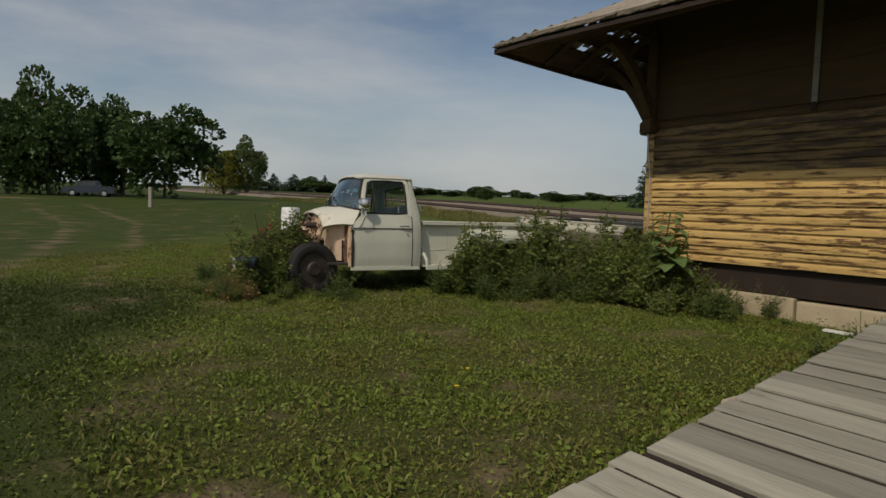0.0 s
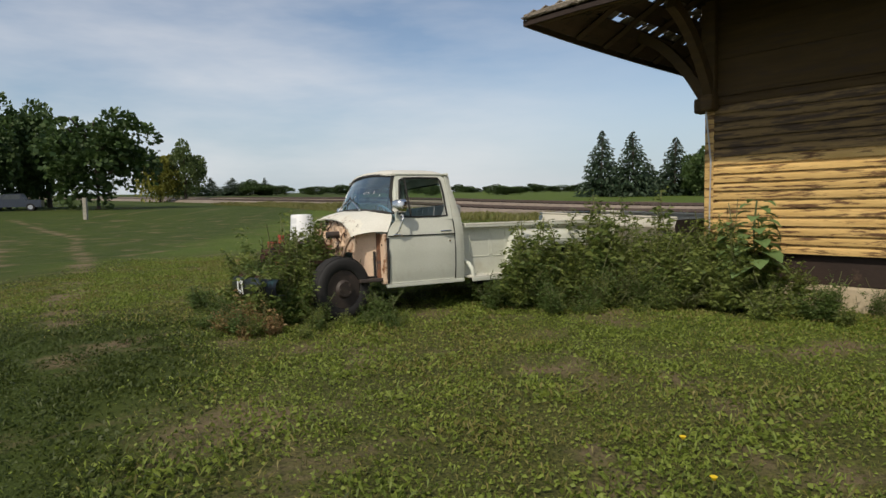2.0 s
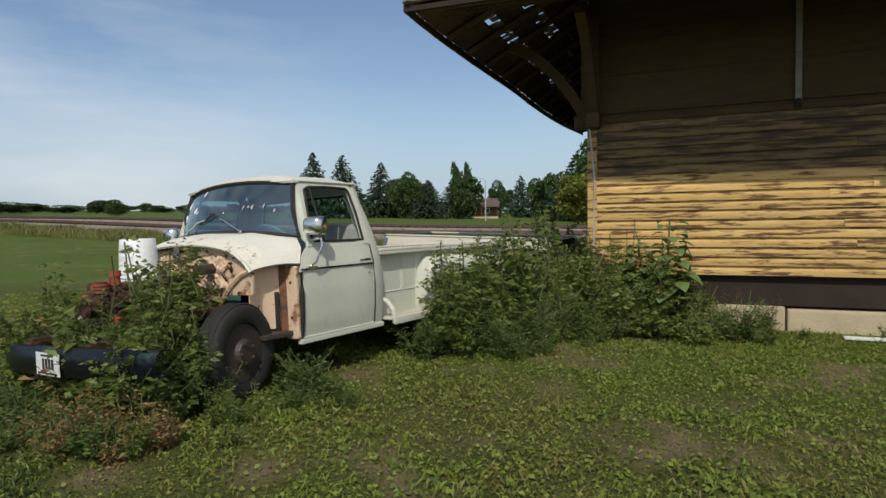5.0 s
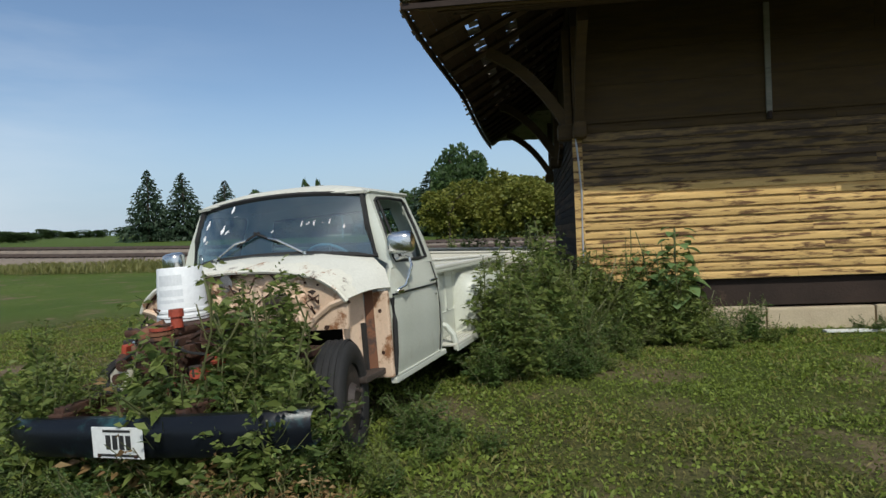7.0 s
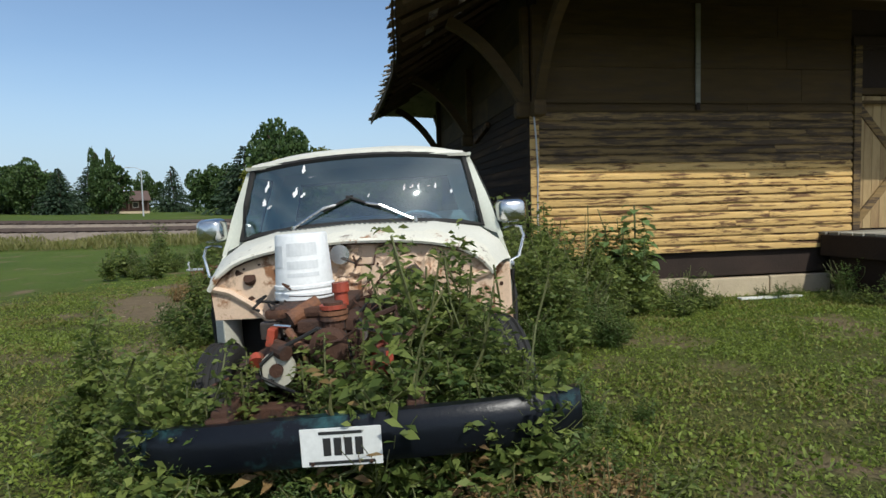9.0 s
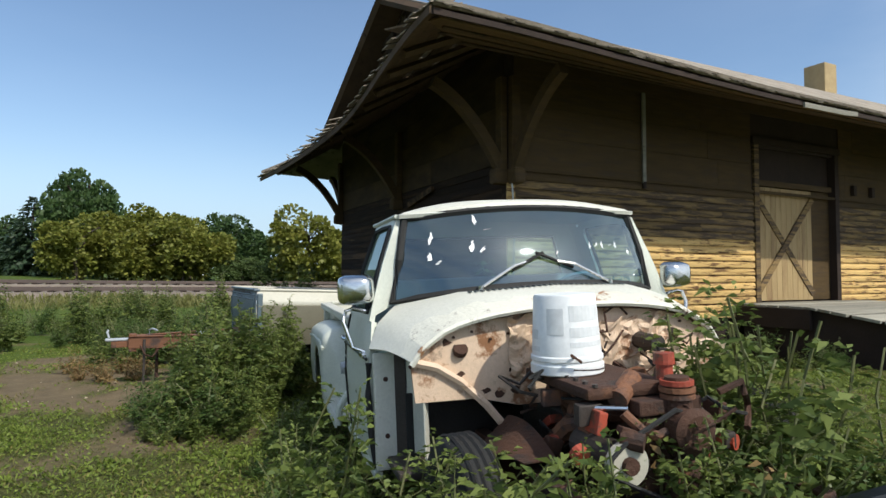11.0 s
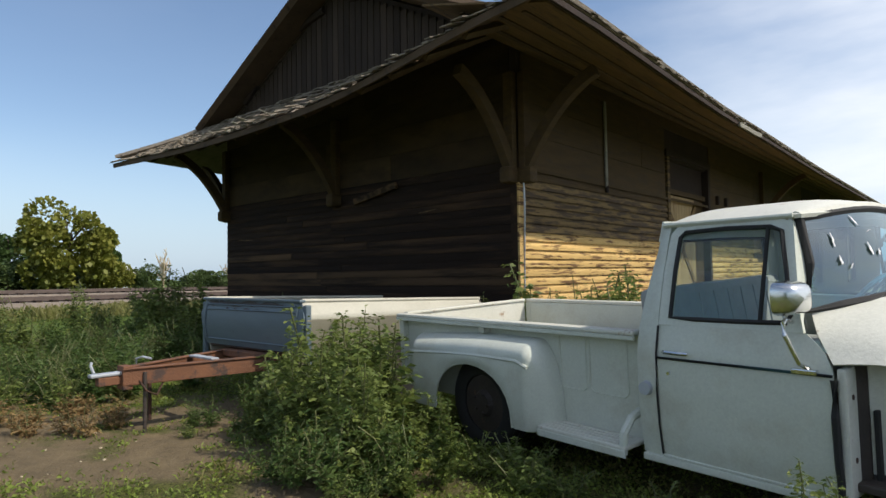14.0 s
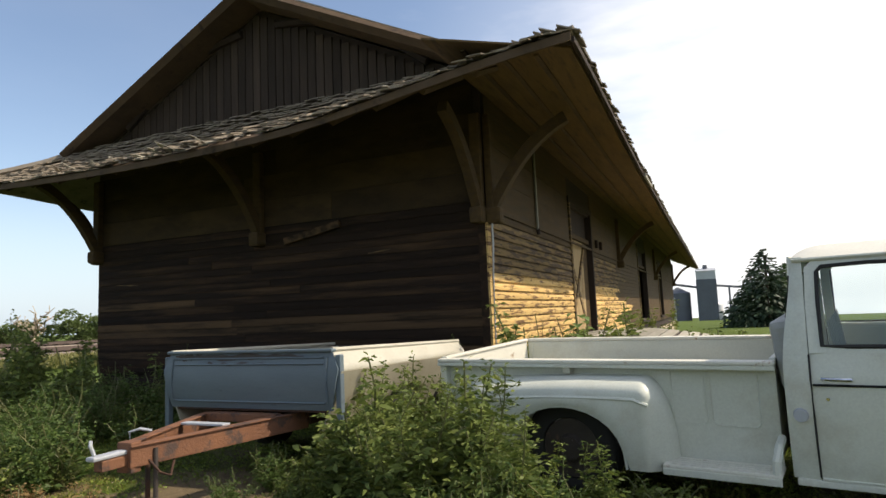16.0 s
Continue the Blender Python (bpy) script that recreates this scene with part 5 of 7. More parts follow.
def chassis():
    for s in (-1, 1):
        part("frame_rail", box(-2.55, 2.42, min(s * 0.37, s * 0.44), max(s * 0.37, s * 0.44), 0.38, 0.50, 0.01), RUST, truck)
        part("bumper_bracket", box(2.36, 2.44, min(s * 0.36, s * 0.46), max(s * 0.36, s * 0.46), 0.36, 0.47, 0.01), RUST, truck)
        part("spring", tube([(1.35, s * 0.42, 0.40), (1.6, s * 0.42, 0.33), (1.9, s * 0.42, 0.31), (2.2, s * 0.42, 0.34), (2.38, s * 0.42, 0.42)], 0.03, 6), RUST, truck)
    part("front_axle", cyl((1.68, -0.62, 0.30), (1.57, 0.72, 0.31), 0.045), RUST, truck)
    part("rear_axle", cyl((-1.44, -0.72, 0.35), (-1.44, 0.72, 0.33), 0.055), RUST, truck)
    part("cross_member", box(2.12, 2.22, -0.40, 0.40, 0.36, 0.44, 0.01), RUST, truck)
    part("battery_tray", box(1.52, 1.85, 0.46, 0.72, 0.60, 0.64, 0.008), RUST, truck)
    # bumper, bowed, with rolled edges
    def bump(a, b):
        y = 2 * a - 1
        sec = ((-0.06, -0.015), (0.0, -0.025), (0.024, 0.01), (0.03, 0.075), (0.020, 0.135), (-0.012, 0.168), (-0.07, 0.165))[round(b * 6)]
        return (2.495 - 0.16 * abs(y) ** 5 + sec[0], 0.10 + 0.99 * y, 0.305 + 0.030 * y + sec[1] * (1 - 0.12 * abs(y) ** 6))
    b = part("front_bumper", sheet(bump, 24, 6, 0.006), NAVY, truck, "chipped navy steel front bumper", smooth=True)
    p = part("number_plate", box(2.532, 2.537, -0.045, 0.275, 0.292, 0.444, 0.002), PLATE, b, "bent white number plate")
    for k in range(4):
        part("plate_bar", box(2.5372, 2.539, 0.045 + k * 0.042, 0.075 + k * 0.042, 0.335, 0.405), BLACK, p)
    for z, a, c in ((0.425, 0.03, 0.20), (0.307, -0.015, 0.245)):
        part("plate_bar", box(2.5372, 2.539, a, c, z - 0.006, z + 0.006), BLACK, p)
    for y in (0.0, 0.23):
        part("plate_bolt", cyl((2.536, y, 0.305), (2.546, y, 0.305), 0.008, seg=8), RUST, p)


chassis()


def engine():
    e = part("engine_block", box(1.48, 2.12, -0.12, 0.17, 0.46, 0.74, 0.02), RUST, truck, "rusty red-painted straight engine")
    part("oil_pan", box(1.50, 2.08, -0.10, 0.14, 0.34, 0.455, 0.03), GREASE, e)
    part("cylinder_head", box(1.46, 2.13, -0.13, 0.14, 0.745, 0.80, 0.008), RUST, e)
    part("valve_cover", box(1.48, 2.06, -0.30, 0.08, 0.804, 0.852, 0.02), RUST, e, "rust-brown valve cover")
    part("oil_filler", cyl((2.02, 0.06, 0.85), (2.02, 0.06, 0.91), 0.034, 0.032, 14), RED, e)
    part("filler_cap", cyl((2.02, 0.06, 0.912), (2.02, 0.06, 0.955), 0.042, 0.040, 14), RED, e, "red filler cap")
    part("thermostat_housing", cyl((2.12, 0.04, 0.76), (2.12, 0.04, 0.88), 0.055, 0.045, 14), RUST, e)
    for z, r in ((0.80, 0.072), (0.825, 0.075), (0.85, 0.070)):
        part("hose_ring", cyl((2.12, 0.04, z), (2.12, 0.04, z + 0.018), r * 0.88, seg=18), ORANGE_RUST if z < 0.84 else RED, e)
    pl = part("water_pump_pulley", cyl((2.15, 0.03, 0.70), (2.23, 0.03, 0.70), 0.075, seg=24), RUST, e)
    part("pulley_flange", cyl((2.232, 0.03, 0.70), (2.25, 0.03, 0.70), 0.085, 0.06, 24), RUST, pl)
    cr = part("crank_pulley", cyl((2.14, 0.05, 0.50), (2.22, 0.05, 0.50), 0.10, seg=24), ORANGE_RUST, e)
    part("pulley_groove", cyl((2.222, 0.05, 0.50), (2.24, 0.05, 0.50), 0.075, 0.05, 20), RUST, cr)
    g = part("generator", cyl((1.86, -0.22, 0.60), (2.15, -0.22, 0.60), 0.065, seg=18), GREASE, e)
    gp = part("generator_pulley", cyl((2.155, -0.22, 0.60), (2.185, -0.22, 0.60), 0.08, seg=22), CREAM, g, "pale weathered pulley")
    part("pulley_hub", cyl((2.186, -0.22, 0.60), (2.21, -0.22, 0.60), 0.03, seg=12), RUST, gp)
    part("fan_belt", tube([(2.19, -0.29, 0.63), (2.19, -0.23, 0.68), (2.19, -0.02, 0.775), (2.19, 0.10, 0.73), (2.19, 0.15, 0.50), (2.19, 0.06, 0.395), (2.19, -0.20, 0.52), (2.19, -0.29, 0.57)], 0.009, 5, closed=True), RUBBER, e)
    part("fuel_pump", cyl((1.95, 0.18, 0.62), (1.95, 0.30, 0.64), 0.06, 0.05, 14), RED, e, "red fuel pump")
    part("side_cover", box(1.80, 2.10, 0.18, 0.28, 0.52, 0.60, 0.02), RED, e)
    part("exhaust_manifold", tube([(1.55, -0.19, 0.76), (1.75, -0.20, 0.74), (1.95, -0.19, 0.72), (1.80, -0.24, 0.66), (1.62, -0.26, 0.52)], 0.042, 8), ORANGE_RUST, e)
    for k in range(4):
        part("manifold_branch", tube([(1.56 + 0.14 * k, -0.11, 0.72), (1.56 + 0.14 * k, -0.2, 0.74)], 0.032, 8), RUST, e)
    part("coil", cyl((1.98, -0.06, 0.86), (2.06, -0.18, 0.80), 0.04, seg=14), ORANGE_RUST, e)
    part("distributor", cyl((1.80, 0.19, 0.70), (1.80, 0.22, 0.84), 0.05, 0.045, 14), GREASE, e)
    part("bright_rod", cyl((2.02, -0.28, 0.775), (2.10, -0.16, 0.775), 0.011, seg=8), CHROME, e)
    part("elbow", tube([(2.1, -0.18, 0.76), (2.14, -0.13, 0.70), (2.16, -0.08, 0.68), (2.16, -0.04, 0.69)], 0.02, 8), ORANGE_RUST, e)
    r = random.Random(14)
    for k in range(44):
        p = [Vector((r.uniform(1.5, 2.15), r.uniform(-0.36, 0.28), r.uniform(0.50, 0.85)))]
        for _ in range(4):
            p.append(p[-1] + Vector((r.uniform(-0.1, 0.1), r.uniform(-0.1, 0.1), r.uniform(-0.07, 0.06))))
        part("hose", tube(p, r.choice((0.006, 0.008, 0.014)), 5), r.choice((GREASE, RUST, RUBBER)), e)
    for k in range(8):
        x = 1.52 + 0.075 * k
        part("cover_bolt", cyl((x, -0.26, 0.852), (x, -0.26, 0.864), 0.012, seg=6), GREASE, e)
    for k in range(46):
        x, y, z = r.uniform(1.5, 2.16), r.choice((r.uniform(-0.36, -0.1), r.uniform(-0.1, 0.26))), r.uniform(0.42, 0.80)
        a, b, c = r.uniform(0.015, 0.055), r.uniform(0.015, 0.05), r.uniform(0.012, 0.05)
        m = Matrix.Translation((x, y, z)) @ Matrix.Rotation(r.uniform(-0.6, 0.6), 4, r.choice("XYZ"))
        part("casting", box(-a, a, -b, b, -c, c, min(a, b, c) * 0.35, m=m) if k % 3 else cyl((x, y, z), (x + r.uniform(-0.02, 0.09), y + r.uniform(-0.06, 0.06), z + r.uniform(-0.02, 0.05)), r.uniform(0.018, 0.04), seg=12), r.choice((RUST, RUST, GREASE, ORANGE_RUST, RED)), e)
    part("gearbox", box(0.95, 1.48, -0.11, 0.15, 0.38, 0.62, 0.05), GREASE, truck)


engine()


def bed():
    BX = -2.58
    for s in (-1, 1):
        y0 = 0.80
        sd = part("bed_side", box(BX, -0.058, min(s * 0.785, s * y0), max(s * 0.785, s * y0), 0.345, 0.97, 0.004), WHITE, truck)
        part("bed_rail", box(BX - 0.01, -0.05, min(s * 0.785, s * 0.885), max(s * 0.785, s * 0.885), 0.972, 1.002, 0.011), WHITE_WORN, sd, "rolled top rail with chipped paint")
        part("rail_lip", box(BX - 0.01, -0.05, min(s * 0.868, s * 0.885), max(s * 0.868, s * 0.885), 0.945, 0.972, 0.004), WHITE, sd)
        part("stake_pocket", box(-1.46, -1.40, min(s * 0.80, s * 0.87), max(s * 0.80, s * 0.87), 0.90, 0.974, 0.008), WHITE, sd)
        for x0, x1 in ((-0.45, -0.16), (-0.70, -0.48)):
            part("pressed_rib", tube([(x0, s * 0.801, 0.92), (x0, s * 0.801, 0.60), (x0 + 0.03, s * 0.801, 0.575), (x1 - 0.03, s * 0.801, 0.575), (x1, s * 0.801, 0.60), (x1, s * 0.801, 0.92)], 0.007, 5), WHITE, sd)
        part("bed_post", box(BX - 0.005, BX + 0.06, min(s * 0.78, s * 0.86), max(s * 0.78, s * 0.86), 0.40, 0.971, 0.012), WHITE, sd)
        st = part("side_step", box(-0.74, -0.05, min(s * 0.802, s * 1.02), max(s * 0.802, s * 1.02), 0.325, 0.352, 0.01), WHITE_WORN, truck, "scuffed ribbed side step")
        for k in range(4):
            yy = s * (0.85 + 0.045 * k)
            part("tread_rib", box(-0.70, -0.12, yy - 0.008, yy + 0.008, 0.3525, 0.359, 0.002), WHITE_WORN, st)
        part("step_apron", box(-0.74, -0.05, min(s * 1.008, s * 1.024), max(s * 1.008, s * 1.024), 0.285, 0.33, 0.006), WHITE, st)
        part("step_end", tube([(-0.08, s * 1.0, 0.30), (-0.075, s * 0.985, 0.42), (-0.06, s * 0.93, 0.50), (-0.05, s * 0.84, 0.53)], 0.026, 8), WHITE, st)
        # bulging rear fender with its wheel arch
        X0, X1, WC = -0.67, -2.28, -1.42

        def top_z(x):
            f = (X0 - x) / (X0 - X1)
            return 0.30 + 0.595 * min(1.0, max(0.0, 1 - abs(min(0, f - 0.13)) ** 2.2 / 0.13 ** 2.2)) ** 0.5 - 0.10 * max(0, f - 0.35) ** 1.5

        def low_z(x):
            d = (x - WC) / 0.44
            return 0.29 if abs(d) >= 1 else 0.29 + 0.40 * math.sqrt(1 - d * d) ** 0.8

        def skin(a, b, s=s):
            x = X0 + (X1 - X0) * (a ** 1.25)
            t, l = top_z(x), low_z(x)
            l = min(l, t - 0.01)
            edge = min(1.0, ((X0 - x) / 0.16)) ** 0.5 if x > X0 - 0.16 else 1.0
            edge = min(edge, (max(0.0, x - X1) / 0.14) ** 0.5 if x < X1 + 0.14 else 1.0)
            out = 0.225 * edge
            if b < 0.5:
                k = b / 0.5 * math.pi / 2
                return (x, s * (0.802 + out * math.sin(k)), t - 0.11 * edge * (1 - math.cos(k)))
            k = (b - 0.5) / 0.5
            zt = t - 0.11 * edge
            return (x, s * (0.802 + out + 0.012 * math.sin(math.pi * k)), zt + (min(zt, l) - zt) * k)
        fd = part("rear_fender", sheet(skin, 44, 14, 0.008), WHITE, truck, "bulging rounded rear fender", smooth=True)
        part("fender_crease", tube([(x, s * 1.028, top_z(x) - 0.135) for x in np.linspace(-0.80, -2.16, 14)], 0.013, 6), WHITE, fd)
        part("arch_lip", tube([(WC + 0.442 * math.cos(k * math.pi / 14), s * 1.018, 0.29 + 0.40 * math.sin(k * math.pi / 14) ** 0.8) for k in range(15)], 0.010, 6), WHITE, fd)
        part("wheel_well", box(WC - 0.40, WC + 0.40, min(s * 0.60, s * 0.80), max(s * 0.60, s * 0.80), 0.70, 0.72, 0.01), GREASE, fd)
    part("bed_floor", box(BX, -0.077, -0.785, 0.785, 0.50, 0.54, 0.004), CREAM, truck)
    for k in range(9):
        part("floor_strip", box(BX + 0.02, -0.08, -0.70 + k * 0.17, -0.685 + k * 0.17, 0.5405, 0.55, 0.002), RUST, truck)
    part("bed_front", box(-0.075, -0.06, -0.784, 0.784, 0.40, 1.0, 0.004), CREAM, truck)
    part("front_rail", box(-0.09, -0.052, -0.784, 0.784, 0.985, 1.012, 0.01), WHITE, truck)
    t = part("tailgate", box(BX - 0.03, BX - 0.008, -0.77, 0.77, 0.44, 0.98, 0.006), WHITE_WORN, truck, "worn white tailgate")
    part("tailgate_rail", box(BX - 0.05, BX + 0.01, -0.77, 0.77, 0.982, 1.008, 0.01), WHITE_WORN, t)
    for s in (-1, 1):
        part("tailgate_chain", tube([(BX + 0.02, s * 0.87, 0.80), (BX - 0.05, s * 0.90, 0.70), (BX - 0.04, s * 0.90, 0.62)], 0.012, 6), GREASE, t)


bed()

# bucket upside down on the engine
bucket = thing("plastic_bucket", TRUCK_BODY @ pose(1.69, -0.19, 0.854), "white plastic bucket upside down on the engine with faded print", "bucket")


def bucket_parts():
    prof = [(0.150, 0.0), (0.156, 0.005), (0.156, 0.04), (0.150, 0.045), (0.149, 0.055), (0.155, 0.06), (0.154, 0.075), (0.148, 0.08), (0.133, 0.325), (0.128, 0.335), (0.0, 0.336)]
    bm = bmesh.new()
    n = 40
    rings = [[bm.verts.new((r * math.cos(k * math.tau / n), r * math.sin(k * math.tau / n), z)) for k in range(n)] for r, z in prof[:-1]]
    for a, b in zip(rings, rings[1:]):
        for k in range(n):
            bm.faces.new((a[k], a[(k + 1) % n], b[(k + 1) % n], b[k]))
    bm.faces.new(rings[-1]); bm.faces.new(rings[0][::-1])
    b = part("shell", bm, PLASTIC, bucket, smooth=True)
    def wrap(a0, a1, z0, z1):
        def fn(a, c):
            z = z0 + (z1 - z0) * c
            r = 0.1505 - 0.0625 * (z - 0.08) / 1.02 + 0.0012 - 0.0025
            k = radians(a0 + (a1 - a0) * a)
            return (r * math.cos(k), r * math.sin(k), z)
        return fn
    for a0, a1, z0, z1 in ((-20, 45, 0.225, 0.29), (-20, 45, 0.16, 0.20), (-60, -30, 0.17, 0.28), (-20, 45, 0.12, 0.14), (130, 190, 0.16, 0.19), (150, 210, 0.22, 0.25), (-120, -80, 0.15, 0.19), (-115, -75, 0.10, 0.12)):
        part("print_bar", sheet(wrap(a0, a1, z0, z1), 8, 1, 0.0015), INKGREY, b)
    part("bail_handle", tube([(0.155 * math.cos(k * 0.26 - 0.3), 0.155 * math.sin(k * 0.26 - 0.3), 0.03 - 0.012 * math.sin(k * 0.26)) for k in range(13)], 0.004, 5), GREASE, bucket)


bucket_parts()

# ---- utility trailer made from an old pickup bed ----
trailer = thing("utility_trailer", DEPOT, "grey pickup-bed trailer with a rusty orange tongue, overgrown by weeds", "trailer")


def trailer_parts():
    U0, U1, V0, V1 = -3.23, -0.58, 0.14, 2.08
    def top(u):
        return 1.09 - 0.08 * (u - U0) / (U1 - U0)
    front = part("front_panel", sheet(lambda a, b: (U0 - 0.035 * math.sin(math.pi * b), (V0 + V1) / 2 + ((V1 - V0) / 2 - 0.085 + 0.075 * (1 - abs(b - 0.68) / (0.68 if b < 0.68 else 0.32))) * (2 * a - 1), 0.60 + 0.49 * b), 6, 16, 0.015), GREYPAINT, trailer, "flat grey front panel with pressed lines", smooth=True)
    for z in (0.66, 0.98, 1.03):
        part("pressed_line", tube([(U0 - 0.035 * math.sin(math.pi * (z - 0.6) / 0.49) - 0.006, V0 + 0.15 + (V1 - V0 - 0.3) * k / 6, z) for k in range(7)], 0.009, 5), GREYPAINT, front)
    for v in (V0 + 0.12, V1 - 0.12):
        part("pressed_line", tube([(U0 - 0.035 * math.sin(math.pi * (z - 0.6) / 0.49) - 0.006, v, z) for z in (0.66, 0.75, 0.85, 0.95, 1.03)], 0.008, 5), GREYPAINT, front)
    for v0, v1, z0, h in ((V0 + 0.35, V1 - 0.35, 1.045, 0.045), (V0 + 0.75, V1 - 0.55, 0.985, 0.03), (V1 - 0.5, V1 - 0.15, 1.05, 0.05)):
        part("bare_streak", sheet(lambda a, b, v0=v0, v1=v1, z0=z0, h=h: (U0 - 0.035 * math.sin(math.pi * (z0 - 0.6) / 0.49) - 0.012 + 0.004 * b, v0 + (v1 - v0) * a, z0 + (b - 0.5) * h * max(0.1, 0.6 + 1.6 * noise.noise((a * 9, z0 * 31, b)))), 40, 1, 0.002), GREASE, front, "dark streak of peeled paint")
    part("front_rail", box(U0 - 0.04, U0 + 0.03, V0 + 0.06, V1 - 0.06, 1.075, 1.10, 0.01), GREYPAINT, front)
    for s, v in ((-1, V0), (1, V1)):
        def side(a, b, s=s, v=v):
            z = np.interp(b, (0, 0.35, 0.62, 0.70, 1.0), (0.44, 0.62, 0.84, 0.88, 1.0))
            o = np.interp(b, (0, 0.35, 0.62, 0.70, 1.0), (0.20, 0.10, 0.012, 0.0, 0.085))
            u = U0 + (U1 - U0) * a
            z = z + (top(u) - 1.0) * b
            if abs(u + 1.95) < 0.40 and b < 0.5:
                z = max(z, 0.44 + 0.24 * math.sqrt(max(0, 1 - ((u + 1.95) / 0.40) ** 2)))
            return (u, v - s * float(o), float(z))
        sd = part("side_panel", sheet(lambda a, b: side(a, 0.66 + 0.34 * b), 30, 6, 0.012), CREAM, trailer, "cream upper side panel", smooth=True)
        part("lower_side", sheet(lambda a, b: side(a, 0.655 * b), 30, 10, 0.012), TANPAINT, sd, "faded tan lower side with a wheel arch", smooth=True)
        part("side_rail", tube([(U0 + (U1 - U0) * k / 8, v - s * 0.085, top(U0 + (U1 - U0) * k / 8)) for k in range(9)], 0.022, 6), CREAM, sd)
        part("corner_leg", box(U0 - 0.01, U0 + 0.05, min(v - s * 0.05, v), max(v - s * 0.05, v), 0.42, 1.05, 0.012), GREYPAINT, sd)
        part("inner_panel", box(U0 + 0.05, U1 - 0.02, min(v - s * 0.16, v - s * 0.14), max(v - s * 0.16, v - s * 0.14), 0.62, 0.985, 0.004), CREAM, sd)
        w = part("wheel", cyl((-1.95, v - s * 0.10, 0.33), (-1.95, v - s * 0.28, 0.33), 0.32, seg=32), RUBBER, trailer)
        part("rim", cyl((-1.95, v - s * 0.085, 0.33), (-1.95, v - s * 0.2, 0.33), 0.19, seg=24), GREASE, w)
    part("bed_floor", box(U0 + 0.01, U1 - 0.01, V0 + 0.15, V1 - 0.15, 0.58, 0.62, 0.004), RUST, trailer)
    part("tailgate", box(U1 - 0.02, U1, V0 + 0.05, V1 - 0.05, 0.60, 0.985, 0.006), GREASE, trailer)
    part("axle", cyl((-1.95, V0 + 0.1, 0.33), (-1.95, V1 - 0.1, 0.33), 0.04), RUST, trailer)
    tg = None
    for a, b in (((-4.52, 0.97), (-3.0, 0.66)), ((-4.46, 1.07), (-3.0, 1.66))):
        ang = math.atan2(b[1] - a[1], b[0] - a[0])
        ln = math.hypot(b[0] - a[0], b[1] - a[1])
        m = Matrix.Translation((a[0], a[1], 0.49)) @ Matrix.Rotation(ang, 4, "Z")
        r = part("tongue_rail", box(0, ln, -0.03, 0.03, -0.075, 0.06, 0.008, m=m), ORANGE_RUST, trailer, "rusty orange channel rail")
        part("rail_flange", box(0, ln, -0.045, 0.045, 0.06, 0.07, 0.003, m=m), ORANGE_RUST, r)
        tg = tg or r
    part("chassis_rail", box(-3.0, -0.62, 0.62, 0.70, 0.44, 0.56, 0.01), RUST, trailer)
    part("chassis_rail", box(-3.0, -0.62, 1.55, 1.63, 0.44, 0.56, 0.01), RUST, trailer)
    part("cross_bar", box(-3.32, -3.22, 0.75, 1.52, 0.50, 0.57, 0.008), ORANGE_RUST, trailer)
    part("cross_bar", box(-3.78, -3.70, 0.86, 1.30, 0.555, 0.572, 0.004), GALV, trailer, "pale grey cross bar")
    part("hitch_post", box(-4.52, -4.44, 0.94, 1.08, 0.38, 0.58, 0.01), ORANGE_RUST, trailer)
    c = part("coupler", box(-4.76, -4.50, 0.98, 1.06, 0.505, 0.535, 0.012), GALV, trailer, "pale ball coupler")
    part("coupler_bar", box(-4.70, -4.46, 0.98, 1.06, 0.43, 0.50, 0.008), ORANGE_RUST, c)
    part("latch", tube([(-4.72, 1.03, 0.54), (-4.74, 1.04, 0.60), (-4.73, 1.05, 0.63)], 0.012, 6), GALV, c)
    part("jack_handle", tube([(-4.30, 1.22, 0.50), (-4.30, 1.23, 0.60), (-4.27, 1.16, 0.62), (-4.22, 1.10, 0.60)], 0.011, 6), GALV, trailer)
    part("jack_leg", cyl((-4.36, 0.90, 0.0), (-4.36, 0.90, 0.52), 0.016, seg=10), GREASE, trailer)
    part("jack_leg", cyl((-4.22, 1.14, 0.05), (-4.22, 1.14, 0.5), 0.018, seg=10), RUST, trailer)
    part("safety_chain", tube([(-4.40, 0.92, 0.45), (-4.36, 0.86, 0.36), (-4.28, 0.85, 0.32), (-4.20, 0.90, 0.42)], 0.009, 6), RUST, trailer)


trailer_parts()

# ---- plants ----
G = np.random.default_rng(7)


def quads(name, q, material, parent=None):
    """Many small leaves as one mesh, from an array (n, 4, 3)."""
    n = len(q)
    me = bpy.data.meshes.new(name)
    me.vertices.add(n * 4); me.loops.add(n * 4); me.polygons.add(n)
    me.vertices.foreach_set("co", np.ascontiguousarray(q, dtype=np.float32).ravel())
    me.loops.foreach_set("vertex_index", np.arange(n * 4, dtype=np.int32))
    me.polygons.foreach_set("loop_start", np.arange(0, n * 4, 4, dtype=np.int32))
    me.polygons.foreach_set("loop_total", np.full(n, 4, dtype=np.int32))
    me.update(calc_edges=True)
    me.materials.append(material)
    ob = new(name, me)
    ob.parent = parent
    return ob


def norm(a):
    return a / np.maximum(1e-9, np.linalg.norm(a, axis=-1, keepdims=True))


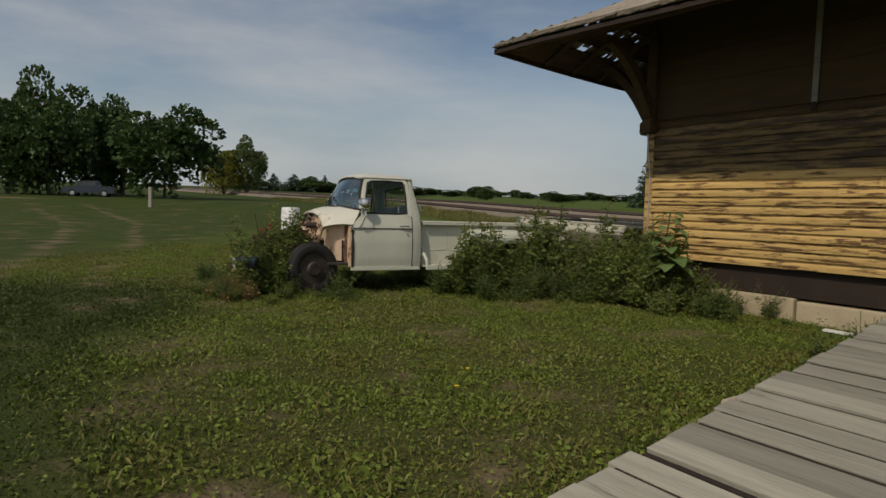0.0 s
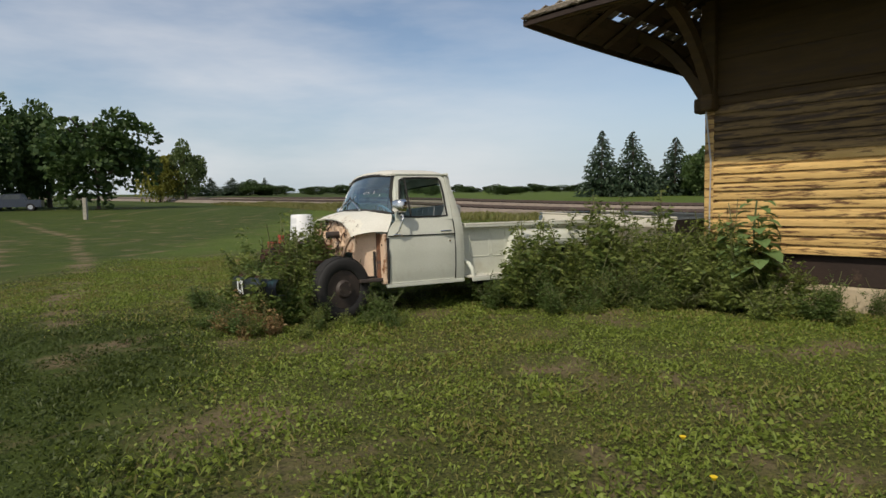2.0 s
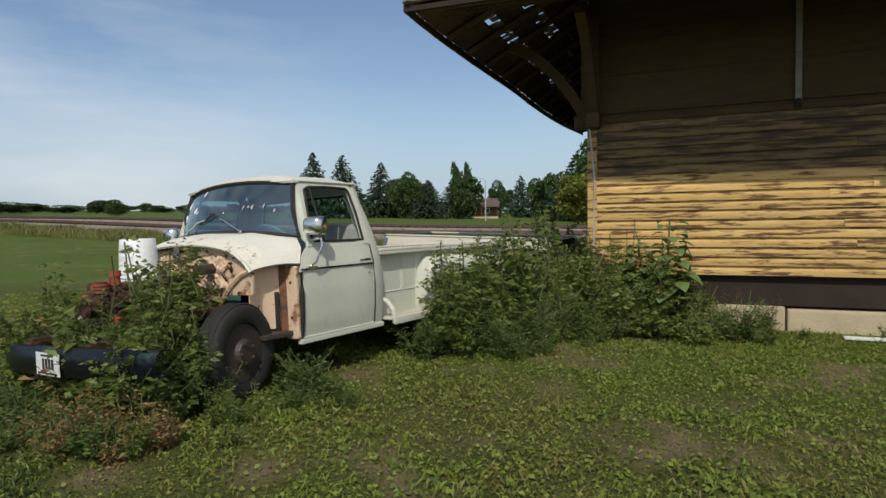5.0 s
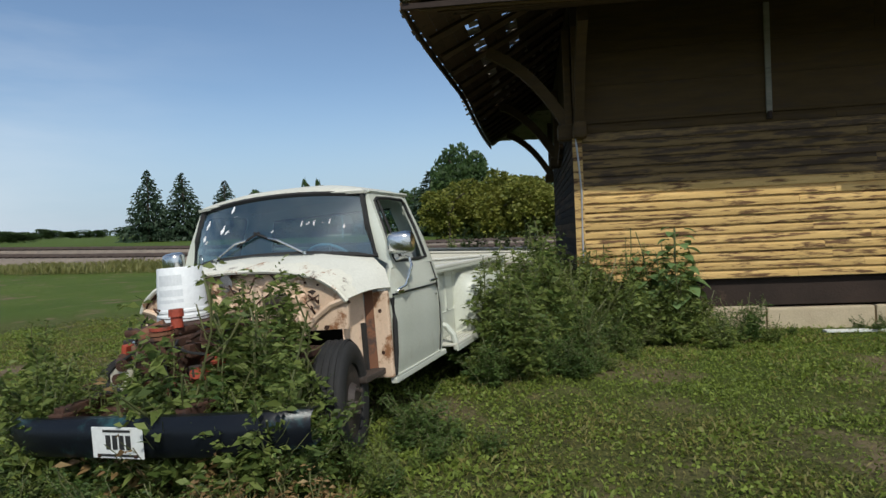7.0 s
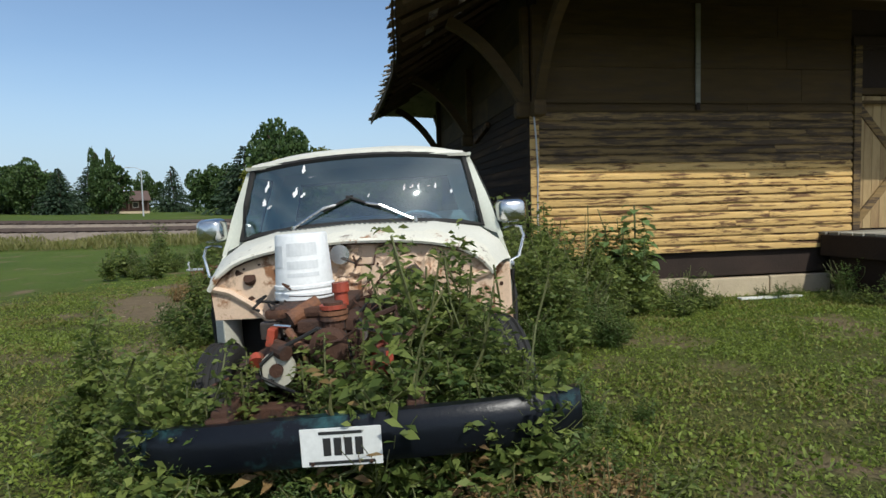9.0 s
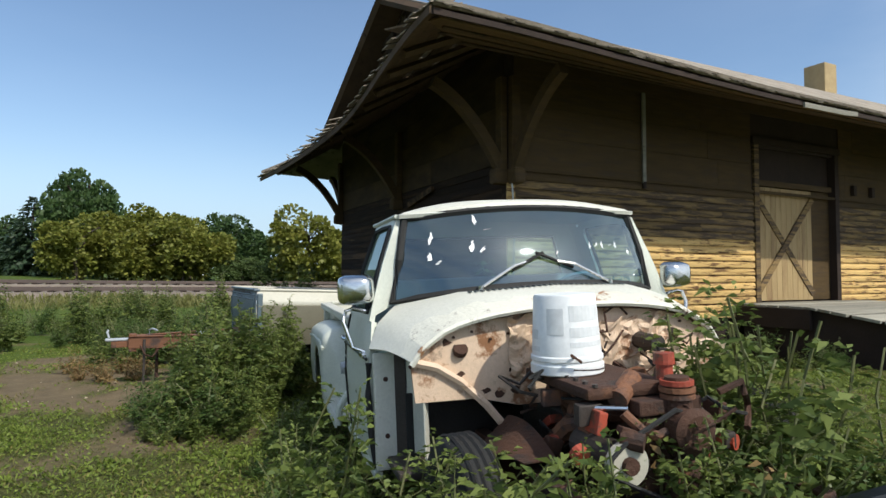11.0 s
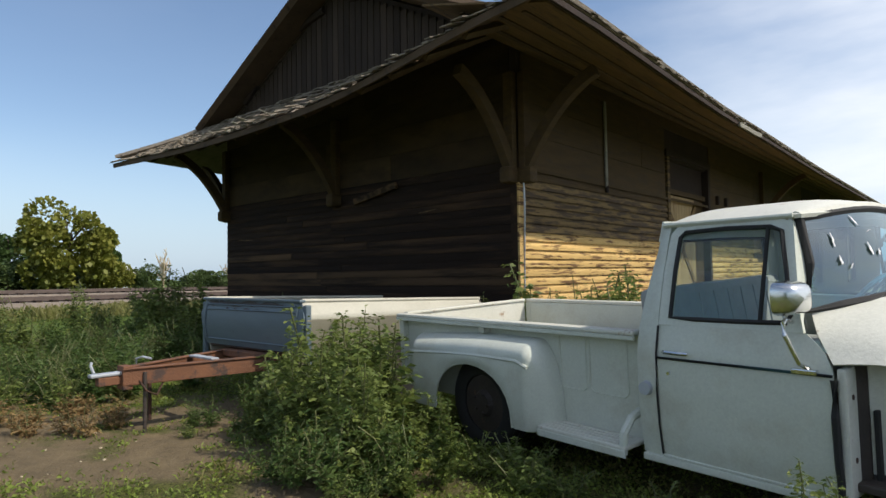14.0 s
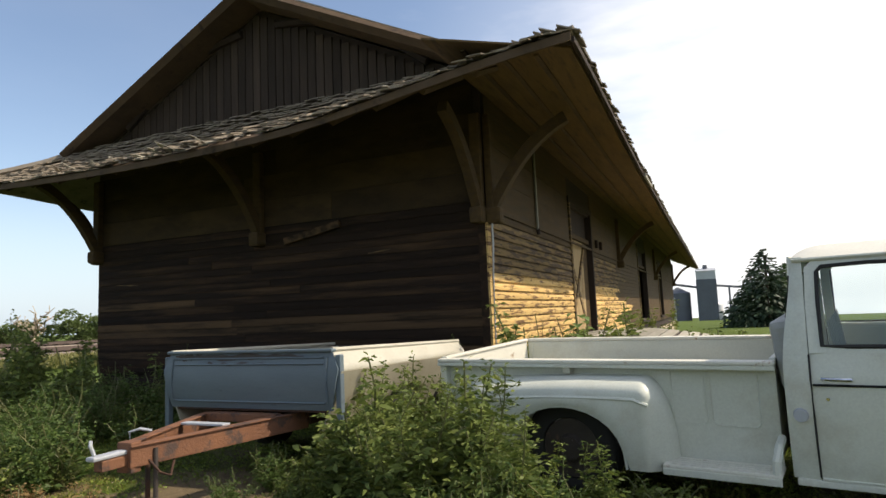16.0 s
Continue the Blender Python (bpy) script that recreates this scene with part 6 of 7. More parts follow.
def leaves(p, d, size, width=0.42, droop=0.0):
    """Pointed leaves at p that grow along d."""
    n = len(p)
    d = norm(d)
    side = norm(np.cross(d, G.normal(size=(n, 3))))
    s = (size if np.ndim(size) else np.full(n, size))[:, None]
    mid = p + d * s * 0.5
    tip = p + d * s
    tip[:, 2] -= droop * s[:, 0]
    up = np.cross(side, d) * s * 0.06
    return np.stack([p, mid + side * s * width * 0.5 + up, tip, mid - side * s * width * 0.5 + up], 1)


def weed(kind, h, seed, leafmaterial, label):
    """A weed of height h: stalks with side shoots, and leaves all along them."""
    r = np.random.default_rng(seed)
    t = thing("weed", pose(0, 0, -50), label, "weed", "weeds round the truck")
    stems, P, D, S = bmesh.new(), [], [], []
    n = {"tall": 4, "bush": 7, "low": 7, "dry": 7}[kind]
    for _ in range(n):
        a = r.uniform(0, math.tau)
        spread = {"tall": 0.26, "bush": 0.5, "low": 0.7, "dry": 0.6}[kind] * r.uniform(0.15, 1.0)
        hh = h * r.uniform(0.5, 1.05)
        lean = r.normal(size=2) * 0.05 * h
        pts = [(math.cos(a) * (0.04 + spread * h * (k / 5) ** 1.3) + lean[0] * math.sin(k * 1.3), math.sin(a) * (0.04 + spread * h * (k / 5) ** 1.3) + lean[1] * math.sin(k * 1.7), hh * k / 5) for k in range(6)]
        tube(pts, 0.003 + 0.003 * h, 4, bm=stems)
        shoots = int({"tall": 26, "bush": 17, "low": 12, "dry": 11}[kind] * (0.55 + 0.6 * h))
        for k in range(shoots):
            s = 0.10 + 0.90 * (k + r.random()) / shoots
            i = min(4, int(s * 5)); f = s * 5 - i
            p = np.array(pts[i]) * (1 - f) + np.array(pts[min(5, i + 1)]) * f
            b = k * 2.4 + r.normal() * 0.5
            reach = (0.24 * h + 0.05) * (1.12 - s) ** 0.8 * r.uniform(0.35, 1.1)
            out = np.array([math.cos(b), math.sin(b), r.uniform(0.15, 0.95)])
            if reach > 0.10:
                tube([tuple(p), tuple(p + out * reach * 0.55), tuple(p + out * reach + np.array([0, 0, 0.15 * reach]))], 0.0022, 3, bm=stems)
            m = 3 + int(9 * min(1.0, reach / 0.18))
            for q in range(m):
                f = (q + 1) / m
                P.append(p + out * reach * f + r.normal(size=3) * 0.010)
                c = r.uniform(0, math.tau)
                D.append(out * 0.5 + np.array([math.cos(c), math.sin(c), r.uniform(-0.35, 0.35)]) * 0.9)
                S.append((0.030 + 0.045 * r.random() ** 1.5) * (1.30 - 0.65 * s) * (1.15 - 0.45 * f) * (0.8 + 0.4 * h))
    tagged(part("stalk", stems, STALK, t), kind="stuff")
    tagged(quads("foliage", leaves(np.array(P), np.array(D), np.array(S) * (1.45 if kind == "tall" else 1.2), 0.42 if kind == "tall" else 0.34, 0.22), leafmaterial, t), kind="stuff")
    return t


def broadleaf(h, seed):
    r = np.random.default_rng(seed)
    t = thing("broadleaf_weed", pose(0, 0, -50), "tall coarse weed with large pale heart-shaped leaves", "weed")
    pts = [(0, 0, 0), (0.02, 0.01, h * 0.4), (0.0, 0.03, h * 0.75), (0.03, 0.0, h)]
    part("stem", tube(pts, 0.012, 6), STALK, t)
    for k in range(30):
        s = 0.36 + 0.62 * k / 30
        a = k * 2.4 + r.uniform(-0.4, 0.4)
        ln = (0.36 - 0.26 * s) * r.uniform(0.85, 1.2)
        o = Vector((math.cos(a) * 0.03, math.sin(a) * 0.03, h * s))
        d = Vector((math.cos(a), math.sin(a), 0.15))

        def fn(u, v, o=o, d=d, ln=ln):
            w = math.sin(math.pi * min(1, u * 0.92 + 0.12)) ** 0.7 * 0.50 * ln * (2 * v - 1)
            side = Vector((-d.y, d.x, 0))
            return o + d * (0.06 + ln * u) + side * w + Vector((0, 0, 0.05 - 0.55 * ln * u * u + 0.25 * abs(w)))
        part("leaf", sheet(fn, 6, 4, 0), BURDOCK, t, smooth=True)
    return t


def grid_noise(x, y):
    return noise.noise((x * 0.6, y * 0.6, 9.0))


PROTO = {
    "tall": [weed("tall", 0.95, 1, WEED, "tall green weed with narrow leaves in rank growth"), weed("tall", 0.80, 2, WEED, "tall green weed with narrow leaves in rank growth"), weed("tall", 1.10, 3, WEED, "tall green weed with narrow leaves in rank growth")],
    "bush": [weed("bush", 0.62, 4, WEED_DARK, "dark green bushy weed with fine leaves"), weed("bush", 0.75, 5, WEED_DARK, "dark green bushy weed with fine leaves"), weed("bush", 0.52, 6, WEED, "green bushy weed with fine leaves")],
    "low": [weed("low", 0.28, 7, WEED, "low green weed in thin grass"), weed("low", 0.34, 8, WEED_DARK, "low dark green weed in thin grass")],
    "dry": [weed("dry", 0.34, 9, WEED_DRY, "dried brown weed beside the bumper"), weed("dry", 0.26, 10, WEED_DRY, "dried brown weed beside the bumper")],
}
PR = random.Random(77)


def plant(kind, x, y, scale=1.0, z=None):
    p = PR.choice(PROTO[kind])
    s = scale * PR.uniform(0.68, 1.15)
    m = pose(x, y, ground_z(x, y) - 0.01, PR.uniform(-11, 11), PR.uniform(-11, 11), PR.uniform(0, 360))
    o = copy_thing(p, m)
    o.scale = (s * PR.uniform(0.85, 1.25), s * PR.uniform(0.85, 1.25), s * PR.uniform(0.9, 1.18))


def strip(kinds, frame_m, a0, a1, b0, b1, n, scale=1.0, scale1=None):
    """n weeds strewn over a patch of the truck's or the depot's plan."""
    for k in range(n):
        f = PR.random()
        q = frame_m @ Vector((a0 + (a1 - a0) * f, PR.uniform(b0, b1), 0))
        sc = scale + ((scale1 if scale1 is not None else scale) - scale) * f
        plant(PR.choice(kinds), q.x, q.y, sc)


def thicket(kinds, frame_m, a0, a1, b0, b1, n, scale=1.0, scale1=None, label="rank green weed thicket beside the depot"):
    """Rank growth that nobody could count, as one mass with its stalks."""
    got = {}
    for k in range(n):
        f = PR.random()
        q = frame_m @ Vector((a0 + (a1 - a0) * f, PR.uniform(b0, b1), 0))
        sc = (scale + ((scale1 if scale1 is not None else scale) - scale) * f) * PR.uniform(0.85, 1.12)
        for ob in PR.choice(PROTO[PR.choice(kinds)]).children:
            me = ob.data
            co = np.empty(len(me.vertices) * 3, np.float32)
            me.vertices.foreach_get("co", co)
            idx = np.array([list(p.vertices) for p in me.polygons if len(p.vertices) == 4])
            a = PR.uniform(0, math.tau)
            r = np.array([[math.cos(a), -math.sin(a), 0], [math.sin(a), math.cos(a), 0], [0, 0, PR.uniform(0.85, 1.2)]])
            pos = np.array([q.x, q.y, ground_z(q.x, q.y) - 0.01])
            got.setdefault(me.materials[0].name, []).append(((co.reshape(-1, 3) @ r.T) * sc + pos)[idx].reshape(-1, 3))
    for name, parts in got.items():
        tagged(quads("thicket", np.concatenate(parts).reshape(-1, 4, 3), bpy.data.materials[name]), label, "weeds", kind="stuff")


# beside the truck's left flank, to the depot's corner
strip(("bush", "tall"), TRUCK, -0.35, -1.3, 1.12, 1.5, 13, 0.72, 0.95)
strip(("tall",), TRUCK, -0.6, -2.2, 1.12, 1.5, 9, 0.92, 1.05)
thicket(("bush", "bush", "tall"), TRUCK, -1.2, -3.4, 1.10, 1.9, 26, 0.80, 0.98, "rank green weeds along the pickup's flank")
thicket(("bush", "tall"), DEPOT, -1.7, -0.3, -1.7, -0.4, 12, 0.80)
thicket(("low", "bush"), TRUCK, -0.6, -3.0, 1.6, 2.35, 22, 0.60, 0.75, "low weeds along the pickup's flank")
strip(("tall",), TRUCK, -0.5, -1.6, 1.0, 1.25, 4, 0.85, 0.95)
strip(("low", "bush"), TRUCK, -0.2, -2.8, 1.5, 2.0, 14, 0.6, 0.8)
thicket(("bush", "tall", "bush"), DEPOT, -0.7, 1.4, -1.45, -0.15, 22, 1.0, 0.92)
thicket(("bush", "low"), DEPOT, 1.3, 2.3, -1.0, -0.15, 9, 0.9, 0.6)
strip(("low",), DEPOT, 2.4, 4.2, -0.5, -0.15, 5, 0.5, 0.7)
thicket(("low", "bush"), DEPOT, 4.0, 4.28, -3.8, -0.5, 10, 0.6, 0.8)
thicket(("bush", "tall"), DEPOT, 8.1, 9.6, -1.6, -0.4, 9, 1.2, 1.3)
# round the stripped nose
strip(("bush", "bush", "tall"), TRUCK, 1.95, 2.36, 0.05, 0.92, 10, 0.92)
thicket(("bush", "bush", "tall"), TRUCK, 1.9, 2.36, 0.05, 0.88, 18, 0.92, label="rank green weeds growing up through the engine bay")
strip(("bush",), TRUCK, 2.2, 2.36, -0.8, 0.1, 9, 0.62)
thicket(("bush", "tall"), TRUCK, 1.52, 1.95, 0.30, 0.60, 14, 1.05, label="rank green weeds growing up through the engine bay")
strip(("tall",), TRUCK, 2.2, 2.36, 0.3, 0.9, 3, 0.72)
strip(("bush",), TRUCK, 2.25, 2.36, -0.75, 0.1, 7, 0.68)
strip(("bush", "tall"), TRUCK, 1.5, 2.1, -1.4, -1.0, 4, 0.6)
strip(("tall", "bush"), TRUCK, 2.2, 2.36, -1.0, -0.5, 3, 0.58)
strip(("low", "bush"), TRUCK, 2.62, 2.95, -1.2, -0.35, 9, 0.6)
strip(("low", "low", "bush"), TRUCK, 2.6, 3.0, -0.5, 1.1, 16, 0.62)
strip(("low",), TRUCK, 1.0, 2.3, 1.25, 1.8, 9, 0.5)
strip(("bush", "low"), TRUCK, 1.15, 2.1, 1.0, 1.35, 11, 0.58)
strip(("tall",), TRUCK, -1.5, -3.2, 1.15, 1.7, 5, 1.1, 1.25)
thicket(("tall",), DEPOT, -0.4, 1.2, -1.2, -0.3, 4, 1.2)
strip(("low", "dry"), TRUCK, 2.5, 2.9, 0.3, 1.4, 6, 0.75)
strip(("dry",), TRUCK, 2.0, 2.3, 0.2, 0.8, 3, 1.5)
strip(("dry", "low", "low"), TRUCK, 2.55, 2.8, 0.5, 1.5, 12, 0.75)
strip(("dry",), TRUCK, 2.4, 2.75, 0.75, 1.5, 9, 0.85)
strip(("dry",), TRUCK, 1.7, 2.25, -0.1, 0.5, 5, 1.5)
strip(("tall",), TRUCK, -0.55, -1.1, 1.1, 1.3, 6, 0.88)
strip(("tall", "low"), DEPOT, -4.4, -3.4, -0.4, 0.4, 8, 0.5)
# beside the truck's right flank
strip(("bush", "tall"), TRUCK, 1.05, 1.45, -1.42, -1.14, 5, 0.58)
strip(("tall", "bush"), TRUCK, 2.12, 2.36, -0.85, -0.35, 4, 0.66)
strip(("low", "bush"), TRUCK, 1.4, 2.1, -1.6, -1.1, 5, 0.6)
strip(("tall",), TRUCK, 2.2, 2.36, -0.4, 0.2, 3, 0.62)
strip(("tall",), TRUCK, 2.15, 2.36, -0.85, -0.5, 3, 0.66)
strip(("tall",), TRUCK, 2.25, 2.36, -0.7, -0.4, 2, 0.80)
strip(("tall",), TRUCK, 2.0, 2.3, -1.1, -0.85, 2, 0.70)
strip(("bush",), TRUCK, -0.15, -0.95, 1.05, 1.35, 7, 0.72)
thicket(("low", "bush"), DEPOT, 3.85, 4.3, -1.9, -0.7, 9, 0.65)
strip(("low",), TRUCK, 0.1, 1.0, -1.55, -1.1, 7, 0.7)
strip(("tall", "tall", "tall", "bush"), TRUCK, -1.65, -2.7, -2.2, -1.35, 19, 0.62, 0.82)
strip(("tall", "bush"), TRUCK, -2.4, -3.2, -2.0, -1.2, 7, 0.78)
strip(("tall",), TRUCK, -2.3, -2.7, -1.9, -1.5, 2, 1.1)
strip(("low", "bush"), TRUCK, -0.9, -2.4, -2.5, -1.9, 14, 0.66)
strip(("low",), TRUCK, -0.2, -1.0, -1.5, -1.1, 6, 0.9)
strip(("tall", "bush"), TRUCK, -2.3, -3.1, -1.7, -1.2, 8, 0.84)
strip(("tall", "tall", "bush"), TRUCK, -1.15, -2.3, -2.25, -1.6, 14, 0.70, 0.85)
strip(("low", "bush"), TRUCK, -0.9, -1.8, -2.3, -1.7, 8, 0.7)
strip(("tall",), TRUCK, -0.85, -1.6, -2.15, -1.55, 9, 0.60, 0.72)
strip(("bush", "low"), TRUCK, 1.15, 2.0, 1.1, 1.4, 5, 0.68)
# round the trailer and behind it
strip(("bush", "low"), DEPOT, -4.2, -3.3, 0.1, 0.7, 8, 0.55)
thicket(("bush", "bush"), DEPOT, -5.0, -2.6, 2.3, 3.4, 14, 0.85, 1.0)
thicket(("bush", "bush"), DEPOT, -5.0, -0.8, 3.2, 5.6, 42, 0.82, 1.15)
thicket(("tall", "bush"), DEPOT, -7.5, -3.0, 4.8, 9.0, 44, 0.85, 0.95)
thicket(("bush", "tall"), DEPOT, -3.0, -0.4, 5.0, 9.5, 30, 1.1, 1.3)
strip(("dry",), DEPOT, -5.2, -4.1, 0.9, 2.2, 12, 0.8)
strip(("tall",), DEPOT, -0.5, -0.2, 0.2, 1.8, 4, 1.0)
b = broadleaf(1.36, 50)
q = DEPOT @ Vector((1.05, -0.90, 0))
b.matrix_world = pose(q.x, q.y, ground_z(q.x, q.y), 0, 0, 60)
q = DEPOT @ Vector((0.75, -0.75, 0))
copy_thing(b, pose(q.x, q.y, ground_z(q.x, q.y), 3, 2, 200) @ Matrix.Scale(0.8, 4))
for k in PROTO.values():
    for o in k:
        for c in (*o.children_recursive, o):
            bpy.data.objects.remove(c)


def lawn():
    """Short blades and clover leaves over the near ground, thinner where the earth lies bare."""
    n = 900000
    x, y = G.uniform(-8.5, 6.5, n), G.uniform(-1.0, 18.5, n)
    keep = np.ones(n, bool)
    cell, vary = {}, {}
    z = np.zeros(n)
    for i in range(n):
        k = (int(x[i] * 6), int(y[i] * 6))
        if k not in cell:
            cx, cy = (k[0] + 0.5) / 6, (k[1] + 0.5) / 6
            u, v, _ = DEPOT_INV @ Vector((cx, cy, 0))
            inside = u > 0 and v > 0 or (R0 < u and v > RAMP_FOOT)
            far = max(0.0, seg_dist(cx, cy, YARD) - 3.0)
            vary[k] = max(0.25, min(1.25, 0.85 + 1.1 * noise.noise((cx * 2.3, cy * 2.3, 4.0))))
            cell[k] = (0.0 if inside else (1.25 - 1.25 * bareness(cx, cy)) * max(0.25, 1 - far * 0.09) * smoothstep(0.0, 2.2, min(cx + 8.5, 6.5 - cx, 1.5 * (cy + 1.0), 18.5 - cy)), ground_z(cx, cy))
        pr, z[i] = cell[k]
        keep[i] = G.random() < pr * vary[k]
    x, y, z = x[keep], y[keep], z[keep]
    m = len(x)
    tuft = np.array([0.5 + 0.5 * noise.noise((a * 1.7, b * 1.7, 2.0)) for a, b in zip(x, y)])
    broad = G.random(m) < 0.52
    p = np.stack([x, y, z + 0.005 + 0.03 * tuft * G.random(m)], 1)
    a = G.uniform(0, math.tau, m)
    rise = np.where(broad, G.uniform(0.1, 0.7, m), G.uniform(0.6, 2.2, m))
    d = np.stack([np.cos(a), np.sin(a), rise], 1)
    size = np.where(broad, G.uniform(0.017, 0.042, m), G.uniform(0.030, 0.075, m)) * (0.45 + 1.0 * tuft)
    q1 = leaves(p[broad], d[broad], size[broad], 0.7, 0.2)
    q2 = leaves(p[~broad], d[~broad], size[~broad], 0.16, 0.25)
    def dense(px, py):
        return np.array([mown(float(a), float(b)) for a, b in zip(px, py)]) > G.random(len(px))
    k1, k2 = dense(x[broad], y[broad]), dense(x[~broad], y[~broad])
    tagged(quads("mown_lawn_grass", np.concatenate([q1[k1], q2[k2]]), LAWN_DARK), "dark green mown lawn away from the building", "grass", kind="stuff")
    tagged(quads("lawn_clover", q1[~k1], LAWN), "low broad-leaved clover and plantain covering the yard", "grass", kind="stuff")
    pale = np.array([noise.noise((a * 0.9, b * 0.9, 6.0)) + 0.5 * noise.noise((a * 3.3, b * 3.3, 8.0)) for a, b in zip(x[~broad], y[~broad])]) + 0.25 * G.normal(size=len(q2)) > 0.10
    tagged(quads("lawn_grass", q2[~pale & ~k2], LAWN), "short green grass blades over the yard", "grass", kind="stuff")
    tagged(quads("dry_lawn_grass", q2[pale & ~k2], LAWN_PALE), "short yellowing grass blades over the yard", "grass", kind="stuff")


lawn()


def tall_grass():
    """Uncut grass between the yard and the railway, and rank growth by the end of the depot."""
    n = 60000
    u, v = G.uniform(-70, 40, n), G.uniform(17.5, 24.8, n)
    m = np.array(DEPOT)
    x, y = m[0, 0] * u + m[0, 1] * v + m[0, 3], m[1, 0] * u + m[1, 1] * v + m[1, 3]
    z = np.array([ground_z(float(a), float(b)) for a, b in zip(x, y)])
    a = G.uniform(0, math.tau, n)
    d = np.stack([np.cos(a) * 0.35, np.sin(a) * 0.35, np.ones(n)], 1)
    s = G.uniform(0.25, 0.75, n) * (0.7 + 0.5 * np.array([noise.noise((float(p) * 0.3, float(q) * 0.3, 1.0)) for p, q in zip(x, y)]))
    tagged(quads("tall_grass", leaves(np.stack([x, y, z], 1), d, s, 0.12, 0.2), STRAW), "uncut yellowing grass before the railway bank", "grass", kind="stuff")


tall_grass()


def dandelions():
    for x, y in ((0.20, 4.42), (0.11, 3.96)):
        f = thing("dandelion", pose(x, y, ground_z(x, y)), "yellow dandelion flower in the lawn", "flower", "dandelions")
        part("stem", cyl((0, 0, 0), (0.005, 0, 0.06), 0.003, seg=6), STALK, f)
        part("blossom", cyl((0.005, 0, 0.058), (0.005, 0, 0.072), 0.008, 0.017, 12), YELLOW, f)


YELLOW = mat("dandelion_yellow", (0.80, 0.55, 0.02), (0.72, 0.48, 0.02), 30, 0.7, bump=0.2)
dandelions()


def pebbles():
    r = random.Random(6)
    for k in range(26):
        px, py, pr = r.choice(PATCHES[:8])
        x, y = px + r.uniform(-pr, pr), py + r.uniform(-pr, pr)
        s = r.uniform(0.006, 0.02)
        bm = bmesh.new()
        bmesh.ops.create_icosphere(bm, subdivisions=1, radius=s)
        for v in bm.verts:
            v.co *= r.uniform(0.75, 1.15)
            v.co.z *= 0.6
        o = part("pebble", bm, STONE)
        o.location = (x, y, ground_z(x, y) + s * 0.3)
        tagged(o, "small pale stone lying on bare earth", "stone", "pebbles")


pebbles()

# ---- railway ----


def railway():
    for v0, dz, nm in ((26.0, 0.42, 1), (31.0, 0.62, 2)):
        tr = thing("railway_track", DEPOT, "railway track with brown rails on a pale ballast bank", "railway", "railway tracks", "structure")
        us = [-420 + 6.0 * k for k in range(130)]

        def gz(u, v):
            p = DEPOT @ Vector((u, v, 0))
            return ground_z(p.x, p.y)

        def bank(a, b):
            u = -420 + 774 * a
            o, h = ((-2.7, -0.1), (-1.8, dz - 0.05), (1.8, dz - 0.05), (2.7, -0.1))[round(b * 3)]
            return (u, v0 + o, gz(u, v0) + h)
        part("ballast_bank", sheet(bank, 129, 3, 0), BALLAST, tr)
        for o in (-0.72, 0.72):
            bm = bmesh.new()
            rows = []
            for u in us:
                z = gz(u, v0) + dz
                rows.append([bm.verts.new((u, v0 + o + y, z + h)) for y, h in ((-0.06, 0), (0.06, 0), (0.035, 0.16), (-0.035, 0.16))])
            for a, b in zip(rows, rows[1:]):
                for k in range(4):
                    bm.faces.new((a[k], b[k], b[(k + 1) % 4], a[(k + 1) % 4]))
            bmesh.ops.recalc_face_normals(bm, faces=bm.faces)
            part("rail", bm, STEEL, tr)
        vs, fs = [], []
        for k in range(260):
            u = -90 + 0.6 * k
            z = gz(u, v0) + dz
            i = len(vs)
            vs += [(u + a, v0 + b, z + c) for c in (-0.1, 0.02) for a, b in ((0, -1.25), (0.22, -1.25), (0.22, 1.25), (0, 1.25))]
            fs += [(i, i + 3, i + 2, i + 1), (i + 4, i + 5, i + 6, i + 7), (i, i + 1, i + 5, i + 4), (i + 1, i + 2, i + 6, i + 5), (i + 2, i + 3, i + 7, i + 6), (i + 3, i, i + 4, i + 7)]
        tagged(raw("tie_row", vs, fs, BEAM, tr), kind="stuff")


railway()

# ---- trees ----
CROWN = {}


def crown_mesh(kind, seed):
    """Leaves of a crown one metre high and wide, with lumps and gaps."""
    r = np.random.default_rng(seed)
    if kind == "spruce":
        P, D, S = [], [], []
        for k in range(26):
            s = k / 25
            R = 0.5 * (1 - s) ** 0.85 + 0.015
            nb = int(7 + 16 * (1 - s))
            for _ in range(nb):
                a = r.uniform(0, math.tau)
                L = R * r.uniform(0.65, 1.08)
                for q in range(7):
                    f = (q + 1) / 7
                    P.append((math.cos(a) * L * f, math.sin(a) * L * f, 0.06 + 0.93 * s - 0.05 * f * (1 - s) + r.normal() * 0.006))
                    D.append((math.cos(a) + r.normal() * 0.5, math.sin(a) + r.normal() * 0.5, -0.35 + r.normal() * 0.3))
                    S.append(0.085 * (1.1 - 0.6 * s))
        return leaves(np.array(P), np.array(D), np.array(S), 0.45, 0.1)
    n = 24 if kind != "poplar" else 16
    cs = []
    for _ in range(n):
        v = norm(r.normal(size=3))
        q = v * r.uniform(0.35, 1.1) ** 0.5 * np.array([0.38, 0.38, 0.36])
        q[2] += 0.58
        cs.append((q, r.uniform(0.08, 0.21)))
    P, D = [], []
    m = 6500
    for i in range(m):
        c, rad = cs[r.integers(n)]
        v = norm(r.normal(size=3))
        v[2] = abs(v[2]) if r.random() < 0.7 else v[2]
        P.append(c + v * rad * r.uniform(0.75, 1.05))
        D.append(v + r.normal(size=3) * 0.7)
    return leaves(np.array(P), np.array(D), r.uniform(0.03, 0.06, m), 0.85, 0.1)


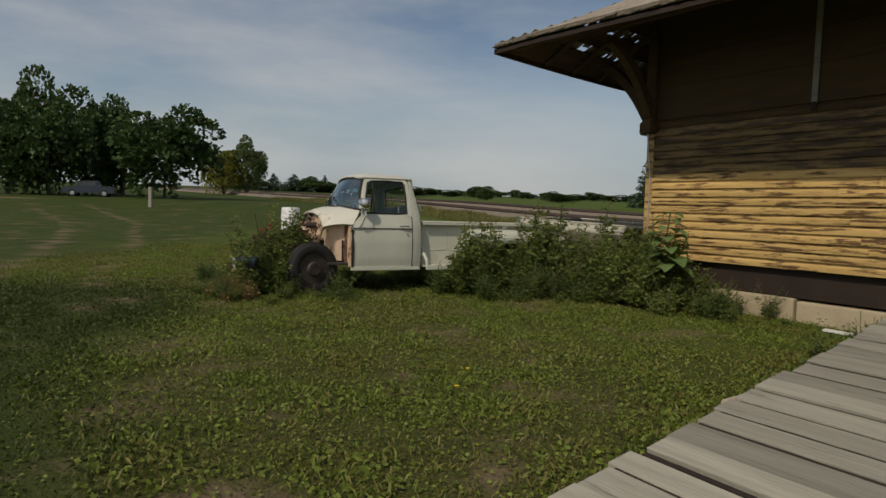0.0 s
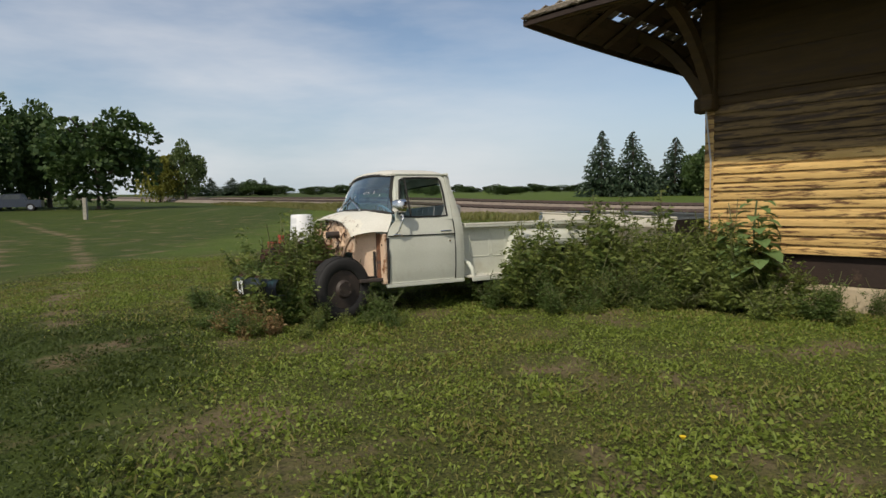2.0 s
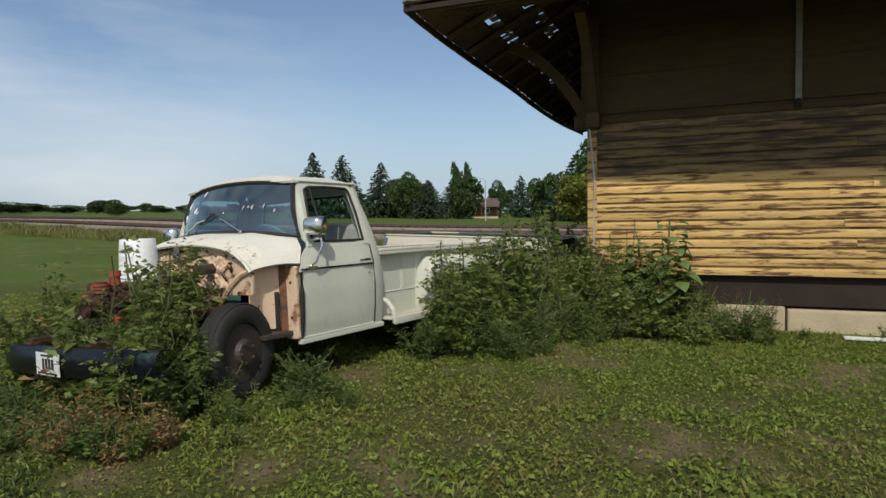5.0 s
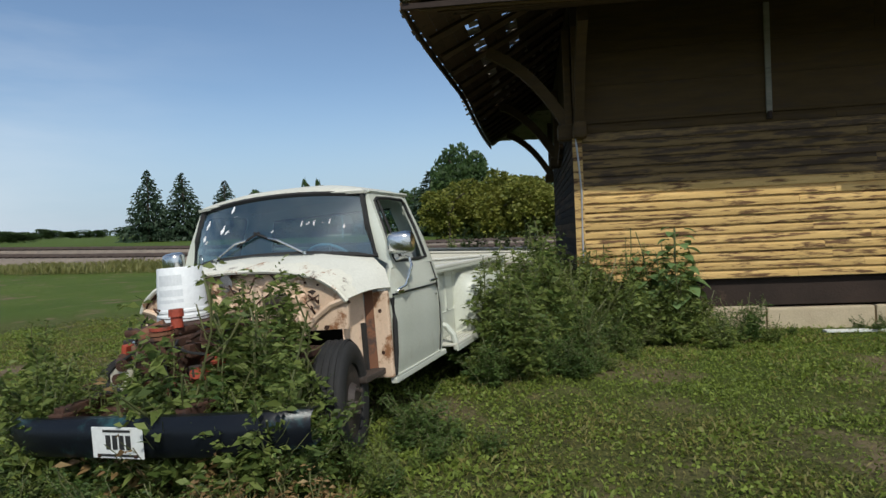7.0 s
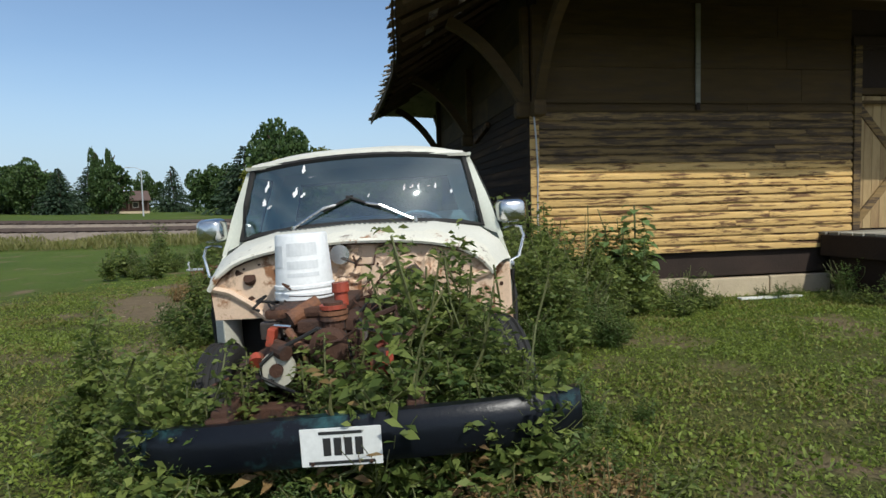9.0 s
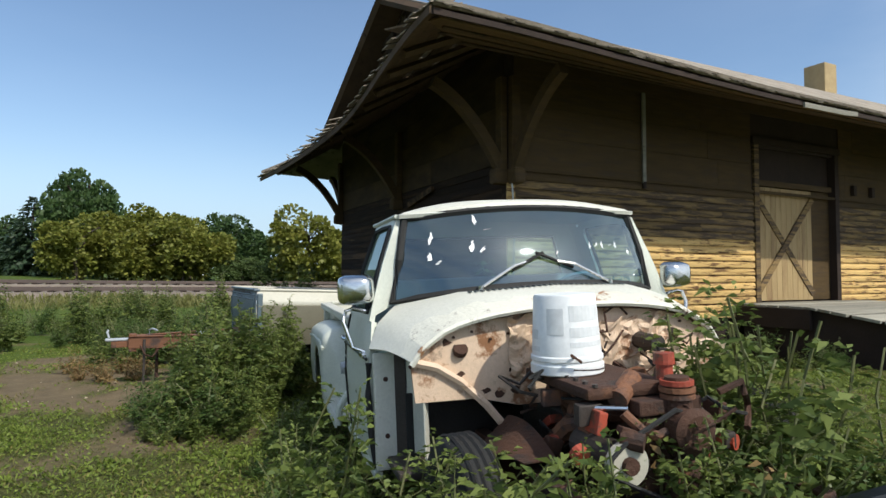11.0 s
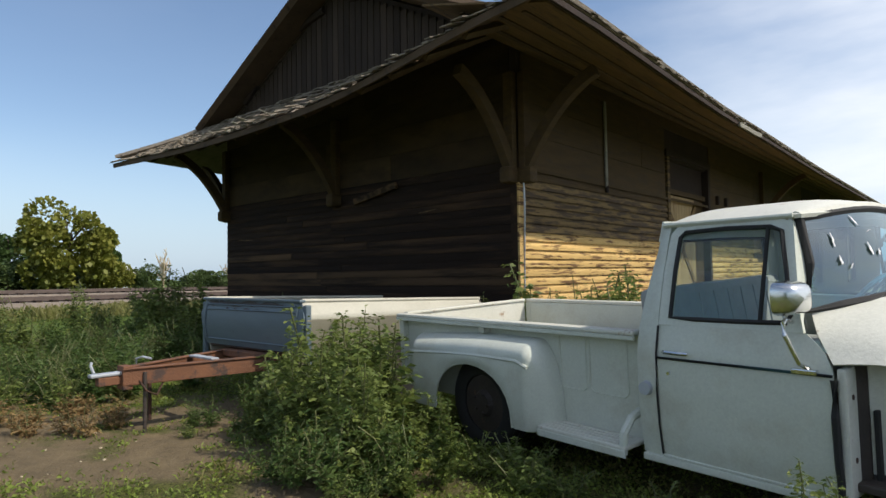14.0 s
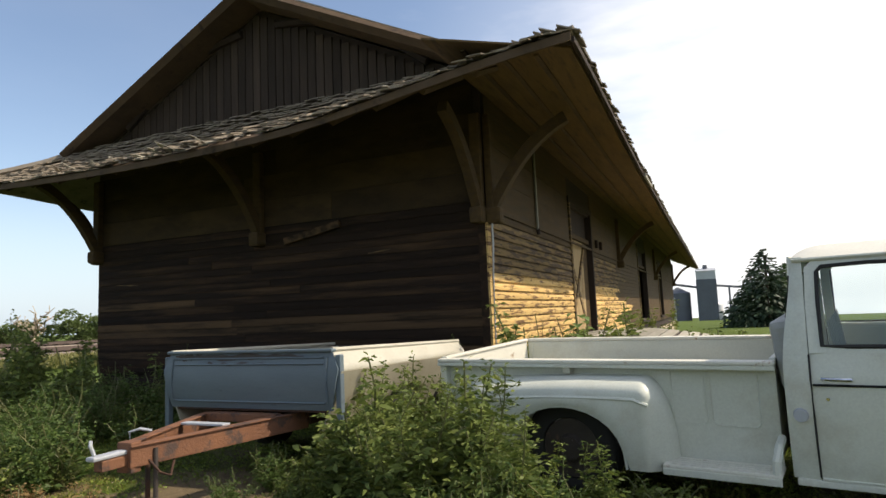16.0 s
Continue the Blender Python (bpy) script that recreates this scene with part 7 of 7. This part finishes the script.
def tree(kind, x, y, h, w):
    conifer = kind == "spruce"
    material = {"spruce": NEEDLE, "yellow": LEAF_YELLOW, "tall": LEAF_GREEN, "poplar": LEAF_GREEN, "poplar2": LEAF_PALE, "bush": LEAF_PALE}.get(kind, LEAF_GREEN)
    label = {"spruce": "dark green spruce with layered drooping branches", "yellow": "broad tree turning yellow-green beyond the tracks", "poplar": "slim upright dark green poplar",
             "bush": "pale green shrub by the railway bank", "bare": "dead leafless tree with pale branches"}.get(kind, "broad dark green leafy tree with lumpy crown")
    t = thing("spruce" if conifer else ("shrub" if kind == "bush" else "tree"), pose(x, y, ground_z(x, y), 0, 0, PR.uniform(0, 360)), label, "shrub" if kind == "bush" else "tree")
    bm = bmesh.new()
    r = random.Random(int(x * 13 + y * 7))
    tr = h * (0.012 if conifer else 0.02) + 0.05
    trunk_top = h * (0.96 if conifer else 0.7)
    tube([(0, 0, -0.3), (r.uniform(-.02, .02) * h, r.uniform(-.02, .02) * h, h * 0.35), (r.uniform(-.03, .03) * h, r.uniform(-.03, .03) * h, trunk_top)], tr, 7, bm=bm)
    for k in range(0 if conifer else (16 if kind == "bare" else 7)):
        a, s = r.uniform(0, math.tau), r.uniform(0.25, 0.65)
        rr = w * r.uniform(0.2, 0.42)
        p1 = (math.cos(a) * rr, math.sin(a) * rr, h * min(0.98, s + r.uniform(0.15, 0.35)))
        tube([(0, 0, h * s), (p1[0] * 0.5, p1[1] * 0.5, h * s + (p1[2] - h * s) * 0.65), p1], tr * 0.38, 5, bm=bm)
        if kind == "bare":
            for _ in range(3):
                tube([p1, (p1[0] + r.uniform(-.15, .15) * w, p1[1] + r.uniform(-.15, .15) * w, p1[2] + r.uniform(0, .18) * h)], tr * 0.2, 4, bm=bm)
    part("trunk", bm, STONE if kind == "bare" else BARK, t)
    if kind == "bare":
        return
    shape = "spruce" if conifer else ("poplar" if kind == "poplar" else "round")
    v = PR.randrange(3)
    key = (shape, v, material.name)
    if key not in CROWN:
        ob = quads("crown", crown_mesh(shape, 100 + v), material, t)
        CROWN[key] = ob.data
    else:
        ob = new("crown", CROWN[key])
        ob.parent = t
    if conifer:
        ob.scale = (w * 1.85, w * 1.85, h * 1.05)
    elif kind == "bush":
        ob.scale = (w * 1.15, w * 1.15, h * 1.35)
        ob.location.z = -0.32 * h
    else:
        ob.scale = (w * 1.2, w * 1.2, h * 1.16)
        ob.location.z = -0.17 * h


tree("round", -58.4, 86.1, 15.3, 8.6)
tree("round", -43.7, 61.4, 8.2, 8.3)
tree("round", -39.4, 61.2, 8.6, 7.4)
tree("round", -40.6, 69.6, 10.5, 8.2)
tree("round", -38.6, 73.7, 10.7, 6.9)
tree("round", -29.1, 63.9, 8.8, 9.7)
tree("yellow", -39.6, 110.1, 8.0, 6.5)
tree("poplar2", -35.8, 111.4, 9.7, 5.4)
tree("spruce", -90.4, 325.7, 9.0, 6.9)
tree("spruce", -80.6, 328.3, 8.9, 9.3)
tree("round", -71.9, 330.3, 7.7, 12.5)
tree("spruce", -64.7, 331.8, 8.9, 4.7)
tree("round", 13.0, 194.6, 3.5, 6.1)
tree("round", 35.7, 191.7, 3.0, 10.8)
tree("spruce", 40.6, 118.2, 12.1, 5.7)
tree("spruce", 45.9, 116.1, 11.8, 5.7)
tree("spruce", 56.7, 132.7, 6.7, 5.3)
tree("spruce", 58.6, 124.6, 11.4, 5.8)
tree("round", 66.4, 127.8, 9.3, 7.9)
tree("spruce", 67.9, 119.5, 7.6, 5.0)
tree("spruce", 75.9, 122.2, 8.9, 5.3)
tree("round", 58.3, 111.3, 8.4, 6.8)
tree("spruce", 58.0, 104.0, 7.0, 4.3)
tree("poplar", 66.4, 106.2, 11.6, 3.0)
tree("poplar", 68.8, 106.2, 11.3, 2.3)
tree("round", 65.6, 102.1, 8.1, 6.6)
tree("round", 93.4, 126.7, 8.5, 5.8)
tree("spruce", 95.6, 121.6, 9.9, 4.8)
tree("round", 68.0, 80.0, 7.4, 6.7)
tree("spruce", 66.0, 72.9, 9.7, 6.3)
tree("tall", 67.3, 66.8, 13.1, 7.8)
tree("yellow", 58.5, 56.4, 4.8, 6.7)
tree("yellow", 54.7, 48.6, 7.4, 8.1)
tree("yellow", 61.2, 48.2, 6.7, 5.8)
tree("round", 61.0, 119.4, 8.6, 7.2)
tree("round", 62.7, 115.3, 7.8, 5.9)
tree("round", 76.2, 91.7, 8.0, 6.5)
tree("round", 70.0, 79.4, 4.5, 5.8)
tree("tall", 58.5, 59.6, 11.4, 7.4)
tree("yellow", 41.8, 47.1, 5.3, 6.1)
tree("yellow", 46.1, 45.8, 6.5, 6.9)
tree("yellow", 50.8, 43.3, 5.7, 7.2)
tree("round", 65.4, 43.4, 5.3, 5.8)
tree("yellow", 48.7, 29.5, 6.7, 6.3)
tree("round", 69.7, 32.5, 5.3, 2.9)
tree("bare", 36.7, 16.0, 2.6, 2.2)
tree("bush", 41.7, 17.3, 1.8, 2.9)
tree("bush", 38.8, 13.9, 2.2, 3.1)
tree("bush", 54.7, 25.3, 2.2, 3.3)
tree("bare", 50.1, 22.9, 3.7, 1.5)
tree("bush", 45.6, 19.5, 1.9, 2.8)
tree("spruce", 36.9, -52.5, 8.3, 5.4)
tree("spruce", 48.4, -68.4, 7.5, 4.5)
tree("round", 40.9, -65.2, 7.6, 5.0)

tree("round", 66.0, 46.5, 7.2, 9.0)
tree("round", 70.0, 52.0, 8.0, 9.0)
tree("yellow", 46.0, 40.0, 5.6, 7.0)
tree("yellow", 44.0, 43.5, 5.4, 6.4)
tree("round", 60.0, 38.0, 5.6, 7.0)
tree("bush", 50.0, 36.5, 2.6, 5.0)
tree("bush", 51.5, 32.0, 2.4, 5.0)
tree("bush", 47.0, 35.0, 2.2, 4.5)
tree("bush", 56.0, 29.0, 2.6, 4.0)
tree("yellow", 52.0, 27.5, 3.2, 3.6)


# ---- far things ----
# long low hedgerow at the horizon
for x, y, n in ((-110, 330, 10), (60, 420, 12), (150, 330, 8), (-40, 520, 8)):
    for k in range(n):
        tree("round", x + k * 14 + PR.uniform(-4, 4), y + PR.uniform(-8, 8), PR.uniform(3.0, 6.5), PR.uniform(12, 18))


def house():
    x, y = 76.0, 112.0
    h = thing("farmhouse", pose(x, y, ground_z(x, y), 0, 0, -30), "small red-brown house with a low brown roof", "house")
    part("wall", box(-3.5, 3.5, -2.5, 2.5, -0.5, 2.4), HOUSEWALL, h)
    part("roof", prism([(-3.0, 2.4), (3.0, 2.4), (0, 4.3)], 8.0, "x", -4.0), HOUSEROOF, h)
    part("porch_floor", box(-3.5, 3.5, -4.0, -2.5, -0.3, 0.35), STONE, h)
    for k in (-3.3, 0, 3.3):
        part("porch_post", box(k - 0.08, k + 0.08, -3.95, -3.8, 0.35, 2.3), HOUSEWALL, h)
    for k in (-2, 0.8):
        w = part("window", box(k, k + 1.1, -2.54, -2.5, 1.0, 2.1), PLASTIC, h)
        part("pane", box(k + 0.1, k + 1.0, -2.56, -2.541, 1.1, 2.0), DARK, w)
    part("porch_roof", box(-3.8, 3.8, -4.3, -2.3, 2.3, 2.45), HOUSEROOF, h)


house()


def street_lamp(x, y):
    s = thing("street_lamp", pose(x, y, ground_z(x, y), 0, 0, 120), "pale grey street lamp beside the far houses", "lamp")
    part("pole", cyl((0, 0, -0.3), (0, 0, 6.2), 0.11, 0.07), GALV, s)
    part("arm", tube([(0, 0, 6.1), (0.6, 0, 6.45), (1.4, 0, 6.5)], 0.04, 6), GALV, s)
    part("head", box(1.3, 2.0, -0.14, 0.14, 6.42, 6.56, 0.05), GALV, s)


street_lamp(52.3, 78.0)


def car(name, x, y, rz, paint, label, truck_body=False):
    c = thing(name, pose(x, y, ground_z(x, y), 0, 0, rz), label, "car")
    prof = [(-2.2, 0.35), (2.2, 0.35), (2.25, 0.7), (2.1, 0.9), (1.0, 1.0), (0.5, 1.5), (-0.7, 1.55), (-0.95, 1.0) if truck_body else (-1.6, 1.05), (-2.2, 0.98)]
    part("body", prism(prof, 1.7, "y", -0.85), paint, c)
    part("windshield", box(0.52, 0.98, -0.72, 0.72, 1.02, 1.44, m=None), DARK, c)
    for s in (-0.853, 0.853):
        part("side_window", prism([(-0.6, 1.05), (0.8, 1.05), (0.42, 1.42), (-0.62, 1.45)], 0.01, "y", s - 0.005), DARK, c)
        for xx in (-1.35, 1.35):
            w = part("wheel", cyl((xx, s * 0.92, 0.33), (xx, s * 1.02, 0.33), 0.33, seg=18), RUBBER, c)
            part("rim", cyl((xx, s * 1.02, 0.33), (xx, s * 1.03, 0.33), 0.19, seg=14), GALV, w)


car("parked_pickup", -34.6, 60.0, 200, CARPAINT, "dark blue pickup parked under the trees", True)
car("parked_car", 98.0, 73.0, 25, PLASTIC, "white car parked beyond the railway tracks")
car("parked_car", 101.0, 69.5, 25, PLASTIC, "white car parked beyond the railway tracks")
car("parked_car", -40.0, 45.5, 170, PLASTIC, "white car parked at the edge of the lawn")


def shed(x, y, rz, w, d, h, label):
    s = thing("shed", pose(x, y, ground_z(x, y), 0, 0, rz), label, "building")
    part("wall", box(-w / 2, w / 2, -d / 2, d / 2, -0.4, h), GALV, s)
    part("roof", prism([(-d / 2 - 0.3, h), (d / 2 + 0.3, h), (0, h + d * 0.22)], w + 0.6, "x", -w / 2 - 0.3), PLASTIC, s)
    part("door", box(-1.2, 1.2, -d / 2 - 0.03, -d / 2, -0.4, h - 0.3), SLATE, s)


shed(66.0, 31.5, 60, 5, 4, 1.7, "low white metal shed beyond the tracks")

# wooden fence post on the lawn's edge
p = thing("fence_post", pose(-22.0, 46.0, ground_z(-22, 46)), "short grey wooden fence post on the lawn", "post")
part("post", box(-0.12, 0.12, -0.12, 0.12, -0.2, 1.5, 0.02), DECK, p)


def elevator():
    """Grain elevator and bins far down the street."""
    x, y = 148.0, -197.5
    g = ground_z(x, y)
    e = thing("grain_elevator", pose(x, y, g, 0, 0, 37), "far grain elevator with a dark tower, pale headhouse and steel bins", "elevator")
    part("tower", box(-3.6, 3.6, -3.2, 3.2, -1, 16.0), SLATE, e)
    hd = part("headhouse", box(-3.5, 3.5, -3.1, 3.1, 16.0, 19.2), GALV, e, "pale grey headhouse")
    part("headhouse_roof", prism([(-3.4, 19.2), (3.4, 19.2), (0, 20.3)], 7.4, "x", -3.7), GALV, hd)
    part("cupola", cyl((0, 0, 20.0), (0, 0, 21.6), 1.0, 0.8), SLATE, hd)
    for a, b, r, h, m in ((-3.0, -9.0, 3.0, 6.0, PLASTIC), (-9.5, -7.0, 2.4, 5.0, PLASTIC), (10.5, -2.0, 4.5, 11.0, SLATE), (16.0, 0.0, 5.0, 9.0, GALV)):
        s = part("grain_bin", cyl((a, b, -1), (a, b, h), r, seg=28), m, e, "round steel grain bin")
        part("bin_roof", cyl((a, b, h), (a, b, h + r * 0.55), r * 1.04, 0.3, 28), m, s)
    c = part("conveyor", tube([(-24, 0, 11.0), (-3, 0, 13.5)], 0.5, 6), SLATE, e)
    part("conveyor", tube([(3, 0, 13.0), (24, 2, 17.0)], 0.5, 6), SLATE, e)
    for k in (-20, -14, -8):
        part("trestle", box(k - 0.3, k + 0.3, -0.8, 0.8, -1, 11.5 + (k + 20) * 0.1), SLATE, e)
    part("low_shed", box(-20, -8, -5, 4, -1, 4.2), GALV, e)


elevator()

q = DEPOT @ Vector((3.35, -0.36, 0))
fb = part("loose_plank", box(-0.5, 0.5, -0.05, 0.05, 0, 0.025, 0.004), PLATE)
fb.matrix_world = pose(q.x, q.y, ground_z(q.x, q.y) + 0.012, 2, 0.5, -53)
tagged(fb, "white-painted loose plank lying against the foundation", "plank")
